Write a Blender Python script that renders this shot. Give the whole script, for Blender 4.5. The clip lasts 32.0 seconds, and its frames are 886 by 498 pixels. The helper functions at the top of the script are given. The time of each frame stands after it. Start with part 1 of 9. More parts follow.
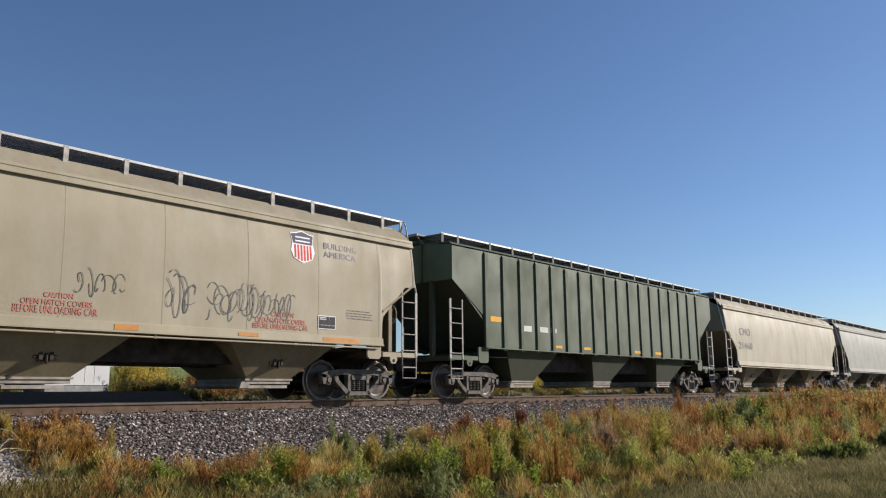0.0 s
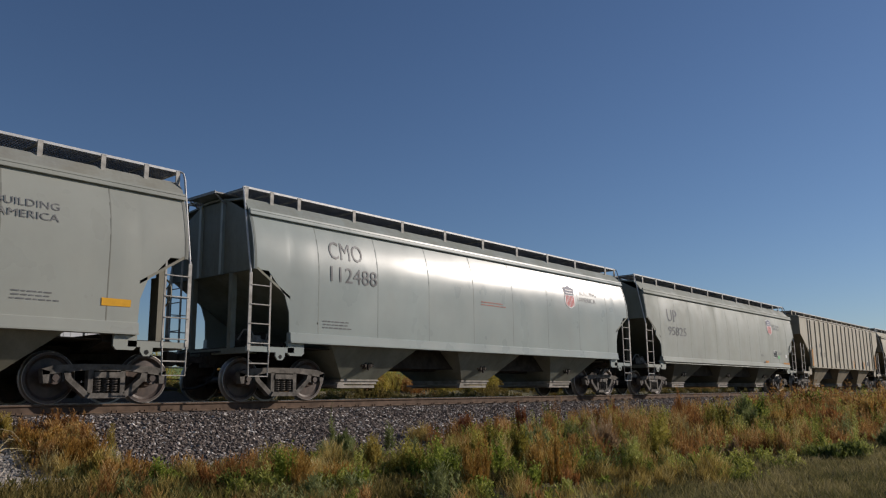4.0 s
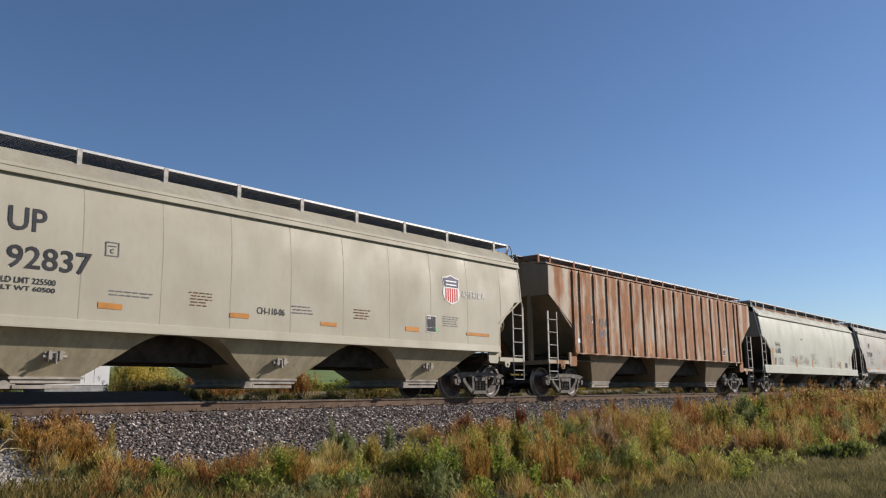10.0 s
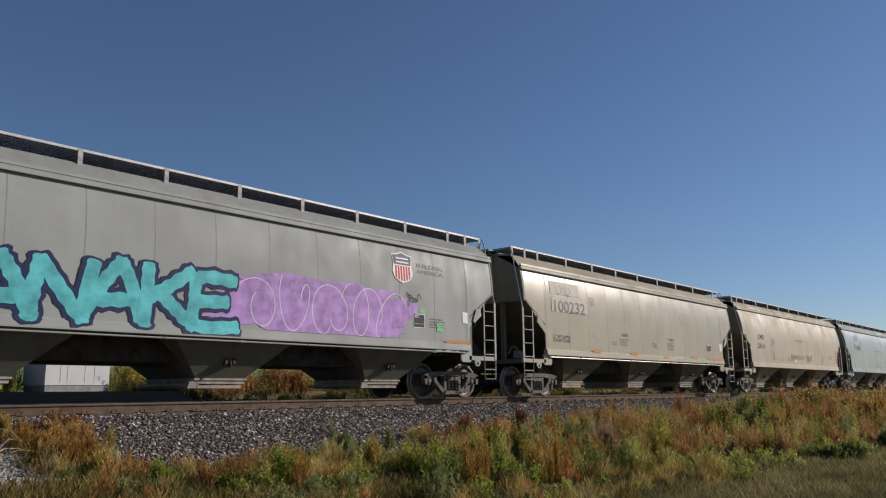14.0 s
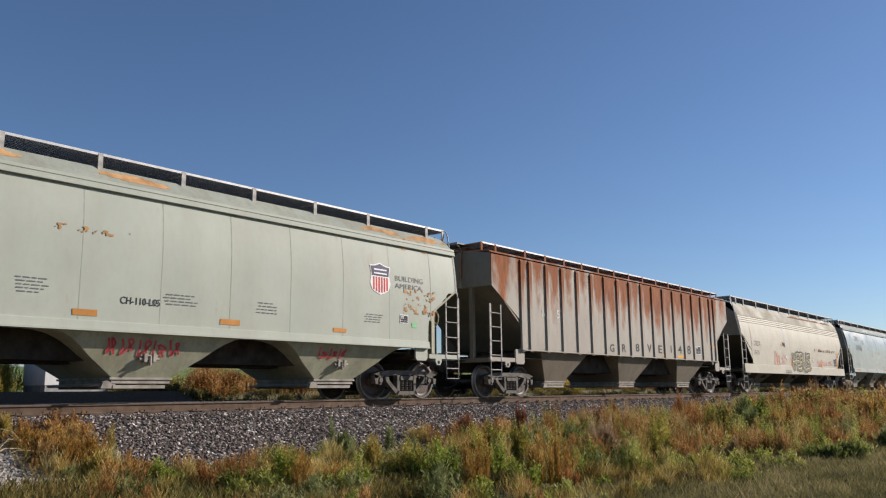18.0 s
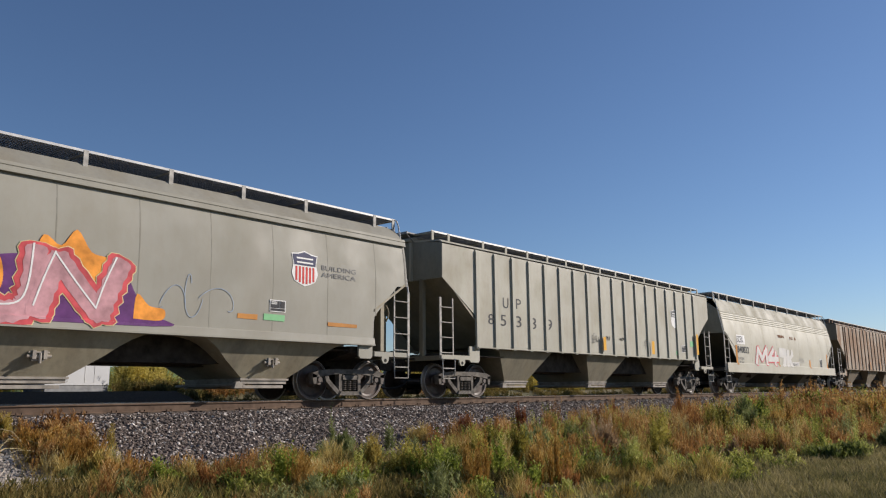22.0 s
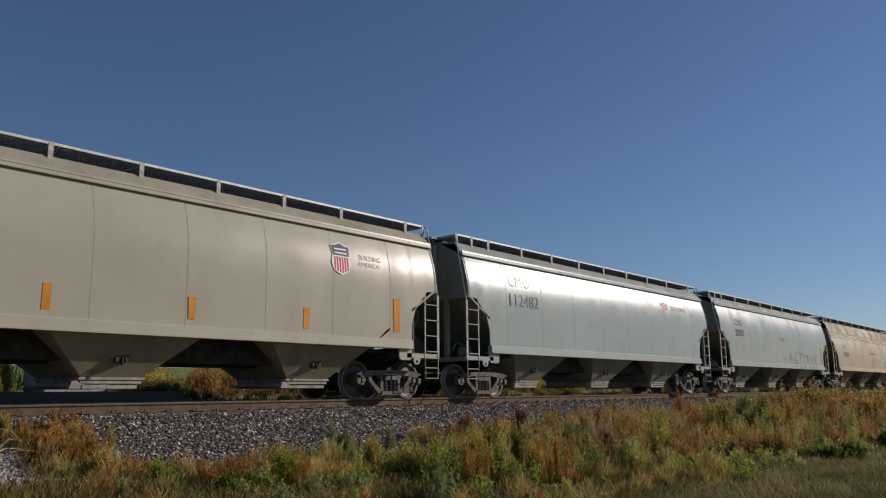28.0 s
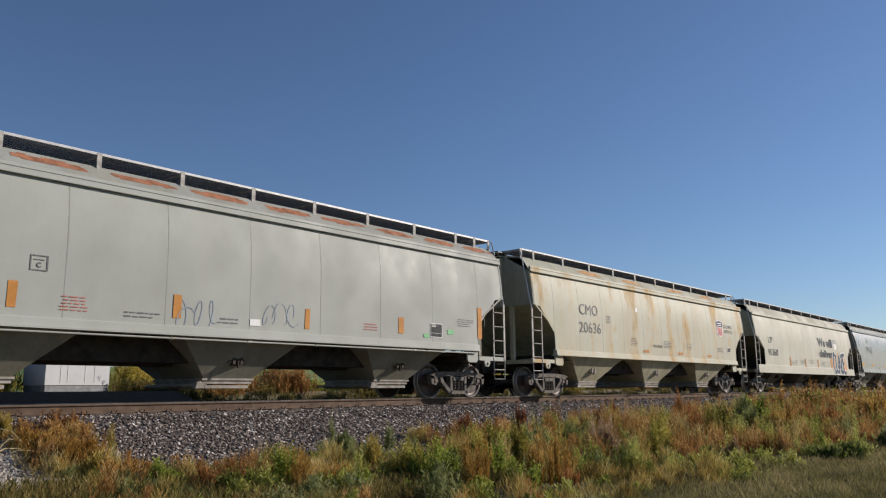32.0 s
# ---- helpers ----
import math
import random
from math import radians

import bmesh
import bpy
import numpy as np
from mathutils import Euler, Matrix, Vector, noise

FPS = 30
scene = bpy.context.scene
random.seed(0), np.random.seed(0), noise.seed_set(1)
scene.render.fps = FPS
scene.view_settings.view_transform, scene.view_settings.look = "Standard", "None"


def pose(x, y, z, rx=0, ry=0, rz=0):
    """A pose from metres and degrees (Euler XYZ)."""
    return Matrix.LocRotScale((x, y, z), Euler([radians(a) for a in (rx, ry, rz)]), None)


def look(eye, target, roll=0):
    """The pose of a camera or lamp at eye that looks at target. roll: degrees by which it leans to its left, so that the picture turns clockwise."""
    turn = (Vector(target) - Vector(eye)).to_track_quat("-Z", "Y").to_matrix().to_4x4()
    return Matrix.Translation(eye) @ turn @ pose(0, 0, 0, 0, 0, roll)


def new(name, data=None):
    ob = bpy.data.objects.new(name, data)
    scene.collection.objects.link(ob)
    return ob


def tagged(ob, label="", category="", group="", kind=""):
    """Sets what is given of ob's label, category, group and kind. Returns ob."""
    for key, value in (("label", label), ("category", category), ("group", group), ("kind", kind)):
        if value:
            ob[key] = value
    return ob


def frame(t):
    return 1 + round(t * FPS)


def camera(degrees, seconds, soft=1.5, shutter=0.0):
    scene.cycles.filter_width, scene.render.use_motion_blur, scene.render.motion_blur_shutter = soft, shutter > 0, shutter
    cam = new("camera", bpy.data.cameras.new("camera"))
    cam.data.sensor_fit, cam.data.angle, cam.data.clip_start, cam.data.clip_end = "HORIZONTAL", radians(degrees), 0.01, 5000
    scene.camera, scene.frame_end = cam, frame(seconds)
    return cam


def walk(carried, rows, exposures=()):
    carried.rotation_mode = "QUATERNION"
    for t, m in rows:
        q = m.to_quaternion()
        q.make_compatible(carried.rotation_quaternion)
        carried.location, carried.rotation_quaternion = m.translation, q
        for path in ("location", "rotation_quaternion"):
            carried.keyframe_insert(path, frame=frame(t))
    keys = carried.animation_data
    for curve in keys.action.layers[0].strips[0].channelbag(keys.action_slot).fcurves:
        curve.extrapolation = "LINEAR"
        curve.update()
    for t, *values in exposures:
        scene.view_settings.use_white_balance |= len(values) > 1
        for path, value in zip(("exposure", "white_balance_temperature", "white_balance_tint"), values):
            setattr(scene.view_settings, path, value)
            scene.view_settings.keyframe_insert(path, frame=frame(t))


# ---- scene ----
cam = camera(58.785, 32.0, soft=1.2)
EYE = Vector((0.0, -15.005, 0.143))
AIM = EYE + Vector((0.74601, 0.64128, 0.17952)) * 20
walk(cam, [(0.0, look(EYE, AIM, -0.546)), (32.0, look(EYE, AIM, -0.546))],
     exposures=[(0, 0.44, 6500, 15.5), (1, 0.24, 6500, 15.5), (2, 0.22, 6500, 15.5), (3.2, 0.14, 6500, 15.5), (4.2, -0.31, 6500, 15.5), (5, -0.33, 6500, 15.5), (6, 0.17, 6500, 15.5), (6.5, 0.27, 6500, 15.5), (7, 0.21, 6500, 15.5), (8, 0.09, 6500, 15.5), (9, 0.35, 6500, 15.5), (10, 0.34, 6500, 15.5), (11, 0.09, 6500, 15.5), (12, -0.55, 6500, 15.5), (13, 0.01, 6500, 15.5), (14.2, -0.11, 6500, 15.5), (15.4, -0.41, 6500, 15.5), (16, -0.47, 6500, 15.5), (17, 0.05, 6500, 15.5), (18, 0.35, 6500, 15.5), (19, 0.36, 6500, 15.5), (20, 0.39, 6500, 15.5), (21, 0.23, 6500, 15.5), (22, 0.24, 6500, 15.5), (26, 0.24, 6500, 15.5), (27.2, 0.09, 6500, 15.5), (28.4, -0.46, 6500, 15.5), (29, -0.63, 6500, 15.5), (30, -0.16, 6500, 15.5), (31, 0.09, 6500, 15.5), (32, 0.17, 6500, 15.5)])

# ---- light: low autumn sun behind the camera, clear sky ----
SUN_EL, SUN_AZ = radians(23.5), (0.8695, -0.494)
world = bpy.data.worlds.new("sky")
scene.world = world
world.use_nodes = True
wn = world.node_tree
sky = wn.nodes.new("ShaderNodeTexSky")
sky.sky_type, sky.sun_disc = "NISHITA", False
sky.sun_elevation = SUN_EL
sky.sun_rotation = math.atan2(SUN_AZ[0], SUN_AZ[1])
sky.altitude, sky.air_density, sky.dust_density, sky.ozone_density = 300, 1.0, 0.25, 5.0
wn.nodes["Background"].inputs[1].default_value = 0.080
wn.links.new(sky.outputs[0], wn.nodes["Background"].inputs[0])
sun = new("sun", bpy.data.lights.new("sun", "SUN"))
sun.data.energy, sun.data.angle, sun.data.color = 5.0, radians(0.53), (1.0, 0.925, 0.81)
sdir = Vector((SUN_AZ[0] * math.cos(SUN_EL), SUN_AZ[1] * math.cos(SUN_EL), math.sin(SUN_EL)))
sun.matrix_world = look(sdir * 50, (0, 0, 0))


# ---- materials ----
def nodes_of(name):
    m = bpy.data.materials.new(name)
    m.use_nodes = True
    t = m.node_tree
    return m, t, t.nodes["Principled BSDF"]


def noise_tex(t, scale, detail=4, rough=0.55, stretch=(1, 1, 1), shift=(0, 0, 0), coord="Object"):
    tc = t.nodes.new("ShaderNodeTexCoord")
    mp = t.nodes.new("ShaderNodeMapping")
    mp.inputs["Scale"].default_value = stretch
    mp.inputs["Location"].default_value = shift
    t.links.new(tc.outputs[coord], mp.inputs["Vector"])
    n = t.nodes.new("ShaderNodeTexNoise")
    n.inputs["Scale"].default_value, n.inputs["Detail"].default_value, n.inputs["Roughness"].default_value = scale, detail, rough
    t.links.new(mp.outputs[0], n.inputs["Vector"])
    return n.outputs["Fac"]


def ramp(t, fac, stops):
    r = t.nodes.new("ShaderNodeValToRGB")
    e = r.color_ramp.elements
    while len(e) < len(stops):
        e.new(0.5)
    for s, (pos, c) in zip(e, stops):
        s.position = pos
        s.color = (c, c, c, 1) if isinstance(c, (int, float)) else (*c, 1)
    t.links.new(fac, r.inputs[0])
    return r.outputs[0]


def mix(t, fac, a, b, blend="MIX"):
    n = t.nodes.new("ShaderNodeMix")
    n.data_type, n.blend_type = "RGBA", blend
    for sock, v in ((n.inputs["Factor"], fac), (n.inputs["A"], a), (n.inputs["B"], b)):
        if isinstance(v, (int, float)):
            sock.default_value = v
        elif isinstance(v, tuple):
            sock.default_value = (*v, 1)
        else:
            t.links.new(v, sock)
    return n.outputs["Result"]


def math_node(t, op, a, b=0.0):
    n = t.nodes.new("ShaderNodeMath")
    n.operation = op
    for sock, v in zip(n.inputs, (a, b)):
        if isinstance(v, (int, float)):
            sock.default_value = v
        else:
            t.links.new(v, sock)
    return n.outputs[0]


def bump(t, bsdf, height, strength=0.3, dist=0.01):
    b = t.nodes.new("ShaderNodeBump")
    b.inputs["Strength"].default_value, b.inputs["Distance"].default_value = strength, dist
    t.links.new(height, b.inputs["Height"])
    t.links.new(b.outputs[0], bsdf.inputs["Normal"])


def plain(name, c, rough=0.6, metal=0.0, vary=0.25, scale=6.0, bumps=0.0):
    m, t, b = nodes_of(name)
    b.inputs["Specular IOR Level"].default_value = 0.14
    f = noise_tex(t, scale, 5)
    lo, hi = tuple(x * (1 - vary) for x in c), tuple(min(1, x * (1 + vary)) for x in c)
    t.links.new(ramp(t, f, [(0.3, lo), (0.7, hi)]), b.inputs["Base Color"])
    b.inputs["Roughness"].default_value, b.inputs["Metallic"].default_value = rough, metal
    if bumps:
        bump(t, b, noise_tex(t, scale * 6, 4), bumps)
    return m


def car_paint(name, c, rough=0.52, dirt=0.25, dirt_c=(0.20, 0.15, 0.10), rust=0.0, rust_c=(0.20, 0.075, 0.03), seed=0.0,
              band=None, dull=0.0, rust_scale=1.0, panel=0.0):
    """Painted steel: faded paint, vertical grime streaks, rust that runs down in streaks and patches."""
    m, t, b = nodes_of(name)
    s = (seed * 3.7, seed * 1.3, seed * 2.1)
    fade = noise_tex(t, 0.5, 4, 0.6, (1, 1, 1), s)
    base = ramp(t, fade, [(0.25, tuple(x * 0.87 for x in c)), (0.75, tuple(min(1, x * 1.08) for x in c))])
    streak = noise_tex(t, 1.3, 5, 0.6, (1.5, 1.0, 0.16), s)
    grime = ramp(t, streak, [(0.42, 0.0), (0.78, 1.0)])
    base = mix(t, math_node(t, "MULTIPLY", grime, dirt * 0.6), base, dirt_c)
    blot = noise_tex(t, 1.3, 3, 0.5, (1, 1, 0.8), (s[0] + 3, s[1], s[2] + 7))
    base = mix(t, math_node(t, "MULTIPLY", ramp(t, blot, [(0.45, 0.0), (0.78, 1.0)]), dirt * 0.5), base, tuple(x * k for x, k in zip(c, (0.80, 0.68, 0.50))))
    fine = noise_tex(t, 9, 6, 0.7, (1, 1, 0.5), s)
    base = mix(t, math_node(t, "MULTIPLY", ramp(t, fine, [(0.45, 0.0), (0.8, 1.0)]), dirt * 0.5), base, dirt_c)
    rgh = rough
    if rust:
        big = noise_tex(t, 0.55 * rust_scale, 5, 0.6, (1.0, 1.0, 0.45), (s[0] + 5, s[1], s[2]))
        run = noise_tex(t, 2.4, 7, 0.7, (1.3, 1.0, 0.45), (s[0] + 9, s[1], s[2]))
        both = math_node(t, "ADD", math_node(t, "MULTIPLY", big, 0.6), math_node(t, "MULTIPLY", run, 0.4))
        if band:
            # rust gathers between two heights of the side
            tc = t.nodes.new("ShaderNodeTexCoord")
            sp = t.nodes.new("ShaderNodeSeparateXYZ")
            t.links.new(tc.outputs["Object"], sp.inputs[0])
            mr = t.nodes.new("ShaderNodeMapRange")
            mr.inputs[1].default_value, mr.inputs[2].default_value = band
            mr.inputs[3].default_value, mr.inputs[4].default_value = -0.16, 0.12
            t.links.new(sp.outputs["Z"], mr.inputs[0])
            both = math_node(t, "ADD", both, mr.outputs[0])
        if panel:
            # rust spreads from the middle of each sheet between its posts
            tc = t.nodes.new("ShaderNodeTexCoord")
            sp = t.nodes.new("ShaderNodeSeparateXYZ")
            t.links.new(tc.outputs["Object"], sp.inputs[0])
            wave = math_node(t, "COSINE", math_node(t, "MULTIPLY", sp.outputs["X"], 2 * math.pi / panel))
            both = math_node(t, "ADD", both, math_node(t, "MULTIPLY", wave, 0.075 if panel > 0 else -0.075))
        edge = 0.72 - 0.4 * rust
        fac = ramp(t, both, [(edge - 0.07, 0.0), (edge + 0.07, 1.0)])
        tone = noise_tex(t, 5, 6, 0.7, (1.5, 1, 0.4), s)
        rc = ramp(t, tone, [(0.3, tuple(x * 0.6 for x in rust_c)), (0.55, rust_c), (0.8, tuple(min(1, x * 1.7) for x in rust_c))])
        base = mix(t, fac, base, rc)
        rgh = math_node(t, "ADD", math_node(t, "MULTIPLY", fac, 0.85 - rough), rough)
        t.links.new(rgh, b.inputs["Roughness"])
    else:
        r = ramp(t, blot, [(0.3, rough * 0.85), (0.8, min(1, rough * 1.35))])
        t.links.new(r, b.inputs["Roughness"])
    t.links.new(base, b.inputs["Base Color"])
    b.inputs["Specular IOR Level"].default_value = 0.5 * (1 - dull)
    # shallow dents of thin plate between the seams
    dent = noise_tex(t, 0.8, 0, 0.4, (1.2, 1, 0.6), s)
    bump(t, b, dent, 0.014, 0.03)
    return m


def wheel_steel():
    m, t, b = nodes_of("wheel steel")
    tc = t.nodes.new("ShaderNodeTexCoord")
    sp = t.nodes.new("ShaderNodeSeparateXYZ")
    t.links.new(tc.outputs["Object"], sp.inputs[0])
    rr = math_node(t, "SQRT", math_node(t, "ADD", math_node(t, "POWER", sp.outputs["X"], 2.0), math_node(t, "POWER", sp.outputs["Z"], 2.0)))
    rim = ramp(t, rr, [(0.438, 0.0), (0.444, 1.0)])
    f = noise_tex(t, 7, 5)
    rusty = ramp(t, f, [(0.3, (0.034, 0.024, 0.019)), (0.7, (0.10, 0.068, 0.052))])
    t.links.new(mix(t, rim, rusty, (0.42, 0.40, 0.37)), b.inputs["Base Color"])
    t.links.new(math_node(t, "MULTIPLY", rim, 0.85), b.inputs["Metallic"])
    b.inputs["Roughness"].default_value = 0.5
    return m


M_UNDER = plain("grimy under-frame steel", (0.046, 0.038, 0.031), 0.75, 0, 0.5, 5, 0.2)
M_TRUCK = plain("dusty cast truck steel", (0.125, 0.114, 0.10), 0.8, 0, 0.6, 6, 0.3)
M_SPRING = plain("spring steel", (0.09, 0.08, 0.07), 0.6, 0, 0.3, 10)
M_WHEEL = wheel_steel()
M_LADDER = plain("weathered grey ladder paint", (0.40, 0.385, 0.35), 0.65, 0.05, 0.3, 6)
M_GALV = plain("bright galvanised steel", (0.56, 0.56, 0.55), 0.45, 0.15, 0.15, 6)
M_PAD = plain("pale grey pad paint", (0.42, 0.40, 0.35), 0.7, 0, 0.15, 5)
M_GATE = plain("dusty outlet gate steel", (0.29, 0.265, 0.23), 0.8, 0, 0.35, 4)
M_GRATE = plain("galvanised grating", (0.24, 0.24, 0.24), 0.6, 0.3, 0.2, 8)
M_VALVE = plain("dusty grey valve casting", (0.26, 0.245, 0.22), 0.6, 0.1, 0.4, 8)
M_RUBBER = plain("black rubber hose", (0.02, 0.02, 0.02), 0.7, 0, 0.2, 8)
M_ORANGE = plain("orange reflective strip", (0.48, 0.215, 0.055), 0.5, 0, 0.15, 4)
M_YELLOW = plain("yellow reflective strip", (0.70, 0.36, 0.03), 0.45, 0, 0.12, 4)
M_BLACK = plain("black stencil paint", (0.045, 0.045, 0.048), 0.6, 0, 0.3, 5)
M_GREYTXT = plain("faded grey stencil paint", (0.16, 0.16, 0.16), 0.65, 0, 0.3, 5)
for m in (M_BLACK, M_GREYTXT):
    # stencil paint with some gloss
    m.node_tree.nodes["Principled BSDF"].inputs["Specular IOR Level"].default_value = 0.16
    m.node_tree.nodes["Principled BSDF"].inputs["Roughness"].default_value = 0.4
M_WHITE = plain("white paint", (0.75, 0.75, 0.73), 0.55, 0, 0.08, 5)
M_RED = plain("red stencil paint", (0.55, 0.06, 0.05), 0.6, 0, 0.2, 5)
M_BLUE = plain("shield blue paint", (0.026, 0.032, 0.085), 0.5, 0, 0.15, 5)
M_GREEN = plain("green sticker", (0.22, 0.50, 0.25), 0.5, 0, 0.1, 5)


# ---- geometry helpers ----
class Geo:
    """Collects vertices and faces of one part."""

    def __init__(self):
        self.v, self.f = [], []

    def add(self, vs, fs):
        n = len(self.v)
        self.v += [tuple(p) for p in vs]
        self.f += [tuple(i + n for i in q) for q in fs]
        return self

    def box(self, x0, x1, y0, y1, z0, z1):
        vs = [(x, y, z) for x in (x0, x1) for y in (y0, y1) for z in (z0, z1)]
        return self.add(vs, [(0, 1, 3, 2), (4, 6, 7, 5), (0, 4, 5, 1), (2, 3, 7, 6), (0, 2, 6, 4), (1, 5, 7, 3)])

    def prism_y(self, pts, y0, y1):
        """A polygon in x, z drawn out along y."""
        n = len(pts)
        vs = [(x, y0, z) for x, z in pts] + [(x, y1, z) for x, z in pts]
        fs = [tuple(range(n)), tuple(range(2 * n - 1, n - 1, -1))]
        fs += [(i, i + n, (i + 1) % n + n, (i + 1) % n) for i in range(n)]
        return self.add(vs, fs)

    def prism_x(self, pts, x0, x1):
        """A polygon in y, z drawn out along x."""
        n = len(pts)
        vs = [(x0, y, z) for y, z in pts] + [(x1, y, z) for y, z in pts]
        fs = [tuple(range(n - 1, -1, -1)), tuple(range(n, 2 * n))]
        fs += [(i, (i + 1) % n, (i + 1) % n + n, i + n) for i in range(n)]
        return self.add(vs, fs)

    def bar(self, a, b, r, seg=6):
        a, b = Vector(a), Vector(b)
        d = (b - a).normalized()
        u = d.orthogonal().normalized()
        w = d.cross(u)
        vs = []
        for p in (a, b):
            vs += [p + (u * math.cos(k * 2 * math.pi / seg) + w * math.sin(k * 2 * math.pi / seg)) * r for k in range(seg)]
        fs = [(k, (k + 1) % seg, (k + 1) % seg + seg, k + seg) for k in range(seg)]
        return self.add(vs, fs + [tuple(range(seg - 1, -1, -1)), tuple(range(seg, 2 * seg))])

    def tube(self, pts, r, seg=6):
        """One bent pipe along the points."""
        pts = [Vector(p) for p in pts]
        n = len(pts)
        vs = []
        u = (pts[1] - pts[0]).normalized().orthogonal().normalized()
        for k, p in enumerate(pts):
            d = (pts[min(k + 1, n - 1)] - pts[max(k - 1, 0)]).normalized()
            u = (u - d * u.dot(d)).normalized()
            w = d.cross(u)
            vs += [p + (u * math.cos(a * 2 * math.pi / seg) + w * math.sin(a * 2 * math.pi / seg)) * r for a in range(seg)]
        fs = [(k * seg + a, k * seg + (a + 1) % seg, (k + 1) * seg + (a + 1) % seg, (k + 1) * seg + a) for k in range(n - 1) for a in range(seg)]
        return self.add(vs, fs + [tuple(range(seg - 1, -1, -1)), tuple(range((n - 1) * seg, n * seg))])

    def lathe_y(self, prof, seg=28, cx=0.0, cz=0.0):
        """A profile of (radius, y) turned round the y axis."""
        n = len(prof)
        vs = [(cx + r * math.cos(k * 2 * math.pi / seg), y, cz + r * math.sin(k * 2 * math.pi / seg)) for k in range(seg) for r, y in prof]
        fs = [(k * n + i, k * n + i + 1, ((k + 1) % seg) * n + i + 1, ((k + 1) % seg) * n + i) for k in range(seg) for i in range(n - 1)]
        return self.add(vs, fs)

    def mirror_x(self):
        n = len(self.v)
        self.v += [(-x, y, z) for x, y, z in self.v]
        self.f += [tuple(i + n for i in reversed(q)) for q in self.f]
        return self

    def mesh(self, name, smooth=False):
        me = bpy.data.meshes.new(name)
        me.from_pydata(self.v, [], self.f)
        bm = bmesh.new()
        bm.from_mesh(me)
        bmesh.ops.recalc_face_normals(bm, faces=bm.faces)
        bm.to_mesh(me)
        bm.free()
        me.materials.append(None)
        if smooth:
            me.polygons.foreach_set("use_smooth", [True] * len(me.polygons))
            me.set_sharp_from_angle(angle=radians(32))
        return me


MESHES = {}


def shared(key, make, smooth=False):
    """The mesh of that key, made once."""
    if key not in MESHES:
        MESHES[key] = make().mesh(str(key[0]), smooth)
    return MESHES[key]


def part(name, me, material, parent, label="", at=None):
    """Links a mesh as one part under a thing or a part."""
    ob = new(name, me)
    if not me.materials:
        me.materials.append(None)
    ob.material_slots[0].link = "OBJECT"
    ob.material_slots[0].material = material
    ob.parent = parent
    if at is not None:
        ob.location = at
    if label:
        tagged(ob, label)
    return ob


def solid(name, geo, material, label, category, kind="", group="", smooth=False):
    ob = new(name, geo.mesh(name, smooth) if isinstance(geo, Geo) else geo)
    ob.material_slots[0].link = "OBJECT"
    ob.material_slots[0].material = material
    return tagged(ob, label, category, group, kind)


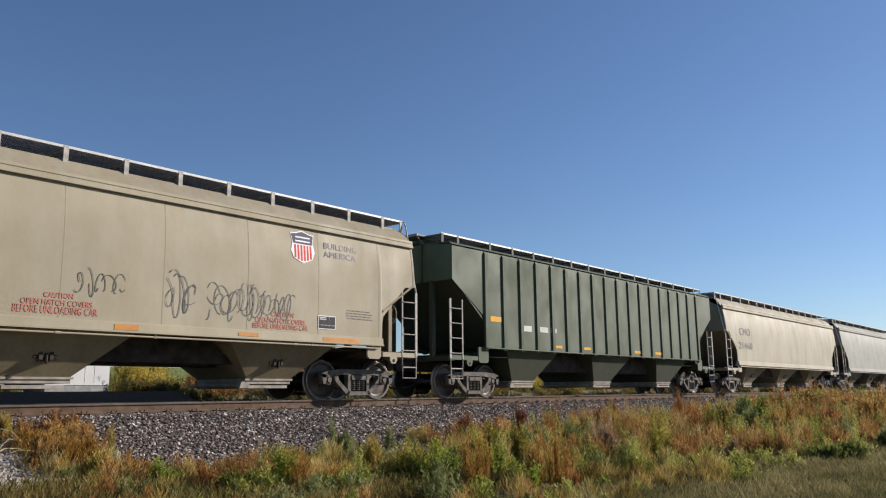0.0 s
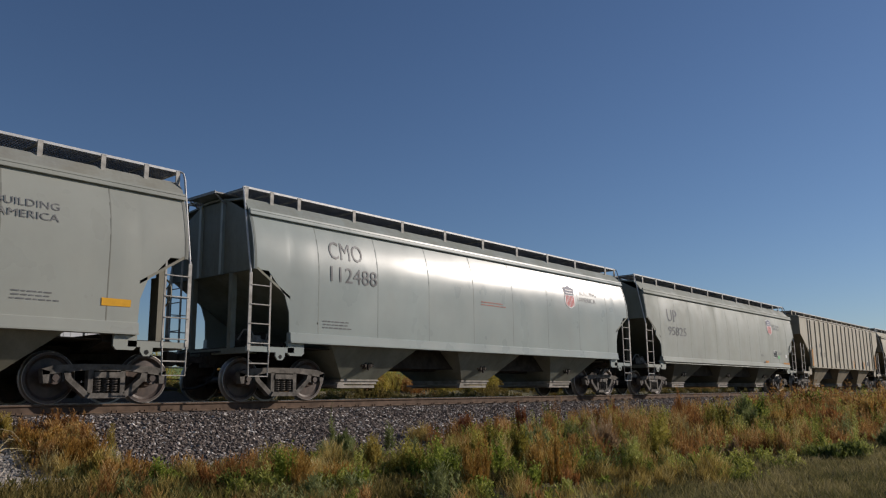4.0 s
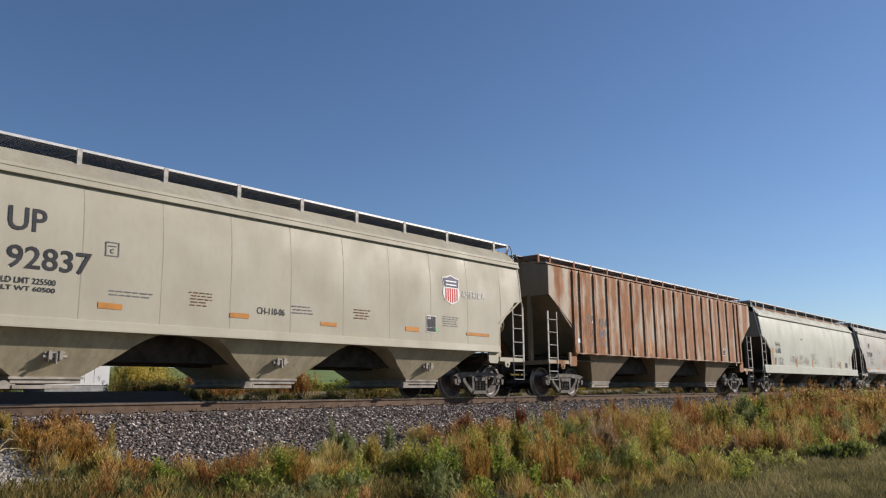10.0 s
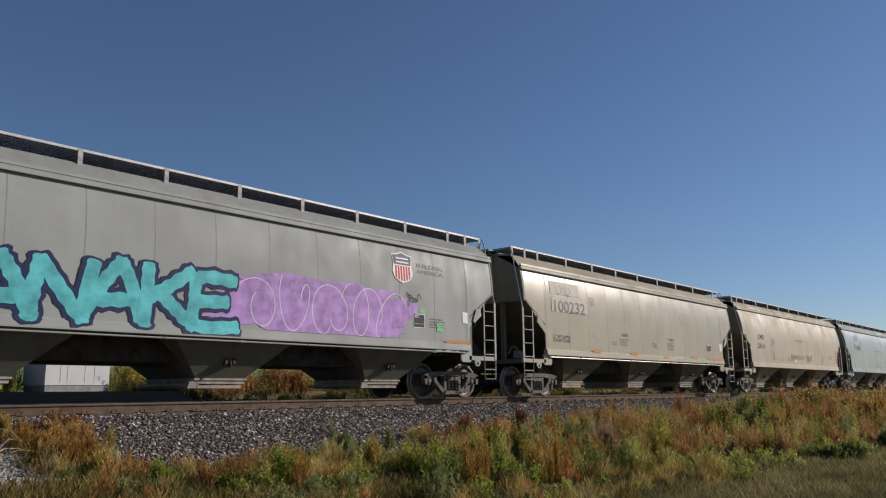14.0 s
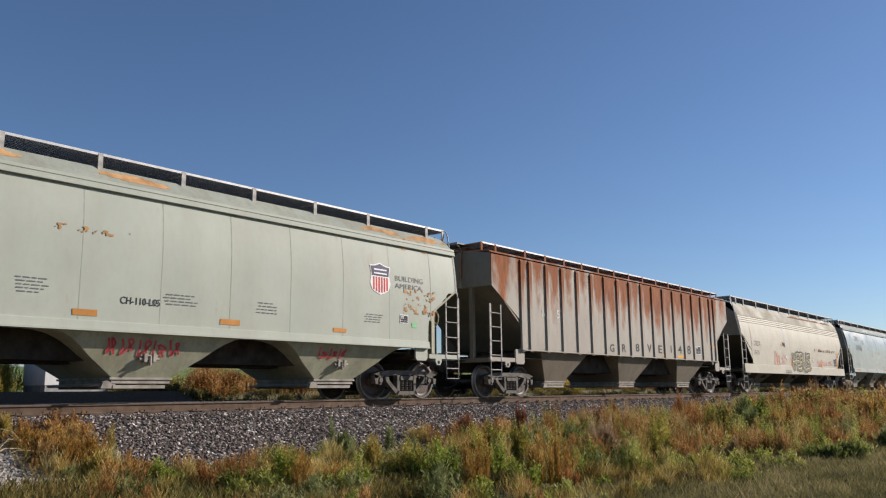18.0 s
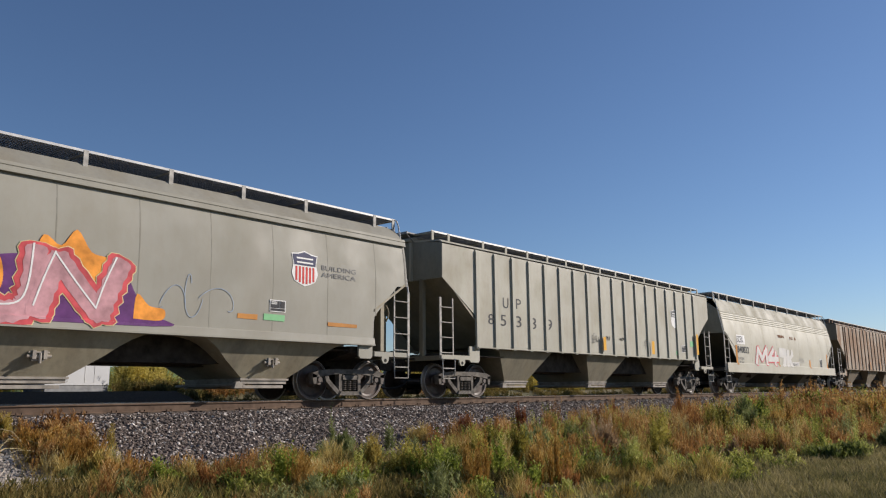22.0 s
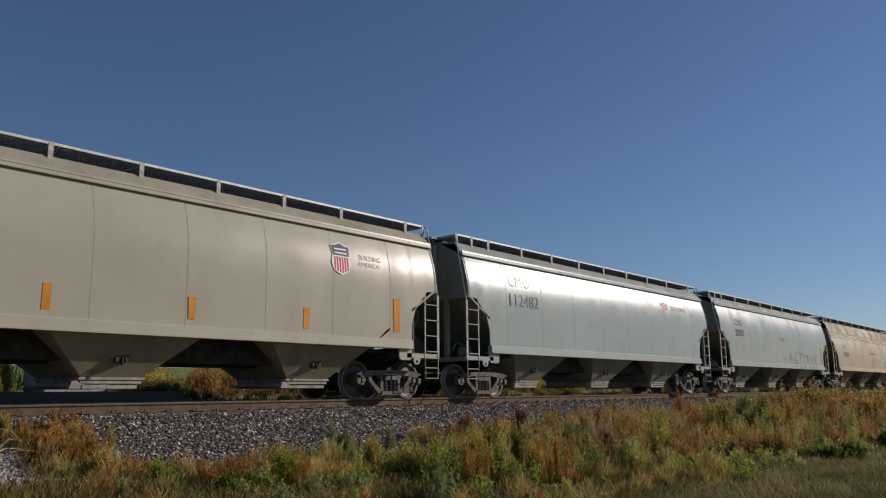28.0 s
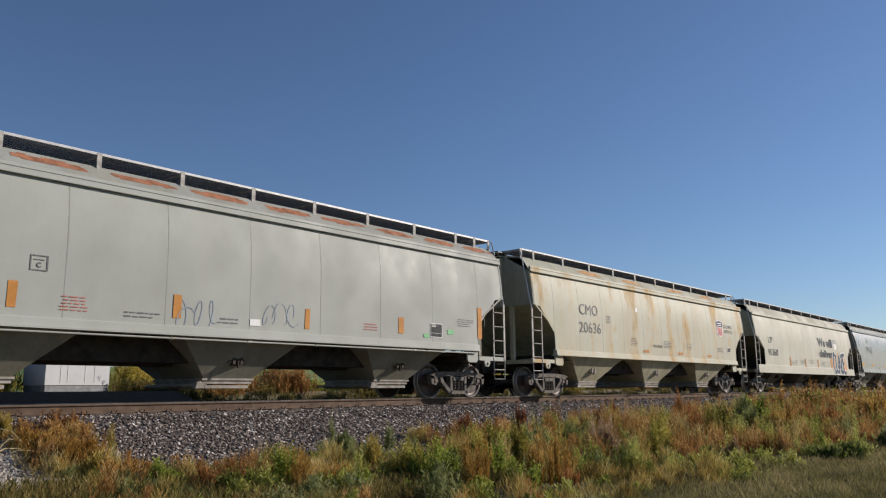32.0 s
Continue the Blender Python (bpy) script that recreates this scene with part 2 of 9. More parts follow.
# ---- hopper cars ----
# Styles: body outline of one end as (distance from the end, height), heights of sill and eave, roof and hoppers.
STYLES = {
    "round": dict(cut=[(0.0, 2.70), (0.37, 2.69), (0.81, 2.20), (0.93, 1.86), (0.95, 1.43)], ze=3.90, sill=(1.24, 1.43), w=1.61,
                  bulge=(2.7, 3.0), truck=1.21, sill_in=0.95, chord=0.12, tops=(4.29, 4.35)),
    "gusset": dict(cut=[(0.0, 2.83), (0.10, 2.83), (0.44, 2.57), (1.10, 1.87), (1.11, 1.42)], ze=3.80, sill=(1.27, 1.42), w=1.61,
                   bulge=(2.6, 6.0), truck=1.28, sill_in=1.11, chord=0.16, tops=(4.28, 4.35)),
    "plain": dict(cut=[(0.0, 2.75), (0.35, 2.72), (1.12, 1.95), (1.15, 1.80), (1.16, 1.42)], ze=3.78, sill=(1.27, 1.42), w=1.61,
                  bulge=(2.6, 6.0), truck=1.45, sill_in=1.16, chord=0.17, tops=(4.28, 4.35)),
    "arched": dict(cut=[(0.0, 2.75), (0.35, 2.72), (1.12, 1.95), (1.15, 1.80), (1.16, 1.42)], ze=3.78, sill=(1.27, 1.42), w=1.61,
                   bulge=(2.6, 6.0), truck=1.45, sill_in=1.16, chord=0.17, tops=(4.28, 4.35)),
    "flow": dict(cut=[(0.0, 3.30), (0.12, 3.18), (0.50, 2.86), (0.80, 2.62), (1.0, 2.30), (1.10, 1.95), (1.06, 1.50)], ze=3.86, sill=(1.28, 1.50), w=1.61,
                 bulge=(2.4, 5.0), truck=1.66, sill_in=0.05, chord=0.18, tops=(4.28, 4.34)),
    "scoop": dict(cut=[(0.0, 2.95), (0.10, 2.92), (0.35, 2.55), (0.75, 2.35), (0.92, 2.10), (0.98, 1.80), (0.99, 1.45)], ze=3.62, sill=(1.28, 1.45), w=1.61,
                  bulge=(2.2, 5.0), truck=1.45, sill_in=1.0, chord=0.0, tops=(4.24, 4.35), swell=0.002),
    "deep": dict(cut=[(0.0, 2.71), (0.40, 2.68), (1.22, 2.05), (1.22, 1.70), (1.12, 1.34)], ze=3.76, sill=(0.98, 1.34), w=1.60,
                 bulge=(2.4, 7.0), truck=1.43, sill_in=0.02, chord=0.10, tops=(4.28, 4.35)),
    "barrel": dict(cut=[(0.0, 2.66), (0.30, 2.50), (0.46, 2.35), (1.40, 1.34)], ze=3.66, sill=(0.95, 1.34), w=1.60,
                   bulge=(2.2, 5.5), truck=1.43, sill_in=0.02, chord=0.0, tops=(4.24, 4.35), swell=0.003),
    "ribbed": dict(cut=[(0.0, 3.15), (1.42, 2.20), (1.43, 1.41)], ze=4.11, sill=(1.37, 1.41), w=1.54,
                   bulge=None, truck=1.42, sill_in=1.43, chord=0.0, tops=(4.20, 4.26)),
}
BOARD = 4.47   # height of the roof walk
BOARD_Y = 1.15


def side_y(st, z):
    """Distance of the side's skin from the middle of the car, at a height."""
    if not st["bulge"]:
        return st["w"]
    zc, r = st["bulge"]
    return st["w"] - max(0.0, z - zc) ** 2 / (2 * r)


def sill_y(st, z):
    """Distance of the side sill's face, which leans outwards to its foot."""
    a, b = st["sill"]
    return st["w"] + 0.030 + 0.014 * max(0.0, min(1.0, (b - z) / (b - a)))


def seam_places(spec, h):
    """Places of the weld seams along the side: (spacing, number, shift)."""
    pitch, n, shift = spec
    return [(j - (n - 1) / 2) * pitch + shift for j in range(n) if abs((j - (n - 1) / 2) * pitch + shift) < h - 0.2]


def swell_height(st, z):
    zb = st["cut"][-1][1]
    v = max(0.0, min(1.0, (z - zb) / (st["ze"] - zb)))
    return st.get("swell", 0.008) * max(0.0, math.sin(math.pi * v)) ** 0.5


def swell_at(st, edges, x, z):
    """How far the thin plate stands out between its seams at a place of the side."""
    if not edges or not edges[0] < x < edges[-1]:
        return 0.0
    i = max(0, min(len(edges) - 2, sum(e <= x + 1e-6 for e in edges) - 1))
    u = (x - edges[i]) / (edges[i + 1] - edges[i])
    return swell_height(st, z) * math.sin(math.pi * u)


def plate_edges(st, length, seams):
    inner = length / 2 - max(d for d, z in st["cut"])
    return sorted([-inner] + [x for x in seams if abs(x) < inner - 0.05] + [inner])


def side_panel(st, length, sign, seams=()):
    """One side's skin; thin plate swells a little between its weld seams."""
    h = length / 2
    cols = []
    cut = st["cut"]
    for i, (d, z) in enumerate(cut):
        cols.append((-h + d, z))
    inner = h - max(d for d, z in cut)
    n = 18
    base = cut[-1][1]
    edges = plate_edges(st, length, seams)
    if seams:
        cols += [(a + (b - a) * q / 5, base) for a, b in zip(edges, edges[1:]) for q in range(5)][1:]
    else:
        cols += [(-inner + 2 * inner * k / n, base) for k in range(1, n)]
    cols += [(h - d, z) for d, z in reversed(cut)]
    g = Geo()
    rows = 9
    vs = []
    for x, zb in cols:
        for k in range(rows):
            z = zb + (st["ze"] - zb) * k / (rows - 1)
            swell = swell_at(st, edges, x, z) if seams and abs(x) < inner else 0.0
            vs.append((x, sign * (side_y(st, z) - 0.012 + swell if seams else side_y(st, z)), z))
    m = len(vs)
    vs += [(x, y - sign * 0.03, z) for x, y, z in vs]
    fs = []
    nc = len(cols)
    for i in range(nc - 1):
        for k in range(rows - 1):
            a = i * rows + k
            q = (a, a + 1, a + 1 + rows, a + rows)
            fs += [q, tuple(m + j for j in reversed(q))]
        fs += [(i * rows, (i + 1) * rows, (i + 1) * rows + m, i * rows + m),
               (i * rows + rows - 1, i * rows + rows - 1 + m, (i + 1) * rows + rows - 1 + m, (i + 1) * rows + rows - 1)]
    for i in (0, nc - 1):
        for k in range(rows - 1):
            a = i * rows + k
            fs.append((a, a + m, a + 1 + m, a + 1))
    return g.add(vs, fs)


def strip_on_side(st, x, width, z0, z1, sign, out=0.004, depth=0.0):
    """A narrow upright strip that follows the side's curve."""
    g = Geo()
    n = 8
    vs = []
    for k in range(n + 1):
        z = z0 + (z1 - z0) * k / n
        y = side_y(st, z)
        for dx, dy in ((-width / 2, -0.0135), (-width / 6, out), (width / 6, out), (width / 2, -0.0135)):
            vs.append((x + dx, sign * (y + dy), z))
    fs = []
    for k in range(n):
        a = 4 * k
        fs += [(a, a + 1, a + 5, a + 4), (a + 1, a + 2, a + 6, a + 5), (a + 2, a + 3, a + 7, a + 6)]
    fs += [(0, 1, 2, 3), (4 * n + 3, 4 * n + 2, 4 * n + 1, 4 * n)]
    return g.add(vs, fs)


def roof_geo(st, length):
    h = length / 2
    e = side_y(st, st["ze"])
    t1, t2 = st["tops"]
    y1 = 1.12 if st["bulge"] else 1.30
    pts = [(-e, st["ze"]), (-(e + y1) / 2 - 0.02, (st["ze"] + t1) / 2 + 0.03), (-y1, t1), (-0.55, t2), (-0.30, t2 + 0.05), (0.30, t2 + 0.05),
           (0.55, t2), (y1, t1), ((e + y1) / 2 + 0.02, (st["ze"] + t1) / 2 + 0.03), (e, st["ze"])]
    low = [(y, z - 0.04) for y, z in reversed(pts)]
    return Geo().prism_x(pts + low, -h, h)


def roof_z(st, y):
    e = side_y(st, st["ze"])
    t1, t2 = st["tops"]
    y1 = 1.12 if st["bulge"] else 1.30
    if y >= y1:
        return st["ze"] + (t1 - st["ze"]) * (e - y) / (e - y1) + 0.02
    return t1 + (t2 - t1) * (y1 - y) / (y1 - 0.55)


def end_geo(st, length):
    """Upper end bulkhead, fitted between the two side skins."""
    h = length / 2
    z0, ze, t2 = st["cut"][0][1], st["ze"], st["tops"][1]
    zs = [z0 + (ze - z0) * k / 6 for k in range(7)]
    right = [(side_y(st, z) - 0.006, z) for z in zs]
    return Geo().prism_x(right + [(0.55, t2 - 0.03), (-0.55, t2 - 0.03)] + [(-y, z) for y, z in reversed(right)], -h + 0.02, -h + 0.07)


def slope_geo(st, length):
    """Floor sheet that slopes down from the end bulkhead."""
    h = length / 2
    w = st["w"] - 0.012
    z0 = st["cut"][0][1] + 0.03
    z1 = st["sill"][0] + 0.03
    x1 = -h + 0.03 + 2.72 * (z0 - z1) / (z0 - 0.98)
    return Geo().prism_y([(-h + 0.03, z0), (x1, z1), (x1 + 0.06, z1 + 0.02), (-h + 0.09, z0 + 0.02)], -w, w)


def ladder_geo(x0, x1, y, z0, z1, rungs, r=0.012):
    g = Geo()
    for x, w in ((x0, 0.036), (x1, 0.018)):
        g.box(x - w, x + w, y - 0.012, y + 0.012, z0, z1)
    for k in range(rungs):
        z = z0 + (z1 - z0) * (k + 0.35) / rungs
        g.bar((x0, y - 0.02, z), (x1, y - 0.02, z), r, 6)
    return g


def flow_ladder_geo(h, y):
    """Ladder between a corner post as high as the side and a shorter inner stile."""
    g = Geo()
    g.box(-h - 0.10, -h - 0.02, y - 0.03, y + 0.03, 1.0, 3.95)
    g.box(-h + 0.40, -h + 0.48, y - 0.03, y + 0.03, 1.0, 2.92)
    for j in range(5):
        g.bar((-h - 0.06, y - 0.02, 1.12 + 0.43 * j), (-h + 0.44, y - 0.02, 1.12 + 0.43 * j), 0.014, 6)
    return g


def hopper_geo(xc, zt, zb, wt, half, foot, arch=False):
    """One discharge hopper: sloping sheets narrowing to the outlet, with rounded shoulders where arched."""
    b, yt, yb = 0.56, wt, foot
    rows = [(half, zt), (b, zb)]
    if arch:
        d = zt - zb
        rows = [(half + 0.74, zt), (half + 0.46, zt - 0.03 * d), (half + 0.24, zt - 0.09 * d), (half + 0.05, zt - 0.19 * d), (half - 0.14, zt - 0.34 * d), (half - 0.36, zt - 0.55 * d), (b, zb)]
    g = Geo()
    vs = []
    for hw, z in rows:
        u = (zt - z) / (zt - zb)
        y = yt + (yb - yt) * u
        vs += [(xc - hw, -y, z), (xc + hw, -y, z), (xc + hw, y, z), (xc - hw, y, z)]
    n = len(rows)
    fs = [(0, 3, 2, 1), (4 * n - 4, 4 * n - 3, 4 * n - 2, 4 * n - 1)]
    for k in range(n - 1):
        fs += [(4 * k + i, 4 * k + (i + 1) % 4, 4 * k + 4 + (i + 1) % 4, 4 * k + 4 + i) for i in range(4)]
    return g.add(vs, fs)


def latch_geo(x, out):
    """Keystone bracket with its pin and hook, on the hopper's side sheet."""
    g = Geo()
    g.box(x - 0.17, x + 0.17, -1.20 - out, -0.98, 0.855, 0.88)
    g.prism_y([(x - 0.13, 0.855), (x - 0.10, 0.72), (x + 0.10, 0.72), (x + 0.13, 0.855), (x + 0.09, 0.855), (x + 0.06, 0.76), (x - 0.06, 0.76), (x - 0.09, 0.855)], -1.17 - out, -1.02)
    g.bar((x - 0.19, -1.17 - out, 0.80), (x + 0.21, -1.17 - out, 0.80), 0.030, 8)
    g.box(x - 0.11, x - 0.05, -1.22 - out, -1.0, 0.75, 0.90)
    g.box(x + 0.07, x + 0.13, -1.22 - out, -1.0, 0.75, 0.90)
    g.bar((x + 0.02, -1.20 - out, 0.68), (x + 0.02, -1.20 - out, 0.86), 0.024, 8)
    return g


def gate_geo(xc, foot):
    """Outlet gate: flanged frame, sliding door below it, and the rack gear at one end."""
    g = Geo()
    g.box(xc - 0.62, xc + 0.62, -foot - 0.03, foot + 0.03, 0.43, 0.47)
    g.box(xc - 0.58, xc + 0.58, -foot, foot, 0.36, 0.43)
    g.box(xc - 0.56, xc + 0.46, -foot - 0.05, foot + 0.05, 0.27, 0.33)
    g.box(xc - 0.80, xc - 0.50, -foot - 0.02, foot + 0.02, 0.31, 0.35)
    g.bar((xc - 0.72, -foot - 0.10, 0.33), (xc - 0.72, foot + 0.10, 0.33), 0.03, 8)
    g.prism_y([(xc - 0.82, 0.27), (xc - 0.62, 0.27), (xc - 0.62, 0.36), (xc - 0.70, 0.41), (xc - 0.78, 0.39)], -foot - 0.12, -foot - 0.02)
    return g


def side_frame_geo(sign):
    g = Geo()
    y0, y1 = sign * 0.97, sign * 1.12
    g.prism_y([(-1.14, 0.60), (-0.95, 0.665), (-0.45, 0.70), (0.45, 0.70), (0.95, 0.665), (1.14, 0.60), (1.12, 0.50), (0.80, 0.54), (0.42, 0.585),
               (-0.42, 0.585), (-0.80, 0.54), (-1.12, 0.50)], y0, y1)
    for s in (-1, 1):
        g.prism_y([(s * 1.14, 0.60), (s * 1.10, 0.36), (s * 1.02, 0.36), (s * 1.00, 0.56)], y0, y1)
        g.prism_y([(s * 0.78, 0.57), (s * 0.73, 0.42), (s * 0.36, 0.10), (s * 0.24, 0.12), (s * 0.32, 0.20), (s * 0.63, 0.46), (s * 0.66, 0.56)], y0, y1)
        g.prism_y([(s * 0.34, 0.60), (s * 0.34, 0.18), (s * 0.25, 0.18), (s * 0.25, 0.60)], y0, y1)
    g.prism_y([(-0.36, 0.10), (0.36, 0.10), (0.30, 0.19), (-0.30, 0.19)], sign * 0.93, sign * 1.16)
    g.box(-0.24, 0.24, min(y0, y1) - 0.02, max(y0, y1) + 0.02, 0.46, 0.56)
    return g


def spring_geo(sign):
    """A coil spring: one wire wound round the upright."""
    return Geo().tube([(0.062 * math.cos(k * math.pi / 4), sign * 1.06 + 0.062 * math.sin(k * math.pi / 4), 0.20 + 0.26 * k / 48) for k in range(49)], 0.013, 4)


def wheelset_geo():
    g = Geo()
    for s in (-1, 1):
        prof = [(0.10, 0.70), (0.38, 0.715), (0.40, 0.690), (0.478, 0.690), (0.484, 0.705), (0.478, 0.720), (0.462, 0.730), (0.455, 0.815), (0.445, 0.822),
                (0.395, 0.822), (0.385, 0.800), (0.34, 0.775), (0.17, 0.785), (0.14, 0.83), (0.085, 0.84)]
        g.lathe_y([(r, s * y) for r, y in prof], 32)
    g.lathe_y([(0.0, -1.10), (0.06, -1.10), (0.06, -1.06), (0.115, -1.06), (0.125, -1.03), (0.125, -0.93), (0.085, -0.92), (0.085, 0.92), (0.125, 0.93),
               (0.125, 1.03), (0.115, 1.06), (0.06, 1.06), (0.06, 1.10), (0.0, 1.10)], 16)
    for s in (-1, 1):
        for k in range(3):
            a = k * 2 * math.pi / 3
            g.bar((0.08 * math.cos(a), s * 1.05, 0.08 * math.sin(a)), (0.08 * math.cos(a), s * 1.085, 0.08 * math.sin(a)), 0.018, 6)
    return g


def truck(parent, x):
    """A two-axle truck: bolster, side frames, springs and wheelsets."""
    g = shared(("bolster",), lambda: Geo().box(-0.22, 0.22, -1.0, 1.0, 0.42, 0.68).box(-0.16, 0.16, -0.2, 0.2, 0.68, 0.80).box(-0.9, 0.9, -0.45, -0.40, 0.28, 0.36)
               .box(-0.9, 0.9, 0.40, 0.45, 0.28, 0.36).box(-0.42, -0.34, -0.85, 0.85, 0.25, 0.40).box(0.34, 0.42, -0.85, 0.85, 0.25, 0.40))
    tr = part("truck", g, M_UNDER, parent, at=(x, 0, 0))
    for s in (-1, 1):
        part("side_frame", shared(("side_frame", s), lambda: side_frame_geo(s)), M_TRUCK, tr)
        for dx in (-0.155, 0.0, 0.155):
            part("spring", shared(("spring", s), lambda: spring_geo(s), True), M_SPRING, tr, at=(dx, 0, 0))
    sets = [part("wheelset", shared(("wheelset",), wheelset_geo), M_WHEEL, tr, at=(dx, 0, 0.457)) for dx in (-0.889, 0.889)]
    for dx in (-0.889, 0.889):
        part("bearing_adapter", shared(("adapter",), lambda: Geo().box(-0.15, 0.15, -1.10, -0.94, 0.10, 0.155).box(-0.15, -0.11, -1.09, -0.95, -0.06, 0.10).box(0.11, 0.15, -1.09, -0.95, -0.06, 0.10)),
             M_TRUCK, tr, at=(dx, 0, 0.457))
    return sets


def coupler_geo():
    g = Geo()
    g.box(-0.15, 0.55, -0.10, 0.10, 0.80, 0.95)
    g.box(-0.50, -0.12, -0.07, 0.07, 0.81, 0.94)
    g.prism_y([(-0.50, 0.72), (-0.50, 1.02), (-0.62, 1.02), (-0.72, 0.98), (-0.72, 0.76), (-0.62, 0.72)], -0.15, 0.03)
    g.prism_y([(-0.55, 0.75), (-0.55, 0.99), (-0.74, 0.96), (-0.74, 0.78)], 0.05, 0.17)
    g.box(-0.06, 0.06, -0.55, 0.55, 1.02, 1.05)
    return g


def hose_geo():
    pts = [(0.05, -0.35, 0.78), (-0.05, -0.36, 0.55), (-0.22, -0.34, 0.36), (-0.45, -0.30, 0.28), (-0.70, -0.25, 0.26)]
    return Geo().tube(pts, 0.028, 6)


def brake_wheel_geo():
    g = Geo()
    ring = [(0.0, 0.28 * math.cos(a * math.pi / 8), 0.28 * math.sin(a * math.pi / 8)) for a in range(17)]
    g.tube(ring, 0.018, 5)
    for k in range(5):
        a = k * 2 * math.pi / 5
        g.bar((0, 0, 0), (0, 0.28 * math.cos(a), 0.28 * math.sin(a)), 0.014, 5)
    g.bar((-0.10, 0, 0), (0.03, 0, 0), 0.05, 8)
    return g


def run_board_geo(length, sign):
    """Grating of the roof walk: cross bars between two edge bars."""
    g = Geo()
    h = length / 2 - 0.02
    ya, yb = sign * 0.28, sign * BOARD_Y
    n = int(length / 0.055)
    for k in range(n):
        x = -h + 2 * h * (k + 0.5) / n
        g.box(x - 0.009, x + 0.009, min(ya, yb), max(ya, yb), BOARD - 0.030, BOARD - 0.005)
    for y in [sign * (0.28 + 0.095 * j) for j in range(9)]:
        g.box(-h, h, y - 0.006, y + 0.006, BOARD - 0.030, BOARD - 0.008)
    return g


def rib_geo(sg):
    """A side post of hat section, tapered off at both ends."""
    def ring(z, out):
        return [(x, sg * (1.535 + y), z) for x, y in ((-0.092, 0.0), (-0.078, out), (0.062, out), (0.095, 0.0))]
    g = Geo()
    g.add(ring(1.31, 0.046) + ring(1.36, 0.054) + ring(4.00, 0.054) + ring(4.07, 0.012),
          [(4 * k + i, 4 * k + (i + 1) % 4, 4 * k + 4 + (i + 1) % 4, 4 * k + 4 + i) for k in range(3) for i in range(4)] + [(0, 3, 2, 1), (12, 13, 14, 15)])
    return g


WHEELSETS = []
SWELLED = set()


def hopper_car(style, length, paint, label, trim=None, under=None, posts=(1.7, 0.0), seams=None, seam_paint=None, even_ribs=False, brake=1, walk_paint=None, end_paint=None, roof_paint=None):
    st = STYLES[style]
    h = length / 2
    trim = trim or paint
    lift = 0.0 if style in ("ribbed", "flow") else 0.06
    under = under or trim
    walk_paint = walk_paint or (trim if style == "ribbed" else M_LADDER)
    rungs = M_LADDER
    car = tagged(new("covered_hopper_car"), label, "freight car", "hopper cars of the train")
    ln = round(length, 2)
    k = (style, ln)
    if seams:
        SWELLED.add(car.name)
    for s in (-1, 1):
        part("side_panel", shared(("side_panel", *k, s, seams), lambda: side_panel(st, length, s, seam_places(seams, h) if seams else ()), True), paint, car)
        if st["chord"]:
            e = side_y(st, st["ze"])
            part("top_chord", shared(("top_chord", *k, s), lambda: Geo().prism_x([(s * (e - 0.03), st["ze"] - 0.01), (s * (e + 0.060), st["ze"] - 0.01), (s * (e + 0.060), st["ze"] + 0.012), (s * (e + 0.040), st["ze"] + 0.018),
                                                                                               (s * (e + 0.036), st["ze"] + 0.55 * st["chord"]), (s * (e + 0.010), st["ze"] + 0.60 * st["chord"]), (s * (e + 0.026), st["ze"] + 0.66 * st["chord"]),
                                                                                               (s * (e + 0.020), st["ze"] + st["chord"]), (s * (e - 0.03), st["ze"] + st["chord"])][::s], -h, h)), trim, car)
        a, b = st["sill"]
        hs = h - st["sill_in"]
        w = st["w"]
        if s > 0 and style in ("deep", "barrel"):
            a = 1.22
        part("side_sill", shared(("side_sill", *k, s), lambda: (Geo().box(-hs, hs, *sorted((s * (w - 0.10), s * (w - 0.005))), a, b) if style == "ribbed" else
                                  Geo().prism_x([(s * (w - 0.10), a), (s * sill_y(st, a), a), (s * sill_y(st, b), b - 0.012), (s * (sill_y(st, b) - 0.012), b), (s * (w - 0.10), b)][::s], -hs, hs))
                                 .box(-hs, hs, *sorted((s * (w - 0.16), s * (w + 0.066))), a - 0.03, a)), trim, car)
        part("running_board", shared(("running_board", *k, s), lambda: run_board_geo(length, s)), M_GRATE, car, "galvanised grating walkway on the roof", at=(0, 0, lift))
        part("board_edge", shared(("board_edge", *k, s), lambda: Geo().box(-h, h, *sorted((s * (BOARD_Y - 0.01), s * (BOARD_Y + 0.012))), BOARD - 0.035, BOARD + 0.01)), M_GALV, car, at=(0, 0, lift))
        zr = roof_z(st, BOARD_Y) - 0.03
        stands = [posts[0] * j + posts[1] for j in range(-9, 10) if abs(posts[0] * j + posts[1]) < h - 1.3]
        for x in [-h + 0.05, -h + 0.72] + stands + [h - 0.72, h - 0.05]:
            part("board_post", shared(("board_post", round(zr, 3), s, lift), lambda: Geo().box(-0.045, 0.045, *sorted((s * (BOARD_Y - 0.01), s * (BOARD_Y + 0.018))), zr - lift, BOARD)
                                      .prism_y([(-0.02, BOARD - 0.03), (0.02, BOARD - 0.03), (0.02, BOARD - 0.06), (-0.02, BOARD - 0.06)], *sorted((s * 0.45, s * BOARD_Y)))),
                 walk_paint, car, at=(x, 0, lift))
    part("roof", shared(("roof", *k), lambda: roof_geo(st, length)), roof_paint or trim, car)
    hatch = shared(("hatch_cover", ln), lambda: Geo().prism_x([(-0.42, 4.24), (-0.42, 4.36), (-0.33, 4.37), (-0.33, 4.42), (-0.22, 4.50), (0.22, 4.50), (0.33, 4.42), (0.33, 4.37), (0.42, 4.36), (0.42, 4.24)], -h * 0.235, h * 0.235))
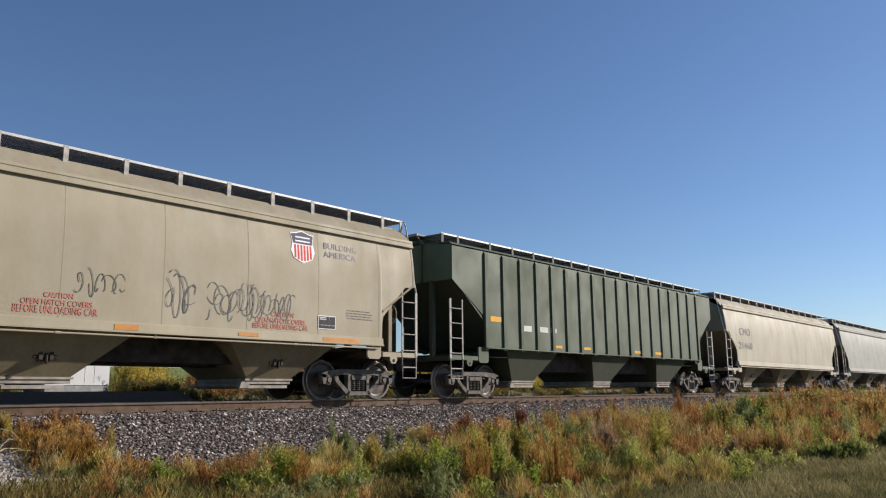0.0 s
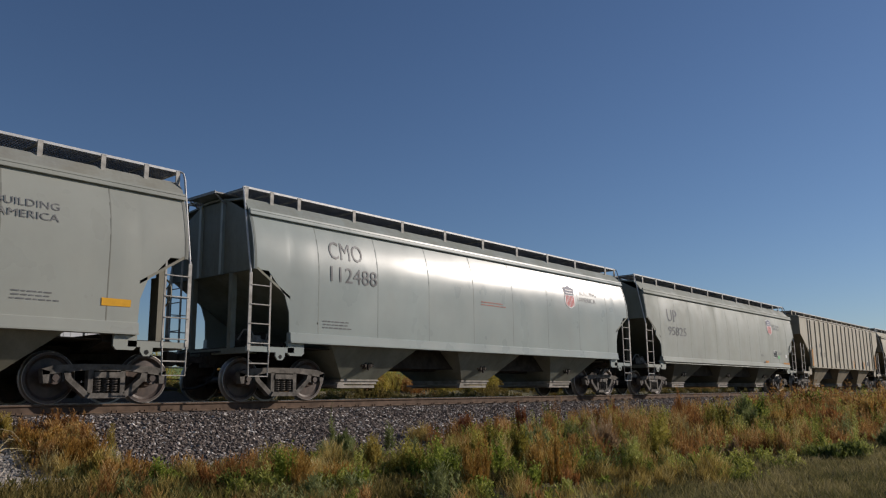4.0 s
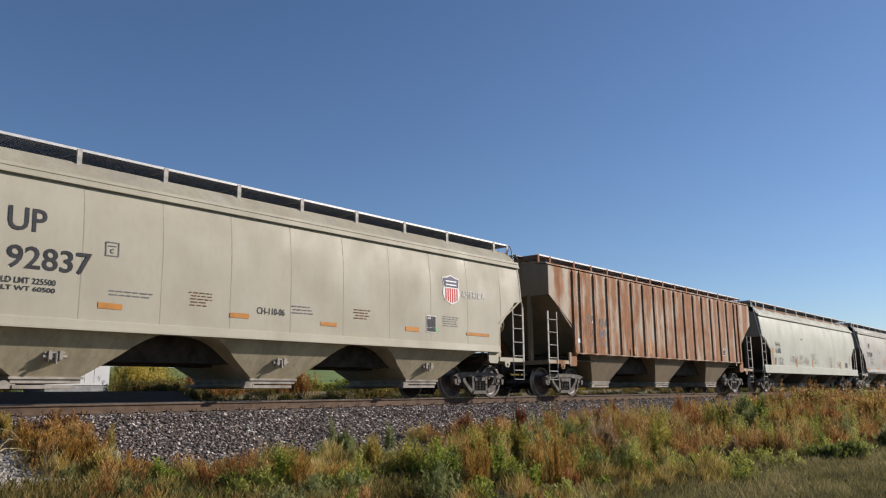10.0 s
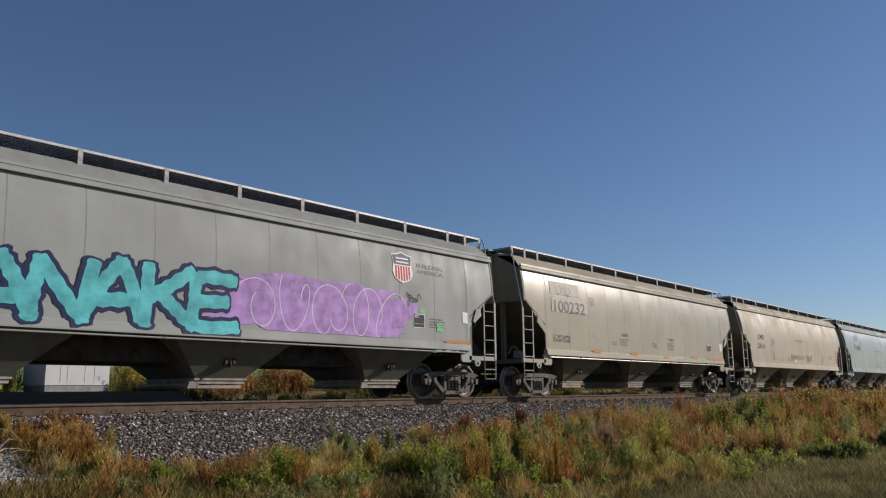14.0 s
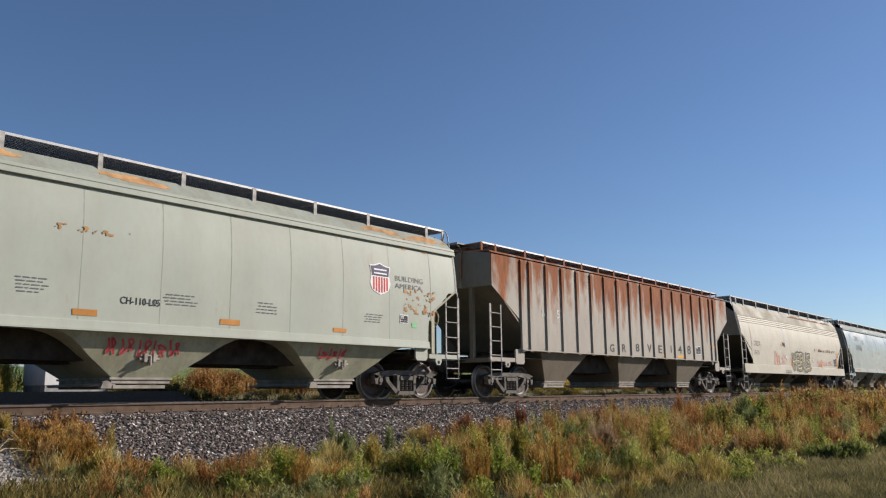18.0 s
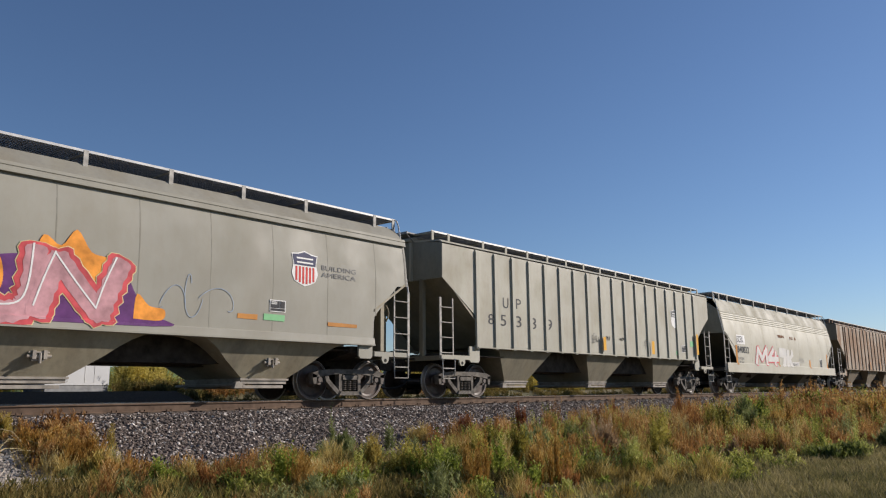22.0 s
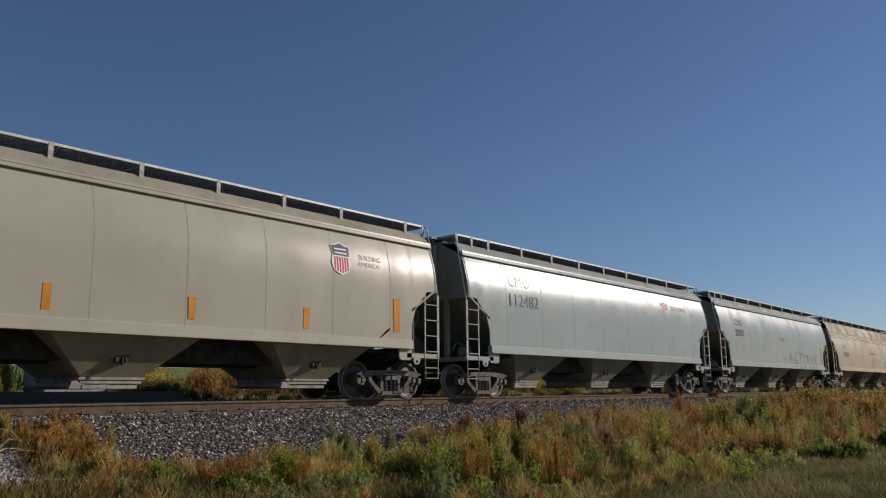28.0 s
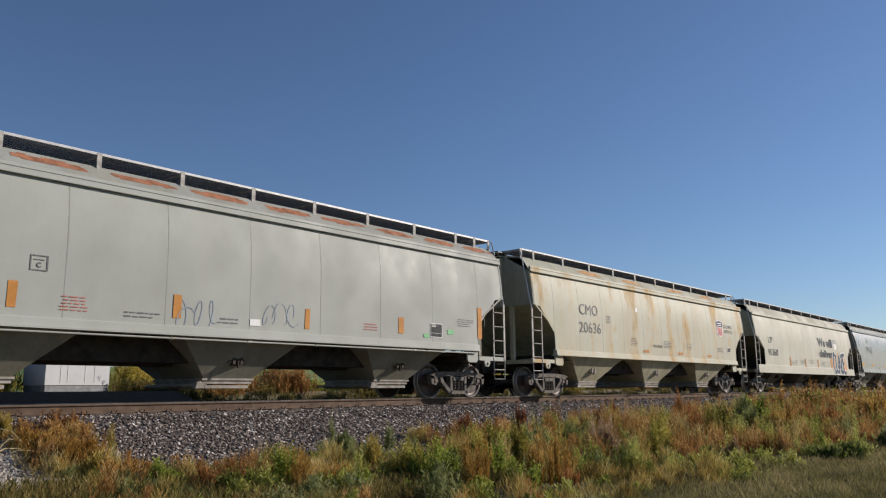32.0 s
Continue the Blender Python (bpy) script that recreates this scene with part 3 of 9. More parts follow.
    for j in range(4):
        part("hatch_cover", hatch, roof_paint or trim, car, at=(-h * 0.72 + h * 0.48 * j, 0, 0))
    # weld seams on the skin, or upright ribs
    if style == "ribbed":
        pitch = (2 * h - 3.81) / 15
        if even_ribs:
            posts_at = [-h + 1.47 + (2 * h - 2.94) * j / 17 for j in range(18)]
        else:
            posts_at = [-h + 1.47] + [(j - 7.5) * pitch for j in range(16)] + [h - 1.47]
        for sg in (-1, 1):
            rib = shared(("rib", ln, sg), lambda: rib_geo(sg))
            for x in posts_at:
                part("rib", rib, paint, car, at=(x, 0, 0))
    else:
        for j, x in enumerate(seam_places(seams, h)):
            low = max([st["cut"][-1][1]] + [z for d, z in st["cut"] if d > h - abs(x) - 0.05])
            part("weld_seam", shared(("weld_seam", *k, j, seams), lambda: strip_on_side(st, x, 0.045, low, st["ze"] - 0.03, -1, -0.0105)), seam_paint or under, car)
    if style in ("barrel", "scoop"):
        # pressed beads along the shoulder of the side
        for z in (st["ze"] - 0.04, st["ze"] - 0.14, st["ze"] - 0.24, st["ze"] - 0.34):
            y = side_y(st, z)
            part("bead", shared(("bead", *k, round(z, 2)), lambda: Geo().prism_x([(-y + 0.01, z - 0.030), (-y - 0.007, z - 0.006), (-y - 0.007, z + 0.006), (-y + 0.02, z + 0.030)], -h + 0.06, h - 0.06)), paint, car)
    # ends
    for s in (-1, 1):
        def ends(make):
            def inner():
                g = make()
                if s > 0:
                    g.v = [(-x, y, z) for x, y, z in g.v]
                return g
            return inner
        # bulkhead, slope sheet and posts: end shade and grime are in their paint
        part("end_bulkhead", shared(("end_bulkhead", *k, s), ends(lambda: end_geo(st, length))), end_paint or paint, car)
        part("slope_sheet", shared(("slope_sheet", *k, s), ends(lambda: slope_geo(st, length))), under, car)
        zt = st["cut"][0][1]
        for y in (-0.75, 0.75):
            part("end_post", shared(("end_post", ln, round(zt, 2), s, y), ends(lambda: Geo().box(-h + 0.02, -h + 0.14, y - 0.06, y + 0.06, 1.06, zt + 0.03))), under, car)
        for y in (-0.42, 0.42):
            part("end_stiffener", shared(("end_stiffener", *k, s, y), ends(lambda: Geo().box(-h - 0.05, -h + 0.03, y - 0.04, y + 0.04, zt, st["tops"][1] - 0.03))), paint, car)
        part("end_platform", shared(("end_platform", ln, s, style in ("deep", "barrel", "flow")),
                                    ends(lambda: Geo().box(-h - 0.02, -h + 0.10, -1.5, 1.5, 0.98, 1.10).box(-h + 0.10, -h + 1.0, -0.5, 0.5, 1.02, 1.06))), under, car)
        part("roof_step", shared(("roof_step", ln, s), ends(lambda: Geo().box(-h - 0.32, -h + 0.30, -0.55, 0.55, 4.44, 4.47).box(-h - 0.34, -h - 0.31, -0.57, 0.57, 4.42, 4.48)
                                                             .bar((-h - 0.30, -0.5, 4.44), (-h + 0.05, -0.5, 4.20), 0.016).bar((-h - 0.30, 0.5, 4.44), (-h + 0.05, 0.5, 4.20), 0.016))), M_GRATE, car)
        for ys in (-1, 1):
            y = ys * (st["w"] - 0.03)
            if style != "flow":
                part("corner_stub", shared(("corner_stub", ln, s, ys), ends(lambda: Geo().box(-h - 0.10, -h + 1.1, *sorted((y, y - ys * 0.06)), 1.0, 1.11))), trim, car)
            if style == "flow":
                pad = part("jacking_pad", shared(("jacking_pad", *k, s, ys), ends(lambda: Geo().prism_y([(-h + 1.18, 1.44), (-h + 1.18, 1.06), (-h + 1.23, 1.01), (-h + 1.70, 1.01), (-h + 1.75, 1.06), (-h + 1.75, 1.44)], *sorted((y + ys * 0.02, y + ys * 0.095))))), M_PAD, car, "pale plate with a round hole")
                # no opening is cut: a flat black disc gives the hole its dark
                part("pad_hole", shared(("pad_hole", ln, s, ys), ends(lambda: Geo().lathe_y([(0.0, y + ys * 0.097), (0.06, y + ys * 0.097), (0.06, y + ys * 0.09)], 14, -h + 1.60, 1.19))), M_RUBBER, pad)
            else:
                part("jacking_pad", shared(("jacking_pad", *k, s, ys), ends(lambda: Geo().prism_y([(-h + st["truck"] - 0.28, st["sill"][0]), (-h + st["truck"] - 0.28, 1.0), (-h + st["truck"] - 0.22, 0.94), (-h + st["truck"] + 0.10, 0.94),
                                            (-h + st["truck"] + 0.16, 1.0), (-h + st["truck"] + 0.16, st["sill"][0])], *sorted((y, y - ys * 0.05))))), trim, car)
            part("side_ladder", shared(("side_ladder", ln, s, ys, style == "flow", round(st["w"], 2)), ends(lambda: flow_ladder_geo(h, y) if style == "flow" else ladder_geo(-h - 0.06, -h + 0.44, y, 1.03, 2.62, 4))), rungs, car)
            if style not in ("ribbed", "flow"):
                part("corner_handrail", shared(("corner_handrail", ln, s, ys, round(st["w"], 2), lift), ends(lambda: Geo().tube([(-h + 0.02, ys * BOARD_Y, BOARD + lift), (-h - 0.05, ys * (BOARD_Y + 0.03), BOARD + lift - 0.03), (-h - 0.06, ys * (BOARD_Y + 0.08), BOARD - 0.10), (-h - 0.06, y, 2.6)], 0.02))), M_GALV, car)
            if style != "flow":
                lug = part("towing_lug", shared(("towing_lug", ln, s, ys), ends(lambda: Geo().prism_y([(-h + 0.62, 1.0), (-h + 0.62, 0.92), (-h + 0.68, 0.84), (-h + 0.80, 0.84), (-h + 0.86, 0.92), (-h + 0.86, 1.0)], *sorted((y, y - ys * 0.04))))), trim, car)
                # flat black disc stands in for the shade inside the lug
                part("lug_hole", shared(("lug_hole", ln, s, ys), ends(lambda: Geo().lathe_y([(0.0, y + ys * 0.003), (0.045, y + ys * 0.003), (0.045, y - ys * 0.01)], 12, -h + 0.74, 0.91))), M_RUBBER, lug)
            part("stirrup_step", shared(("stirrup_step", ln, s, ys), ends(lambda: Geo().tube([(-h - 0.06, y, 1.02), (-h - 0.05, y, 0.50), (-h + 0.42, y, 0.50), (-h + 0.44, y, 1.02)], 0.016)
.bar((-h - 0.05, y, 0.76), (-h + 0.43, y, 0.76), 0.014))), rungs, car)
            if ys > 0:
                part("end_ladder", shared(("end_ladder", ln, s, ys), ends(lambda: end_ladder_geo(h, ys))), rungs, car)
        part("draft_sill", shared(("draft_sill", ln, s), ends(lambda: Geo().box(-h - 0.05, -h + 3.0, -0.20, 0.20, 0.72, 1.04))), M_UNDER, car)
        part("coupler", shared(("coupler", s), (lambda: coupler_geo()) if s < 0 else (lambda: flip(coupler_geo()))), M_UNDER, car, at=(s * h, 0, 0))
        part("air_hose", shared(("air_hose", s), (lambda: hose_geo()) if s < 0 else (lambda: flip(hose_geo()))), M_RUBBER, car, at=(s * h, 0, 0))
        part("body_bolster", shared(("body_bolster", *k, s), ends(lambda: Geo().prism_x([(-1.42, 1.22), (-1.42, 1.08), (-0.7, 0.92), (0.7, 0.92), (1.42, 1.08), (1.42, 1.22)], -h + st["truck"] - 0.28, -h + st["truck"] + 0.28))), M_UNDER, car)
        part("shear_plate", shared(("shear_plate", *k, s), ends(lambda: Geo().box(-h + 0.12, -h + st["truck"] + 1.5, -1.36, 1.36, 1.115, 1.14))), M_UNDER, car)
        sets = truck(car, s * (h - st["truck"]))
        WHEELSETS.extend((w, car) for w in sets)
    if brake:
        part("brake_wheel", shared(("brake_wheel",), brake_wheel_geo), under, car, at=(h + 0.12, -0.55, 2.15))
        part("brake_stand", shared(("brake_stand", ln), lambda: Geo().box(h - 0.05, h + 0.02, -0.75, -0.35, 1.05, 2.45)), under, car)
    if style in ("gusset", "round", "scoop"):
        valve = part("control_valve", shared(("control_valve",), valve_geo), M_VALVE, car, "dusty grey brake control valve with pipes", at=(-h + 0.62, -0.92, 1.08))
        part("air_reservoir", shared(("air_reservoir",), lambda: Geo().lathe_y([(0.0, -0.62), (0.12, -0.60), (0.19, -0.52), (0.19, 0.52), (0.12, 0.60), (0.0, 0.62)], 14)), M_UNDER, car, at=(-h + 1.05, 0.0, 1.32))
    if style == "gusset":
        lug = shared(("lifting_lug", ln), lambda: Geo().prism_y([(0.0, 0.0), (0.30, -0.22), (0.36, -0.16), (0.22, 0.16), (0.03, 0.20)], -1.635, -1.60))
        part("lifting_lug", lug, paint, car, at=(-h + 0.62, 0, 2.22))
        lug = shared(("lifting_lug", ln, 1), lambda: flip(Geo().prism_y([(0.0, 0.0), (0.30, -0.22), (0.36, -0.16), (0.22, 0.16), (0.03, 0.20)], -1.635, -1.60)))
        part("lifting_lug", lug, paint, car, at=(h - 0.62, 0, 2.22))
    if style in ("gusset", "plain"):
        # brake pipe along the foot of the sill, in three lengths with couplings
        for j in (-1, 0, 1):
            pipe = shared(("train_pipe", ln, j), lambda: Geo().bar((-(h - 1.3) / 1.5 / 2, 0, 0), ((h - 1.3) / 1.5 / 2, 0, 0), 0.019, 8).bar((-0.05, 0, 0), (0.05, 0, 0), 0.028, 8))
            part("train_pipe", pipe, trim, car, at=(j * (h - 1.3) / 1.5, -st["w"] - 0.01, st["sill"][0] - 0.085))
        for x in (-0.62 * h, -0.2 * h, 0.2 * h, 0.62 * h):
            part("pipe_hanger", shared(("pipe_hanger", style), lambda: Geo().box(-0.02, 0.02, -st["w"] - 0.03, -st["w"] + 0.01, st["sill"][0] - 0.11, st["sill"][0] - 0.025)), under, car, at=(x, 0, 0))
    # belly: centre sill or saddle sheets, hoppers and outlet gates
    open_belly = style in ("deep", "barrel")
    if not open_belly:
        part("center_sill", shared(("center_sill", ln), lambda: Geo().box(-h + 2.9, h - 2.9, -0.25, 0.25, 0.72, 1.05)), M_UNDER, car)
    zb = max(st["sill"][0] + 0.02, 1.1)
    foot = {"deep": 0.72, "barrel": 0.72, "ribbed": 1.02, "arched": 1.06}.get(style, 0.92)
    span = length * 0.276
    if not open_belly:
        for j in (-0.5, 0.5):
            # near-black steel here puts the shade between the hoppers into the colour
            part("saddle_sheet", shared(("saddle_sheet", *k, j), lambda: Geo().box(j * span - 0.5 * span + 0.5, j * span + 0.5 * span - 0.5, -0.90, 0.90, 0.76, zb)), M_UNDER, car)
    for j in (-1, 0, 1):
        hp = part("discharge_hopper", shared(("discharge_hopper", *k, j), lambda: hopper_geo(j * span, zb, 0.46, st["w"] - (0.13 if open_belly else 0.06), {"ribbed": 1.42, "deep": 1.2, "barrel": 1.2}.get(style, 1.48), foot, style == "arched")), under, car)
        part("outlet_gate", shared(("outlet_gate", round(span, 2), j, foot), lambda: gate_geo(j * span, foot)), M_GATE, hp)
        if style != "ribbed":
            part("gate_latch", shared(("gate_latch", round(span, 2), j, foot), lambda: latch_geo(j * span, {0.72: 0.0, 0.92: 0.02}.get(foot, 0.12))), M_UNDER if style != "arched" else M_GATE, hp)
    return car


def valve_geo():
    """Brake control valve: bolted body with two ports and its pipes."""
    g = Geo()
    g.box(-0.16, 0.02, -0.10, 0.10, 0.05, 0.30)
    g.lathe_y([(0.0, -0.18), (0.07, -0.17), (0.09, -0.10), (0.09, 0.0)], 10, -0.07, 0.18)
    g.box(0.05, 0.24, -0.08, 0.10, 0.03, 0.22)
    g.lathe_y([(0.0, -0.14), (0.06, -0.13), (0.07, -0.08), (0.07, 0.0)], 10, 0.14, 0.13)
    g.tube([(-0.14, -0.06, 0.28), (-0.20, -0.05, 0.40), (-0.34, 0.0, 0.42), (-0.42, 0.1, 0.20)], 0.018, 6)
    g.tube([(0.20, -0.04, 0.20), (0.26, 0.0, 0.34), (0.40, 0.15, 0.36)], 0.016, 6)
    g.box(-0.22, 0.28, -0.04, 0.06, 0.0, 0.05)
    return g


def flip(g):
    g.v = [(-x, y, z) for x, y, z in g.v]
    return g


def end_ladder_geo(h, ys):
    g = Geo()
    x = -h - 0.06
    for y in (ys * 1.05, ys * 1.48):
        g.box(x - 0.012, x + 0.012, y - 0.025, y + 0.025, 1.05, 4.0 if ys > 0 else 3.2)
    for j in range(9 if ys > 0 else 6):
        g.bar((x, ys * 1.05, 1.25 + 0.32 * j), (x, ys * 1.48, 1.25 + 0.32 * j), 0.013, 5)
    return g


# colour of each car's paint
def paint_for(i, c, **kw):
    c = tuple(x * 0.66 for x in c)
    if "rough" not in kw or kw["rough"] > 0.42:
        kw = dict(kw, rough=0.62, dull=0.38)
    else:
        kw = dict(kw, rough=0.30, dull=0.42)
        c = tuple(x * 1.02 for x in c)
    return car_paint("car paint %s" % "abcdefghijklmnopqrstuvwxyzABCDEFGHIJ"[i], c, seed=i * 1.37, **kw)


BEIGE, CREAM, GREY, SILVER, ICE = (0.52, 0.45, 0.33), (0.60, 0.56, 0.43), (0.45, 0.49, 0.435), (0.47, 0.49, 0.435), (0.45, 0.51, 0.48)
SAGE = (0.575, 0.625, 0.53)
CARS = []
# Belly shares of the body colour; the low ones hold shade as well as grime.
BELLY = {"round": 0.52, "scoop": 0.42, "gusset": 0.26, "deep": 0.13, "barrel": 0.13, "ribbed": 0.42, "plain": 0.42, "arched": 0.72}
POSTS = {"round": (1.70, 0.2), "gusset": (1.70, 0.13), "plain": (1.13, 0.10), "arched": (1.70, 0.6), "flow": (1.69, -0.16), "scoop": (1.70, -0.36), "deep": (1.765, 0.23), "barrel": (1.72, 0.17), "ribbed": (1.13, 0.30)}
SEAMS = {"round": (1.84, 8, 0.1), "plain": (1.87, 9, 0.0), "arched": (1.505, 11, 0.0), "flow": (2.05, 7, 0.0), "scoop": (1.72, 9, 0.05), "deep": (2.47, 6, 0.0),
         "barrel": (1.8, 9, 0.2), "ribbed": None}


def add_car(rear, length, style, c, kw, label, even_ribs=False):
    """A car whose rear end stands at that place along the train."""
    i = len(CARS)
    if style == "ribbed" and "rust" in kw:
        kw = dict(kw, panel=(length - 2.94) / 17 if even_ribs else (length - 3.81) / 15)
    paint = paint_for(i, c, **kw)
    # copy of the body paint, darkened for under-car shade and for dirt
    grimy_shaded = car_paint("grimy belly paint %s" % "abcdefghijklmnopqrstuvwxyzABCDEFGHIJ"[i], tuple(x * (1.3 if c[0] < 0.1 else BELLY.get(style, 0.21)) * w for x, w in zip(c, (1.0, 0.92, 0.78))), rough=0.7, dirt=0.75,
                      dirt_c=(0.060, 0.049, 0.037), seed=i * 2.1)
    # seam strips take a darker cut of the car's own colour
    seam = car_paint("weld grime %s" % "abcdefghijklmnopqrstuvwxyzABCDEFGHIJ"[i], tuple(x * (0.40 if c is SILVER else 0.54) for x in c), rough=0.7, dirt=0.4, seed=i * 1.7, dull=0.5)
    # darker copy for the ends: their shade is put into the colour with grime
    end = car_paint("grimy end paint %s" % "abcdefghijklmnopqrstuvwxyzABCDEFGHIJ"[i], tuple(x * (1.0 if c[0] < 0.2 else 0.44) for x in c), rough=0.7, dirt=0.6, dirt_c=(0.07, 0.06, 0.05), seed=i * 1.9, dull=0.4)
    roof = car_paint("sooty roof paint %s" % "abcdefghijklmnopqrstuvwxyzABCDEFGHIJ"[i], tuple(x * 0.55 for x in c), rough=0.75, dirt=0.8, dirt_c=(0.16, 0.145, 0.12), seed=i * 2.7, dull=0.5)
    trim = car_paint("dusty tan trim", (0.25, 0.205, 0.15), rough=0.7, dirt=0.6, dull=0.5) if style == "flow" else None
    CARS.append((hopper_car(style, length, paint, label, trim=trim, roof_paint=None if style == "ribbed" else roof, under=grimy_shaded, end_paint=end, seam_paint=seam, even_ribs=even_ribs, posts=(1.13, -0.27) if style == "round" and c is SILVER else ((1.70, 0.30) if rear == -296.90 else POSTS[style]), seams=((length - 2.45) / 11, 12, 0.0) if style == "gusset" else SEAMS[style]), rear + length / 2, STYLES[style], length))


add_car(331.44, 16.80, "gusset", SILVER, {}, "silver-grey round-sided covered hopper car on the track")
add_car(312.53, 17.50, "plain", CREAM, dict(dirt=0.35), "cream smooth-sided covered hopper car with rust-stained lower edge")
add_car(293.61, 17.37, "ribbed", (0.10, 0.145, 0.09), dict(dirt=0.35, dirt_c=(0.13, 0.115, 0.085), rough=0.5), "dark green ribbed covered hopper car with faded paint", even_ribs=True)
add_car(274.57, 17.50, "plain", (0.53, 0.48, 0.345), dict(dirt=0.35), "beige smooth-sided covered hopper car with black graffiti tags")
add_car(255.49, 17.50, "ribbed", (0.64, 0.585, 0.45), dict(dirt=0.35), "dirty beige ribbed covered hopper car with orange strips")
add_car(236.91, 17.12, "gusset", GREY, dict(rough=0.48), "light grey covered hopper car with shield emblem and slogan")
add_car(219.29, 16.16, "round", ICE, dict(rough=0.36, dirt=0.12), "pale silver-blue glossy round-sided covered hopper car")
add_car(201.61, 16.16, "round", SILVER, dict(rough=0.36, dirt=0.12), "glossy silver-grey round-sided covered hopper car with yellow strips")
add_car(182.54, 17.52, "flow", (0.30, 0.215, 0.13), dict(dirt=0.6, dirt_c=(0.13, 0.09, 0.055), rust=0.47, rust_c=(0.105, 0.060, 0.040), rust_scale=0.7, rough=0.55, band=(1.7, 2.9)), "brown rusty covered hopper car with white bubble graffiti")
add_car(164.25, 16.81, "gusset", (0.47, 0.47, 0.41), dict(rough=0.48), "light grey covered hopper car with angular end gussets")
add_car(145.53, 17.35, "deep", (0.56, 0.59, 0.50), dict(dirt=0.2), "off-white covered hopper car with deep side sill and scribbled tags")
add_car(126.74, 17.36, "ribbed", (0.52, 0.44, 0.33), dict(rust=0.56, rust_scale=1.3, rust_c=(0.27, 0.115, 0.045), dirt=0.5, dirt_c=(0.24, 0.12, 0.06)), "heavily rusted ribbed covered hopper car")
add_car(108.03, 17.13, "arched", (0.60, 0.57, 0.45), dict(rough=0.48), "warm grey covered hopper car with large number lettering")
add_car(90.47, 16.13, "round", ICE, dict(rough=0.34, dirt=0.1), "pale blue-grey glossy covered hopper car with shield emblem")
add_car(72.68, 16.38, "round", (0.58, 0.52, 0.39), dict(rough=0.5), "tan round-sided covered hopper car with upright orange bars")
add_car(55.01, 16.19, "gusset", (0.57, 0.52, 0.39), dict(rough=0.36, dirt=0.1), "tan covered hopper car with white patched number panels")
add_car(36.68, 16.82, "gusset", (0.45, 0.48, 0.46), dict(rough=0.45), "grey-blue covered hopper car with colourful graffiti piece")
add_car(18.99, 16.18, "round", ICE, dict(rough=0.34, dirt=0.1), "pale silver-blue glossy round-sided covered hopper car")
add_car(0.70, 16.83, "barrel", (0.64, 0.61, 0.49), dict(dirt=0.35, rust=0.20, rust_c=(0.26, 0.13, 0.06), band=(2.9, 4.1)), "off-white weathered covered hopper car with deep sill and graffiti")
add_car(-18.35, 17.46, "ribbed", (0.50, 0.46, 0.39), dict(rust=0.42, rust_c=(0.25, 0.08, 0.025), band=(1.6, 3.9), dirt=0.4), "grey ribbed covered hopper car rusting from the top down")
add_car(-37.14, 17.16, "arched", SAGE, dict(rust=0.10, rust_c=(0.40, 0.17, 0.06)), "pale sage covered hopper car with orange rust blooms")
add_car(-56.18, 17.56, "ribbed", (0.50, 0.44, 0.345), dict(rust=0.48, rust_c=(0.235, 0.135, 0.072), rust_scale=1.5, dirt=0.6, dirt_c=(0.30, 0.16, 0.08)), "rust-mottled ribbed covered hopper car")
add_car(-74.55, 16.84, "barrel", (0.66, 0.645, 0.53), dict(dirt=0.3), "off-white covered hopper car with deep sill and white graffiti letters")
add_car(-93.69, 17.50, "ribbed", (0.57, 0.56, 0.46), dict(dirt=0.5), "pale grey-beige ribbed covered hopper car with spaced lettering", even_ribs=True)
add_car(-112.33, 17.22, "arched", (0.46, 0.45, 0.38), dict(dirt=0.25), "grey covered hopper car with red flame graffiti")
add_car(-131.32, 17.49, "gusset", (0.455, 0.505, 0.455), dict(rough=0.48), "light grey covered hopper car with shield emblem and slogan")
add_car(-150.35, 17.49, "scoop", (0.49, 0.435, 0.31), dict(dirt=0.35), "weathered beige covered hopper car with curved roof edge")
add_car(-169.31, 17.54, "scoop", (0.52, 0.43, 0.285), dict(dirt=0.3), "tan covered hopper car with red warning lettering")
add_car(-186.79, 16.12, "round", (0.44, 0.485, 0.445), dict(rough=0.38, dirt=0.12), "pale blue-grey covered hopper car with upright orange bars")
add_car(-204.45, 16.20, "round", ICE, dict(rough=0.36, dirt=0.1), "pale silver-blue glossy round-sided covered hopper car")
add_car(-222.27, 16.50, "round", (0.56, 0.52, 0.40), dict(rough=0.34, dirt=0.1), "tan glossy round-sided covered hopper car with large number")
add_car(-240.37, 16.54, "round", SILVER, dict(rough=0.38, dirt=0.12), "silver-grey round-sided covered hopper car with yellow strips")
add_car(-259.14, 17.36, "deep", (0.70, 0.69, 0.56), dict(dirt=0.25), "off-white covered hopper car with slogan and black graffiti")
add_car(-278.02, 17.30, "arched", (0.64, 0.65, 0.52), dict(dirt=0.6, dirt_c=(0.46, 0.30, 0.13), rust=0.34, rust_c=(0.50, 0.35, 0.165), rust_scale=1.7, panel=-1.505), "pale covered hopper car with orange rust staining")
add_car(-296.90, 17.32, "plain", (0.54, 0.57, 0.515), dict(dirt=0.15), "light grey covered hopper car with rusty roof edge")


# ---- lettering, emblems, strips and spray paint on the cars' sides ----
M_MAROON = plain("maroon spray paint", (0.22, 0.03, 0.04), 0.5, 0, 0.2, 5)
M_PALE = plain("pale faded lettering paint", (0.55, 0.55, 0.52), 0.6, 0, 0.15, 5)
M_PINK = plain("pink spray paint", (0.62, 0.10, 0.30), 0.5, 0, 0.3, 4)
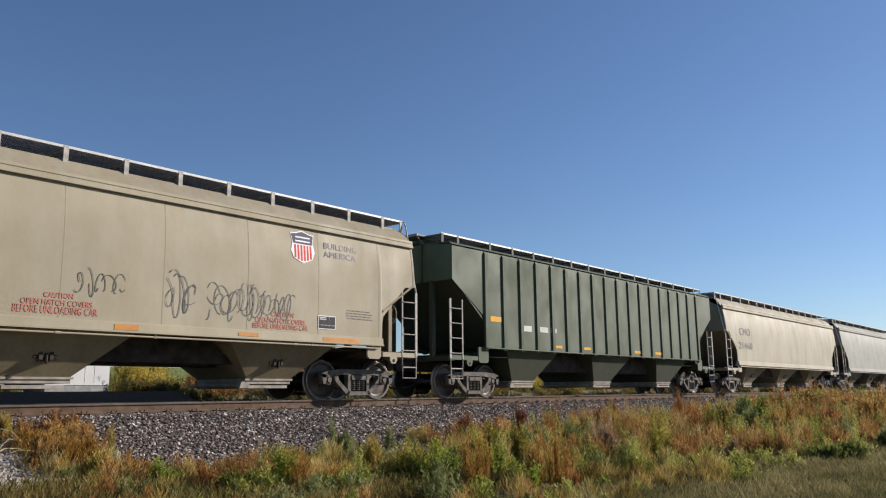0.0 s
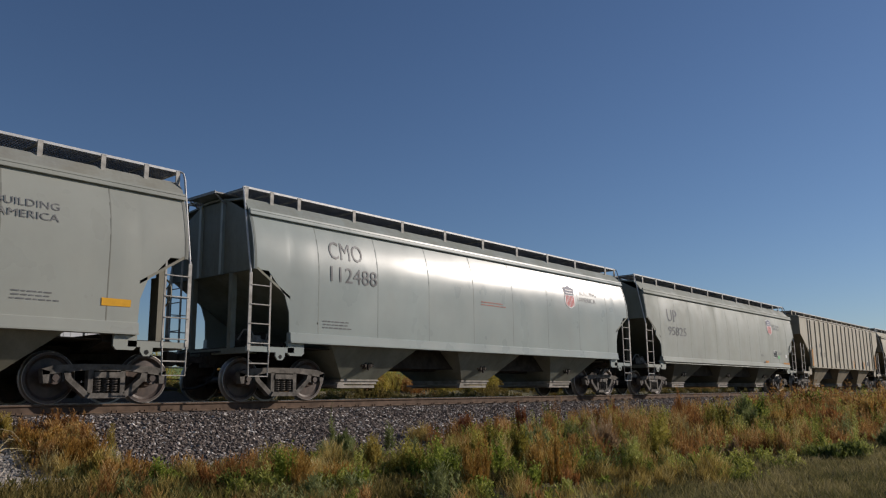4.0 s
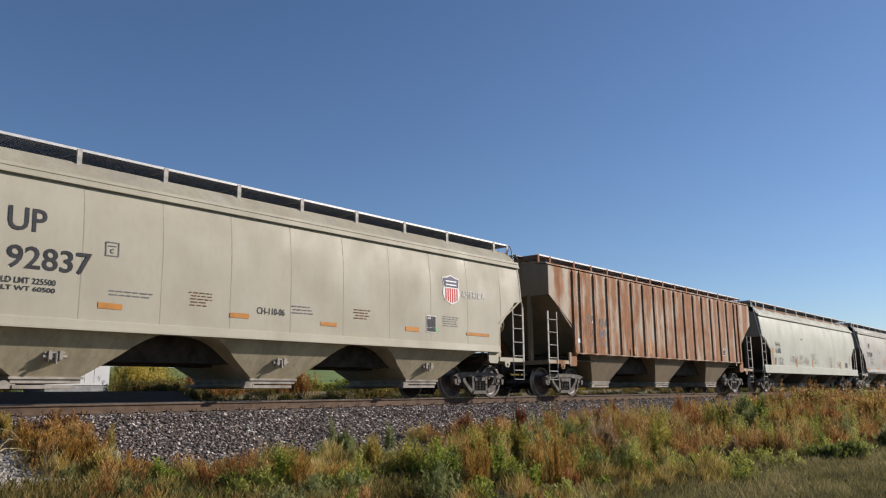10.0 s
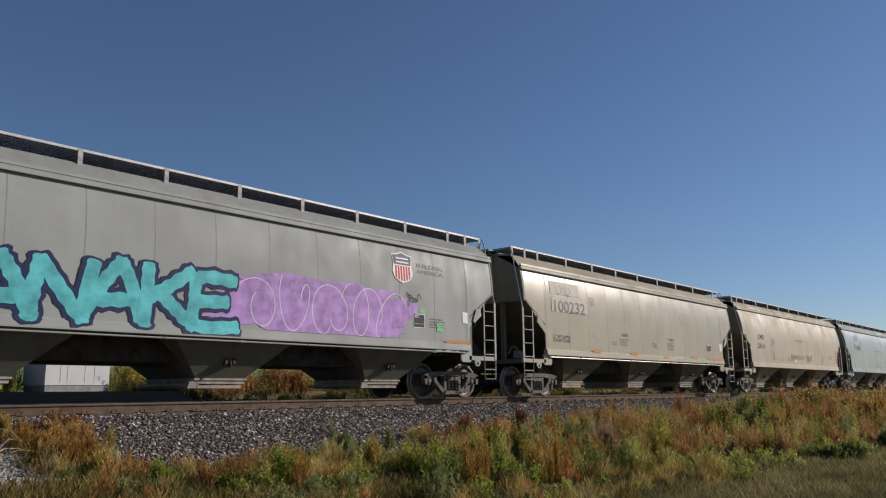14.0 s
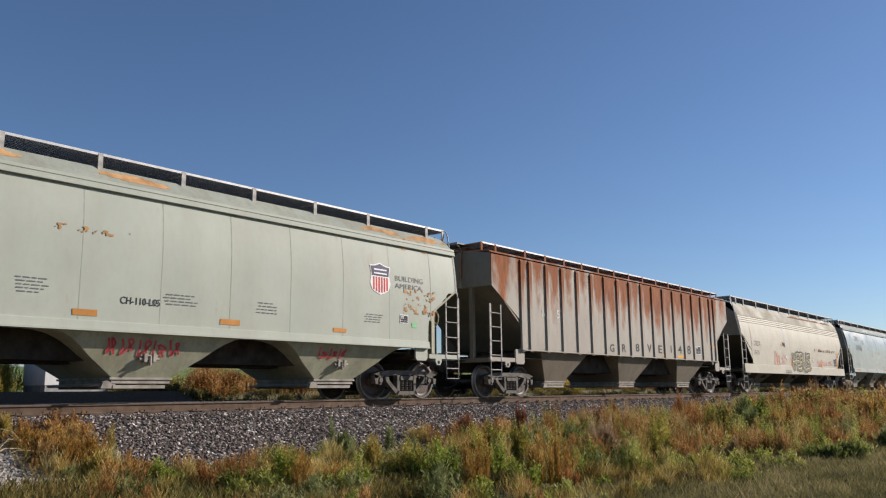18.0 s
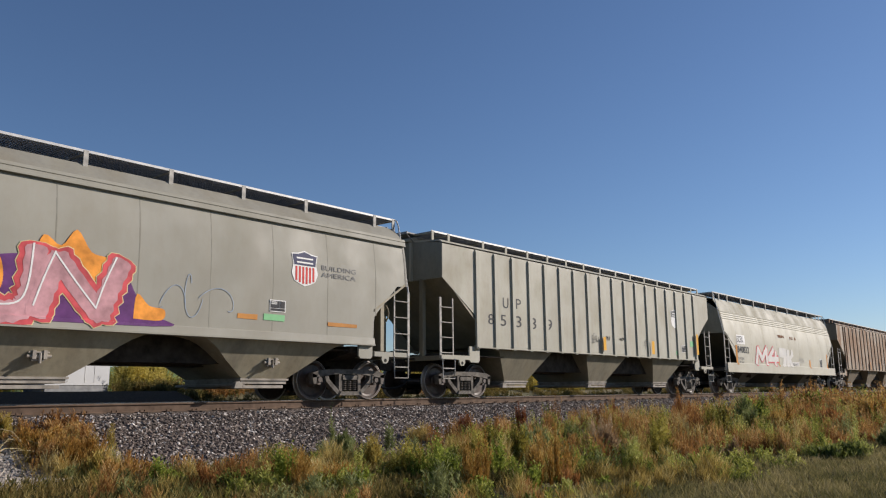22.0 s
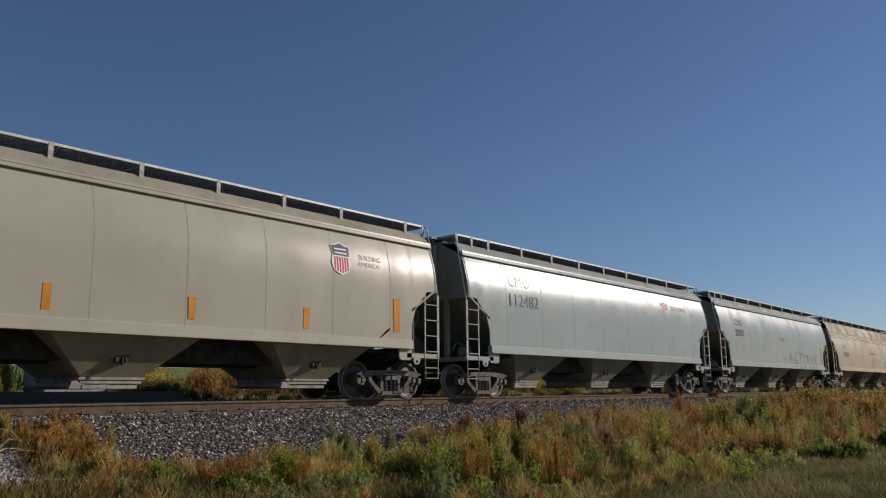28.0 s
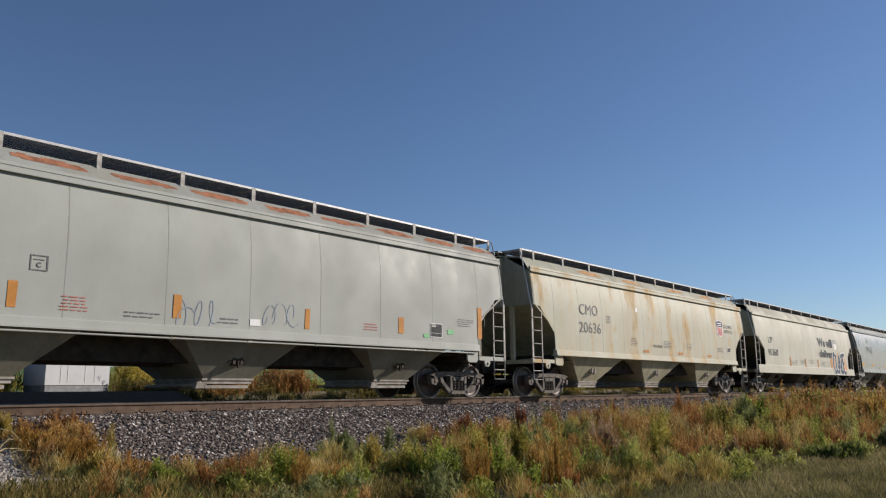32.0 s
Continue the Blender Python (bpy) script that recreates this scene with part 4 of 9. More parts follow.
M_DULLORANGE = plain("dull orange strip", (0.52, 0.22, 0.035), 0.6, 0, 0.2, 4)
M_TEAL = plain("teal spray paint", (0.10, 0.45, 0.48), 0.5, 0, 0.3, 4)
M_PURPLE = plain("purple spray paint", (0.40, 0.24, 0.52), 0.5, 0, 0.3, 4)
M_OLIVE = plain("olive spray paint", (0.22, 0.18, 0.07), 0.5, 0, 0.25, 4)
M_PINKRED = plain("pink-red spray paint", (0.60, 0.10, 0.12), 0.5, 0, 0.2, 4)
M_RUSTY = plain("bare rusted steel", (0.17, 0.085, 0.045), 0.9, 0, 0.4, 5)
M_REDPINK = plain("red spray paint", (0.58, 0.09, 0.10), 0.5, 0, 0.35, 3)
M_FLAME = plain("orange spray paint", (0.78, 0.30, 0.05), 0.5, 0, 0.3, 4)
M_MAUVE = plain("mauve spray paint", (0.50, 0.27, 0.29), 0.5, 0, 0.3, 4)
M_PALEBLUE = plain("pale blue spray paint", (0.30, 0.36, 0.44), 0.5, 0, 0.2, 4)
M_SLATE = plain("slate blue spray paint", (0.17, 0.21, 0.28), 0.5, 0, 0.2, 4)
M_REPAINT = plain("newer cream touch-up paint", (0.47, 0.44, 0.36), 0.6, 0, 0.08, 2)
M_PALEPATCH = plain("pale grey touch-up paint", (0.42, 0.43, 0.43), 0.6, 0, 0.1, 3)
M_FADEDRED = plain("faded red stencil paint", (0.46, 0.17, 0.13), 0.6, 0, 0.2, 5)
M_ROOFRUST = plain("red-brown roof rust", (0.29, 0.13, 0.075), 0.9, 0, 0.4, 5)
M_BLOOM = plain("orange rust bloom", (0.44, 0.25, 0.115), 0.85, 0, 0.35, 4)
M_OFFWHITE = plain("off-white spray paint", (0.60, 0.59, 0.56), 0.6, 0, 0.08, 4)
M_VIOLET = plain("violet spray paint", (0.13, 0.045, 0.16), 0.5, 0, 0.25, 4)
M_SPRAYWHITE = plain("brushed white spray paint", (0.52, 0.52, 0.53), 0.6, 0, 0.18, 7)
M_FADEDORANGE = plain("faded orange spray paint", (0.58, 0.30, 0.12), 0.6, 0, 0.2, 5)
M_CREAMSPRAY = plain("pale yellow spray paint", (0.66, 0.56, 0.30), 0.6, 0, 0.2, 5)
M_NAVY = plain("dark blue-grey spray paint", (0.06, 0.08, 0.11), 0.5, 0, 0.3, 4)


def lay_on_side(entry, bm, out, name, material, label="", parent=None, keep_y=False):
    """Wraps a flat figure, given in x and z, on the camera-side skin of a car."""
    car, _, st, _ = entry
    zs = [v.co.z for v in bm.verts]
    z = min(zs) + 0.16
    while st["bulge"] and z < max(zs) - 0.02:
        bmesh.ops.bisect_plane(bm, geom=bm.verts[:] + bm.edges[:] + bm.faces[:], plane_co=(0, 0, z), plane_no=(0, 0, 1))
        z += 0.16
    top = st["sill"][1] + 0.005
    low = 1.0 if st["bulge"] else 0.0
    flat = min(zs) < top and max(zs) - min(zs) < 0.3
    if not flat and low and min(zs) < top < max(zs):
        # tall figures run on over the ledge down to the sill's lower edge
        for z, cut in ((top, False), (top - 0.006, False), (st["sill"][0] + 0.005, True)):
            bmesh.ops.bisect_plane(bm, geom=bm.verts[:] + bm.edges[:] + bm.faces[:], plane_co=(0, 0, z), plane_no=(0, 0, -1), clear_outer=cut)
    for v in bm.verts:
        more = v.co.y if keep_y else 0.0
        skin = side_y(st, v.co.z) + (swell_height(st, v.co.z) - 0.012 if car.name in SWELLED else 0.0)
        v.co.y = -more - (sill_y(st, v.co.z) + 0.002 + out if low and (flat or v.co.z < top - 0.003) else skin + 0.001 + out)
    for f in bm.faces:
        f.normal_update()
        if f.normal.y > 0:
            f.normal_flip()
    me = bpy.data.meshes.new(name)
    bm.to_mesh(me)
    bm.free()
    return part(name, me, material, parent or car, label)


def figure(polys):
    """A bmesh of flat polygons given as lists of (x, z)."""
    bm = bmesh.new()
    for pts in polys:
        f = bm.faces.new([bm.verts.new((x, 0, z)) for x, z in pts])
    for f in bm.faces:
        f.normal_update()
    bmesh.ops.triangulate(bm, faces=[f for f in bm.faces if len(f.verts) > 4])
    return bm


def rect(x0, x1, z0, z1):
    return [(x0, z0), (x1, z0), (x1, z1), (x0, z1)]


def lettering(entry, text, x0, x1, z0, z1, material, out=0.005, bold=0.012):
    cu = bpy.data.curves.new("lettering", "FONT")
    cu.body, cu.resolution_u = text, 3
    ob = bpy.data.objects.new("lettering", cu)
    if text == "1":
        x0, x1 = (x0 + x1) / 2 - 0.13 * (z1 - z0), (x0 + x1) / 2 + 0.13 * (z1 - z0)
    size = (z1 - z0) / 0.7
    cu.offset = min(0.16, bold / max(size, 0.05) * (1.0 if size > 0.2 else 0.5))
    me = bpy.data.meshes.new_from_object(ob)
    bpy.data.objects.remove(ob)
    bm = bmesh.new()
    bm.from_mesh(me)
    bpy.data.meshes.remove(me)
    bmesh.ops.remove_doubles(bm, verts=bm.verts, dist=0.0005)
    xa, xb = min(v.co.x for v in bm.verts), max(v.co.x for v in bm.verts)
    ya, yb = min(v.co.y for v in bm.verts), max(v.co.y for v in bm.verts)
    for v in bm.verts:
        v.co = ((x0 + (v.co.x - xa) / (xb - xa) * (x1 - x0)), 0, z0 + (v.co.y - ya) / (yb - ya) * (z1 - z0))
    return lay_on_side(entry, bm, out, "lettering", material, material.name + " lettering on the side")


# spray-can letters as strokes in a unit box
STROKES = {
    "T": [[(0.0, 0.90), (0.5, 0.97), (1.0, 0.88)], [(0.54, 0.92), (0.48, 0.5), (0.45, 0.04)]],
    "H": [[(0.14, 0.97), (0.12, 0.5), (0.06, 0.03)], [(0.90, 0.99), (0.86, 0.5), (0.94, 0.03)], [(0.12, 0.46), (0.88, 0.54)]],
    "R": [[(0.10, 0.03), (0.14, 0.5), (0.16, 0.95)], [(0.14, 0.93), (0.70, 0.95), (0.86, 0.72), (0.58, 0.50), (0.16, 0.46)], [(0.45, 0.48), (0.70, 0.25), (0.98, 0.02)]],
    "E": [[(0.95, 0.93), (0.24, 0.94), (0.12, 0.5), (0.16, 0.06), (0.98, 0.07)], [(0.15, 0.5), (0.78, 0.53)]],
    "A": [[(0.02, 0.03), (0.26, 0.58), (0.48, 0.96)], [(0.48, 0.96), (0.72, 0.6), (1.0, 0.03)], [(0.22, 0.30), (0.80, 0.34)]],
    "U": [[(0.10, 0.97), (0.10, 0.40), (0.20, 0.09), (0.50, 0.03), (0.80, 0.09), (0.90, 0.40), (0.92, 0.99)]],
    "S": [[(0.95, 0.94), (0.50, 0.95), (0.12, 0.76), (0.32, 0.55), (0.76, 0.45), (0.90, 0.22), (0.50, 0.04), (0.04, 0.06)]],
    "C": [[(0.92, 0.86), (0.50, 0.97), (0.12, 0.70), (0.10, 0.30), (0.45, 0.03), (0.92, 0.12)]],
    "L": [[(0.20, 0.99), (0.12, 0.45), (0.14, 0.06), (0.95, 0.05)]],
    "Z": [[(0.06, 0.90), (0.94, 0.97), (0.50, 0.5), (0.06, 0.05), (0.98, 0.08)]],
    "N": [[(0.06, 0.02), (0.10, 0.5), (0.16, 0.97)], [(0.16, 0.95), (0.50, 0.5), (0.86, 0.05)], [(0.86, 0.04), (0.90, 0.5), (0.98, 0.99)]],
    "O": [[(0.50, 0.97), (0.14, 0.76), (0.08, 0.36), (0.46, 0.03), (0.86, 0.26), (0.92, 0.66), (0.52, 0.97)]],
    "M": [[(0.04, 0.02), (0.10, 0.5), (0.14, 0.97)], [(0.14, 0.95), (0.34, 0.6), (0.52, 0.30)], [(0.52, 0.30), (0.70, 0.66), (0.88, 0.99)], [(0.88, 0.97), (0.90, 0.5), (0.98, 0.02)]],
    "4": [[(0.52, 0.98), (0.28, 0.62), (0.06, 0.34)], [(0.06, 0.34), (0.5, 0.35), (0.96, 0.38)], [(0.72, 0.80), (0.70, 0.4), (0.68, 0.02)]],
    "7": [[(0.04, 0.92), (0.5, 0.90), (0.94, 0.94)], [(0.94, 0.92), (0.62, 0.5), (0.36, 0.03)]],
    "K": [[(0.14, 0.99), (0.12, 0.5), (0.08, 0.02)], [(0.96, 0.97), (0.50, 0.66), (0.16, 0.46)], [(0.34, 0.56), (0.66, 0.30), (0.98, 0.02)]],
}


def smooth_path(path, n=5):
    """A curve through the points of a stroke."""
    out = []
    for k in range(len(path) - 1):
        p0, p1, p2, p3 = path[max(k - 1, 0)], path[k], path[k + 1], path[min(k + 2, len(path) - 1)]
        for q in range(n):
            u = q / n
            out.append(tuple(0.5 * (2 * b + (c - a) * u + (2 * a - 5 * b + 4 * c - d) * u * u + (3 * b - a - 3 * c + d) * u ** 3) for a, b, c, d in zip(p0, p1, p2, p3)))
    return out + [path[-1]]


def fat_letter(entry, letter, x0, x1, z0, z1, width, material, out, shear=0.0, name="graffiti_letter"):
    """One letter of thick rounded strokes."""
    bm = bmesh.new()
    for n, path in enumerate(STROKES[letter]):
        pts = smooth_path([(x0 + u * (x1 - x0) + shear * (v - 0.5) * (z1 - z0), z0 + v * (z1 - z0)) for u, v in path])
        sides = []
        last = len(pts) - 1
        for k, (x, z) in enumerate(pts):
            (xa, za), (xb, zb) = pts[max(k - 1, 0)], pts[min(k + 1, last)]
            d = math.hypot(xb - xa, zb - za)
            w = width / 2 * (1.0 + 0.12 * math.sin(3.0 * k + n + x0))
            nx, nz = -(zb - za) / d * w, (xb - xa) / d * w
            sides.append(((x + nx, z + nz), (x - nx, z - nz)))
        for k, sg in ((0, -1), (last, 1)):
            # rounded ends
            (xa, za), (xb, zb) = pts[max(k - 1, 0)], pts[min(k + 1, last)]
            d = math.hypot(xb - xa, zb - za)
            x, z = pts[k]
            ex, ez = sg * (xb - xa) / d, sg * (zb - za) / d
            cap = [((x + ex * q * width / 2 + s2 * -ez * r2 * width / 2, z + ez * q * width / 2 + s2 * ex * r2 * width / 2)) for q, r2 in ((0.32, 0.90), (0.48, 0.45)) for s2 in (sg, -sg)]
            rows = [(cap[0], cap[1]), (cap[2], cap[3])]
            sides = [*reversed(rows), *sides] if k == 0 and sg < 0 else [*sides, *rows]
        vs = [(bm.verts.new((a[0], n * 0.0004, a[1])), bm.verts.new((b[0], n * 0.0004, b[1]))) for a, b in sides]
        for (a, b), (c, d) in zip(vs, vs[1:]):
            bm.faces.new((a, b, d, c))
    return lay_on_side(entry, bm, out, name, material, material.name + " letter", keep_y=True)


def fat_word(entry, word, x0, x1, z0, z1, width, layers, seed=1, overlap=0.12):
    """A graffiti word: layers of (material, extra width, height over the skin), the lowest first."""
    r = random.Random(seed)
    step = (x1 - x0) / len(word)
    shapes = [(c, x0 + step * (k - overlap * 0.5), x0 + step * (k + 1 + overlap * 0.5), z0 + r.uniform(-0.05, 0.05) * (z1 - z0), z1 + r.uniform(-0.07, 0.07) * (z1 - z0), r.uniform(-0.12, 0.25)) for k, c in enumerate(word)]
    for mat, extra, out in layers:
        for k, (c, xa, xb, za, zb, sh) in enumerate(shapes):
            fat_letter(entry, c, xa, xb, za, zb, width + extra, mat, out + 0.0016 * (k % 2), sh)


def spray_shape(entry, outline, material, out):
    """A field of spray paint with a curved outline."""
    return lay_on_side(entry, figure([smooth_path(outline + outline[:1], 4)[:-1]]), out, "spray_field", material, material.name + " field of graffiti")


def block_letter(entry, outline, material, out):
    """A letter rolled on with straight edges."""
    return lay_on_side(entry, figure([outline]), out, "graffiti_letter", material, material.name + " block letter")


def patch(entry, x0, x1, z0, z1, material, out=0.005):
    strip = "strip" in material.name
    r = random.Random(int((x0 + z0) * 1000))
    j = [r.uniform(-0.008, 0.008) for _ in range(8)]
    pts = [(x0 + j[0], z0 + j[1]), (x1 + j[2], z0 + j[3]), (x1 + j[4], z1 + j[5]), (x0 + j[6], z1 + j[7])]
    return lay_on_side(entry, figure([pts]), out, "reflective_strip" if strip else "sticker", material, "" if strip else material.name + " patch")


def small_print(entry, x0, x1, z0, z1, material):
    """Fine print too small to read: rows of bars."""
    r = random.Random(int((x0 + z1) * 777))
    n = max(2, round((z1 - z0) / 0.062))
    polys = []
    for k in range(n):
        z = z0 + (z1 - z0) * (k + 0.25) / n
        hgt = (z1 - z0) / n * 0.33
        x = x0 + r.uniform(0, 0.06)
        end = x1 - r.uniform(0, 0.3) * (x1 - x0)
        while x < end:
            w = r.uniform(0.05, 0.16)
            polys.append(rect(x, min(x + w, x1), z, z + hgt))
            x += w + 0.03
    return lay_on_side(entry, figure(polys), 0.005, "fine_print", material, "fine print")


SHIELD = [(-1, 0.90), (-0.55, 0.92), (0, 1.0), (0.55, 0.92), (1, 0.90), (0.87, 0.62), (1, 0.35), (0.8, 0.14), (0.35, 0.05), (0, 0), (-0.35, 0.05), (-0.8, 0.14),
          (-1, 0.35), (-0.87, 0.62)]


def shield_base(entry, x0, x1, z0, z1, k, lo, hi, out, name, material, parent=None):
    xc, w, h = (x0 + x1) / 2, (x1 - x0) / 2 * k, (z1 - z0)
    zc = z0 + h / 2
    bm = figure([[(xc + u * w, zc + (v - 0.5) * h * k) for u, v in SHIELD]])
    for zz, no in ((zc + (lo - 0.5) * h, -1), (zc + (hi - 0.5) * h, 1)):
        bmesh.ops.bisect_plane(bm, geom=bm.verts[:] + bm.edges[:] + bm.faces[:], plane_co=(0, 0, zz), plane_no=(0, 0, no), clear_outer=True)
    return lay_on_side(entry, bm, out, name, material, "", parent)


def shield(entry, x0, x1, z0, z1):
    base = shield_base(entry, x0, x1, z0, z1, 1.0, -0.1, 1.1, 0.005, "shield_emblem", M_WHITE)
    tagged(base, "white shield emblem with blue top and red stripes")
    shield_base(entry, x0, x1, z0, z1, 0.93, 0.58, 1.1, 0.008, "shield_top", M_BLUE, base)
    xc, w, h = (x0 + x1) / 2, (x1 - x0) / 2, z1 - z0
    for row in (0.78, 0.66):
        lay_on_side(entry, figure([rect(xc - w * 0.62, xc + w * 0.62, z0 + h * row - h * 0.022, z0 + h * row + h * 0.022)]), 0.011, "emblem_bar", M_WHITE, "", base)
    for k in range(6):
        u = -0.78 + 1.56 * (k + 0.5) / 6
        low = 0.06 + 0.16 * abs(u) ** 1.5
        lay_on_side(entry, figure([rect(xc + (u - 0.075) * w, xc + (u + 0.075) * w, z0 + h * low, z0 + h * 0.545)]), 0.008, "shield_stripe", M_RED, "", base)


def plain_shield(entry, x0, x1, z0, z1):
    base = shield_base(entry, x0, x1, z0, z1, 1.0, -0.1, 1.1, 0.005, "shield_emblem", M_WHITE)
    tagged(base, "white shield emblem with dark top")
    shield_base(entry, x0, x1, z0, z1, 0.95, 0.58, 1.1, 0.008, "shield_top", M_GREYTXT, base)
    xc, w, h = (x0 + x1) / 2, (x1 - x0) / 2, z1 - z0
    for row in (0.78, 0.66):
        lay_on_side(entry, figure([rect(xc - w * 0.62, xc + w * 0.62, z0 + h * row - h * 0.022, z0 + h * row + h * 0.022)]), 0.011, "emblem_bar", M_WHITE, "", base)


def data_panel(entry, x0, x1, z0, z1):
    base = lay_on_side(entry, figure([rect(x0, x1, z0, z1)]), 0.005, "data_panel", M_WHITE, "black data panel with white border")
    e = 0.018
    xm, zm = x0 + 0.62 * (x1 - x0), z0 + 0.28 * (z1 - z0)
    for a in (rect(x0 + e, xm, zm + e / 2, z1 - e), rect(xm + e / 2, x1 - e, zm + e / 2, z1 - e), rect(x0 + e, x1 - e, z0 + e, zm)):
        lay_on_side(entry, figure([a]), 0.008, "panel_field", M_BLACK, "", base)
    for z in (z1 - 3.2 * e, z1 - 5.2 * e):
        lay_on_side(entry, figure([rect(x0 + 2 * e, x0 + 0.45 * (x1 - x0), z, z + 0.022)]), 0.011, "panel_bar", M_PALE, "", base)


def rate_box(entry, x0, x1, z0, z1):
    e = 0.018
    lay_on_side(entry, figure([rect(x0, x1, z0, z0 + e), rect(x0, x1, z1 - e, z1), rect(x0, x0 + e, z0 + e, z1 - e), rect(x1 - e, x1, z0 + e, z1 - e),
                               rect(x0 + 0.2 * (x1 - x0), x1 - 0.2 * (x1 - x0), z0 + 0.68 * (z1 - z0), z0 + 0.74 * (z1 - z0))]), 0.005, "plate_mark", M_GREYTXT, "thin outlined plate mark")
    lettering(entry, "C", x0 + 0.36 * (x1 - x0), x0 + 0.62 * (x1 - x0), z0 + 0.2 * (z1 - z0), z0 + 0.55 * (z1 - z0), M_GREYTXT)


def round_mark(entry, x0, x1, z0, z1):
    xc, zc, r = (x0 + x1) / 2, (z0 + z1) / 2, (z1 - z0) / 2
    disc = [(xc + r * math.cos(a * math.pi / 10), zc + r * math.sin(a * math.pi / 10)) for a in range(20)]
    base = lay_on_side(entry, figure([disc]), 0.005, "round_mark", M_RED, "white disc with red ring and cross")
    lay_on_side(entry, figure([[(xc + 0.85 * (x - xc), zc + 0.85 * (z - zc)) for x, z in disc]]), 0.008, "disc_field", M_WHITE, "", base)
    k = r * 0.5
    lay_on_side(entry, figure([[(xc - k, zc - k), (xc - k + 0.03, zc - k), (xc + k, zc + k), (xc + k - 0.03, zc + k)],
                               [(xc + k - 0.03, zc - k), (xc + k, zc - k), (xc - k + 0.03, zc + k), (xc - k, zc + k)]]), 0.011, "cross", M_GREYTXT, "", base)


def ribbon(path, width):
    polys = []
    for k in range(len(path) - 1):
        (xa, za), (xb, zb) = path[k], path[k + 1]
        d = math.hypot(xb - xa, zb - za) or 1.0
        nx, nz = -(zb - za) / d * width / 2, (xb - xa) / d * width / 2
        ex, ez = (xb - xa) / d * width * 0.3, (zb - za) / d * width * 0.3
        polys.append([(xa - nx - ex, za - nz - ez), (xb - nx + ex, zb - nz + ez), (xb + nx + ex, zb + nz + ez), (xa + nx - ex, za + nz - ez)])
    return polys


def scribble(entry, x0, x1, z0, z1, material, loops=4):
    """A spray-can tag: looping strokes that cannot be read."""
    r = random.Random(int((x0 * 7 + z1) * 313))
    low = entry[2]["sill"][1] + 0.03
    polys = []
    w, h = x1 - x0, z1 - z0
    for letter in range(loops):
        xc = x0 + w * (letter + 0.5) / loops
        lw = max(w / loops, 0.35 * h)
        turn, ph, way = r.uniform(0.7, 1.6), r.uniform(0, 6.28), r.choice((-1, 1))
        ax, az, mid, slant = r.uniform(0.25, 0.5), r.uniform(0.22, 0.48), r.uniform(0.42, 0.58), r.uniform(-0.1, 0.3)
        kink = r.uniform(0.5, 1.5)
        path = []
        for k in range(31):
            u = k / 30
            q = ph + way * 6.283 * turn * u
            z = az * math.sin(q) * (1 - 0.35 * u) + 0.10 * math.sin(kink * q)
            path.append((xc + lw * (0.7 * (u - 0.5) + ax * math.cos(q) + slant * z), z0 + h * (mid + z)))
        polys += ribbon(path, 0.015)
    polys = [[(min(max(x, x0), x1), min(max(z, max(z0, low)), z1)) for x, z in q] for q in polys]
    bm = bmesh.new()
    for q in polys:
        bm.faces.new([bm.verts.new((x, 0, z)) for x, z in q])
    bmesh.ops.dissolve_degenerate(bm, dist=0.001, edges=bm.edges)
    return lay_on_side(entry, bm, 0.0065, "graffiti_tag", material, material.name + " graffiti tag")


def hopper_tag(entry, x0, x1, z0, z1, material, letters):
    """Sprayed strokes on the sloping side sheet of a discharge hopper."""
    car, _, st, _ = entry
    r = random.Random(int(x0 * 100))
    top, wide = st["sill"][0] + 0.02, (x1 - x0) / letters
    for k in range(letters):
        xa = x0 + wide * k
        path = smooth_path([(xa + wide * r.uniform(0, 0.3), z1 - r.uniform(0, 0.1)), (xa + wide * r.uniform(0.1, 0.4), (z0 + z1) / 2), (xa + wide * r.uniform(0.2, 0.5), z0 + r.uniform(0, 0.05)),
                            (xa + wide * r.uniform(0.7, 1.0), (z0 + z1) / 2 + r.uniform(-0.05, 0.1)), (xa + wide * r.uniform(0.4, 0.6), z1 - r.uniform(0.05, 0.15)), (xa + wide * r.uniform(0.8, 1.1), z0 + r.uniform(0, 0.1))])
        bm = bmesh.new()
        sides = []
        for n, (x, z) in enumerate(path):
            (xb, zb), (xc, zc) = path[max(n - 1, 0)], path[min(n + 1, len(path) - 1)]
            d = math.hypot(xc - xb, zc - zb) or 1.0
            dx, dz = -(zc - zb) / d * 0.019, (xc - xb) / d * 0.019
            sides.append([bm.verts.new((x + w * dx, -(st["w"] - 0.06 - 0.49 * (top - z - w * dz) / (top - 0.46)) - 0.012, z + w * dz)) for w in (-1, 1)])
        for (p, q), (u, v) in zip(sides, sides[1:]):
            bm.faces.new((p, u, v, q))
        me = bpy.data.meshes.new("graffiti_stroke")
        bm.to_mesh(me)
        bm.free()
        part("graffiti_stroke", me, material, car, "red sprayed graffiti stroke")


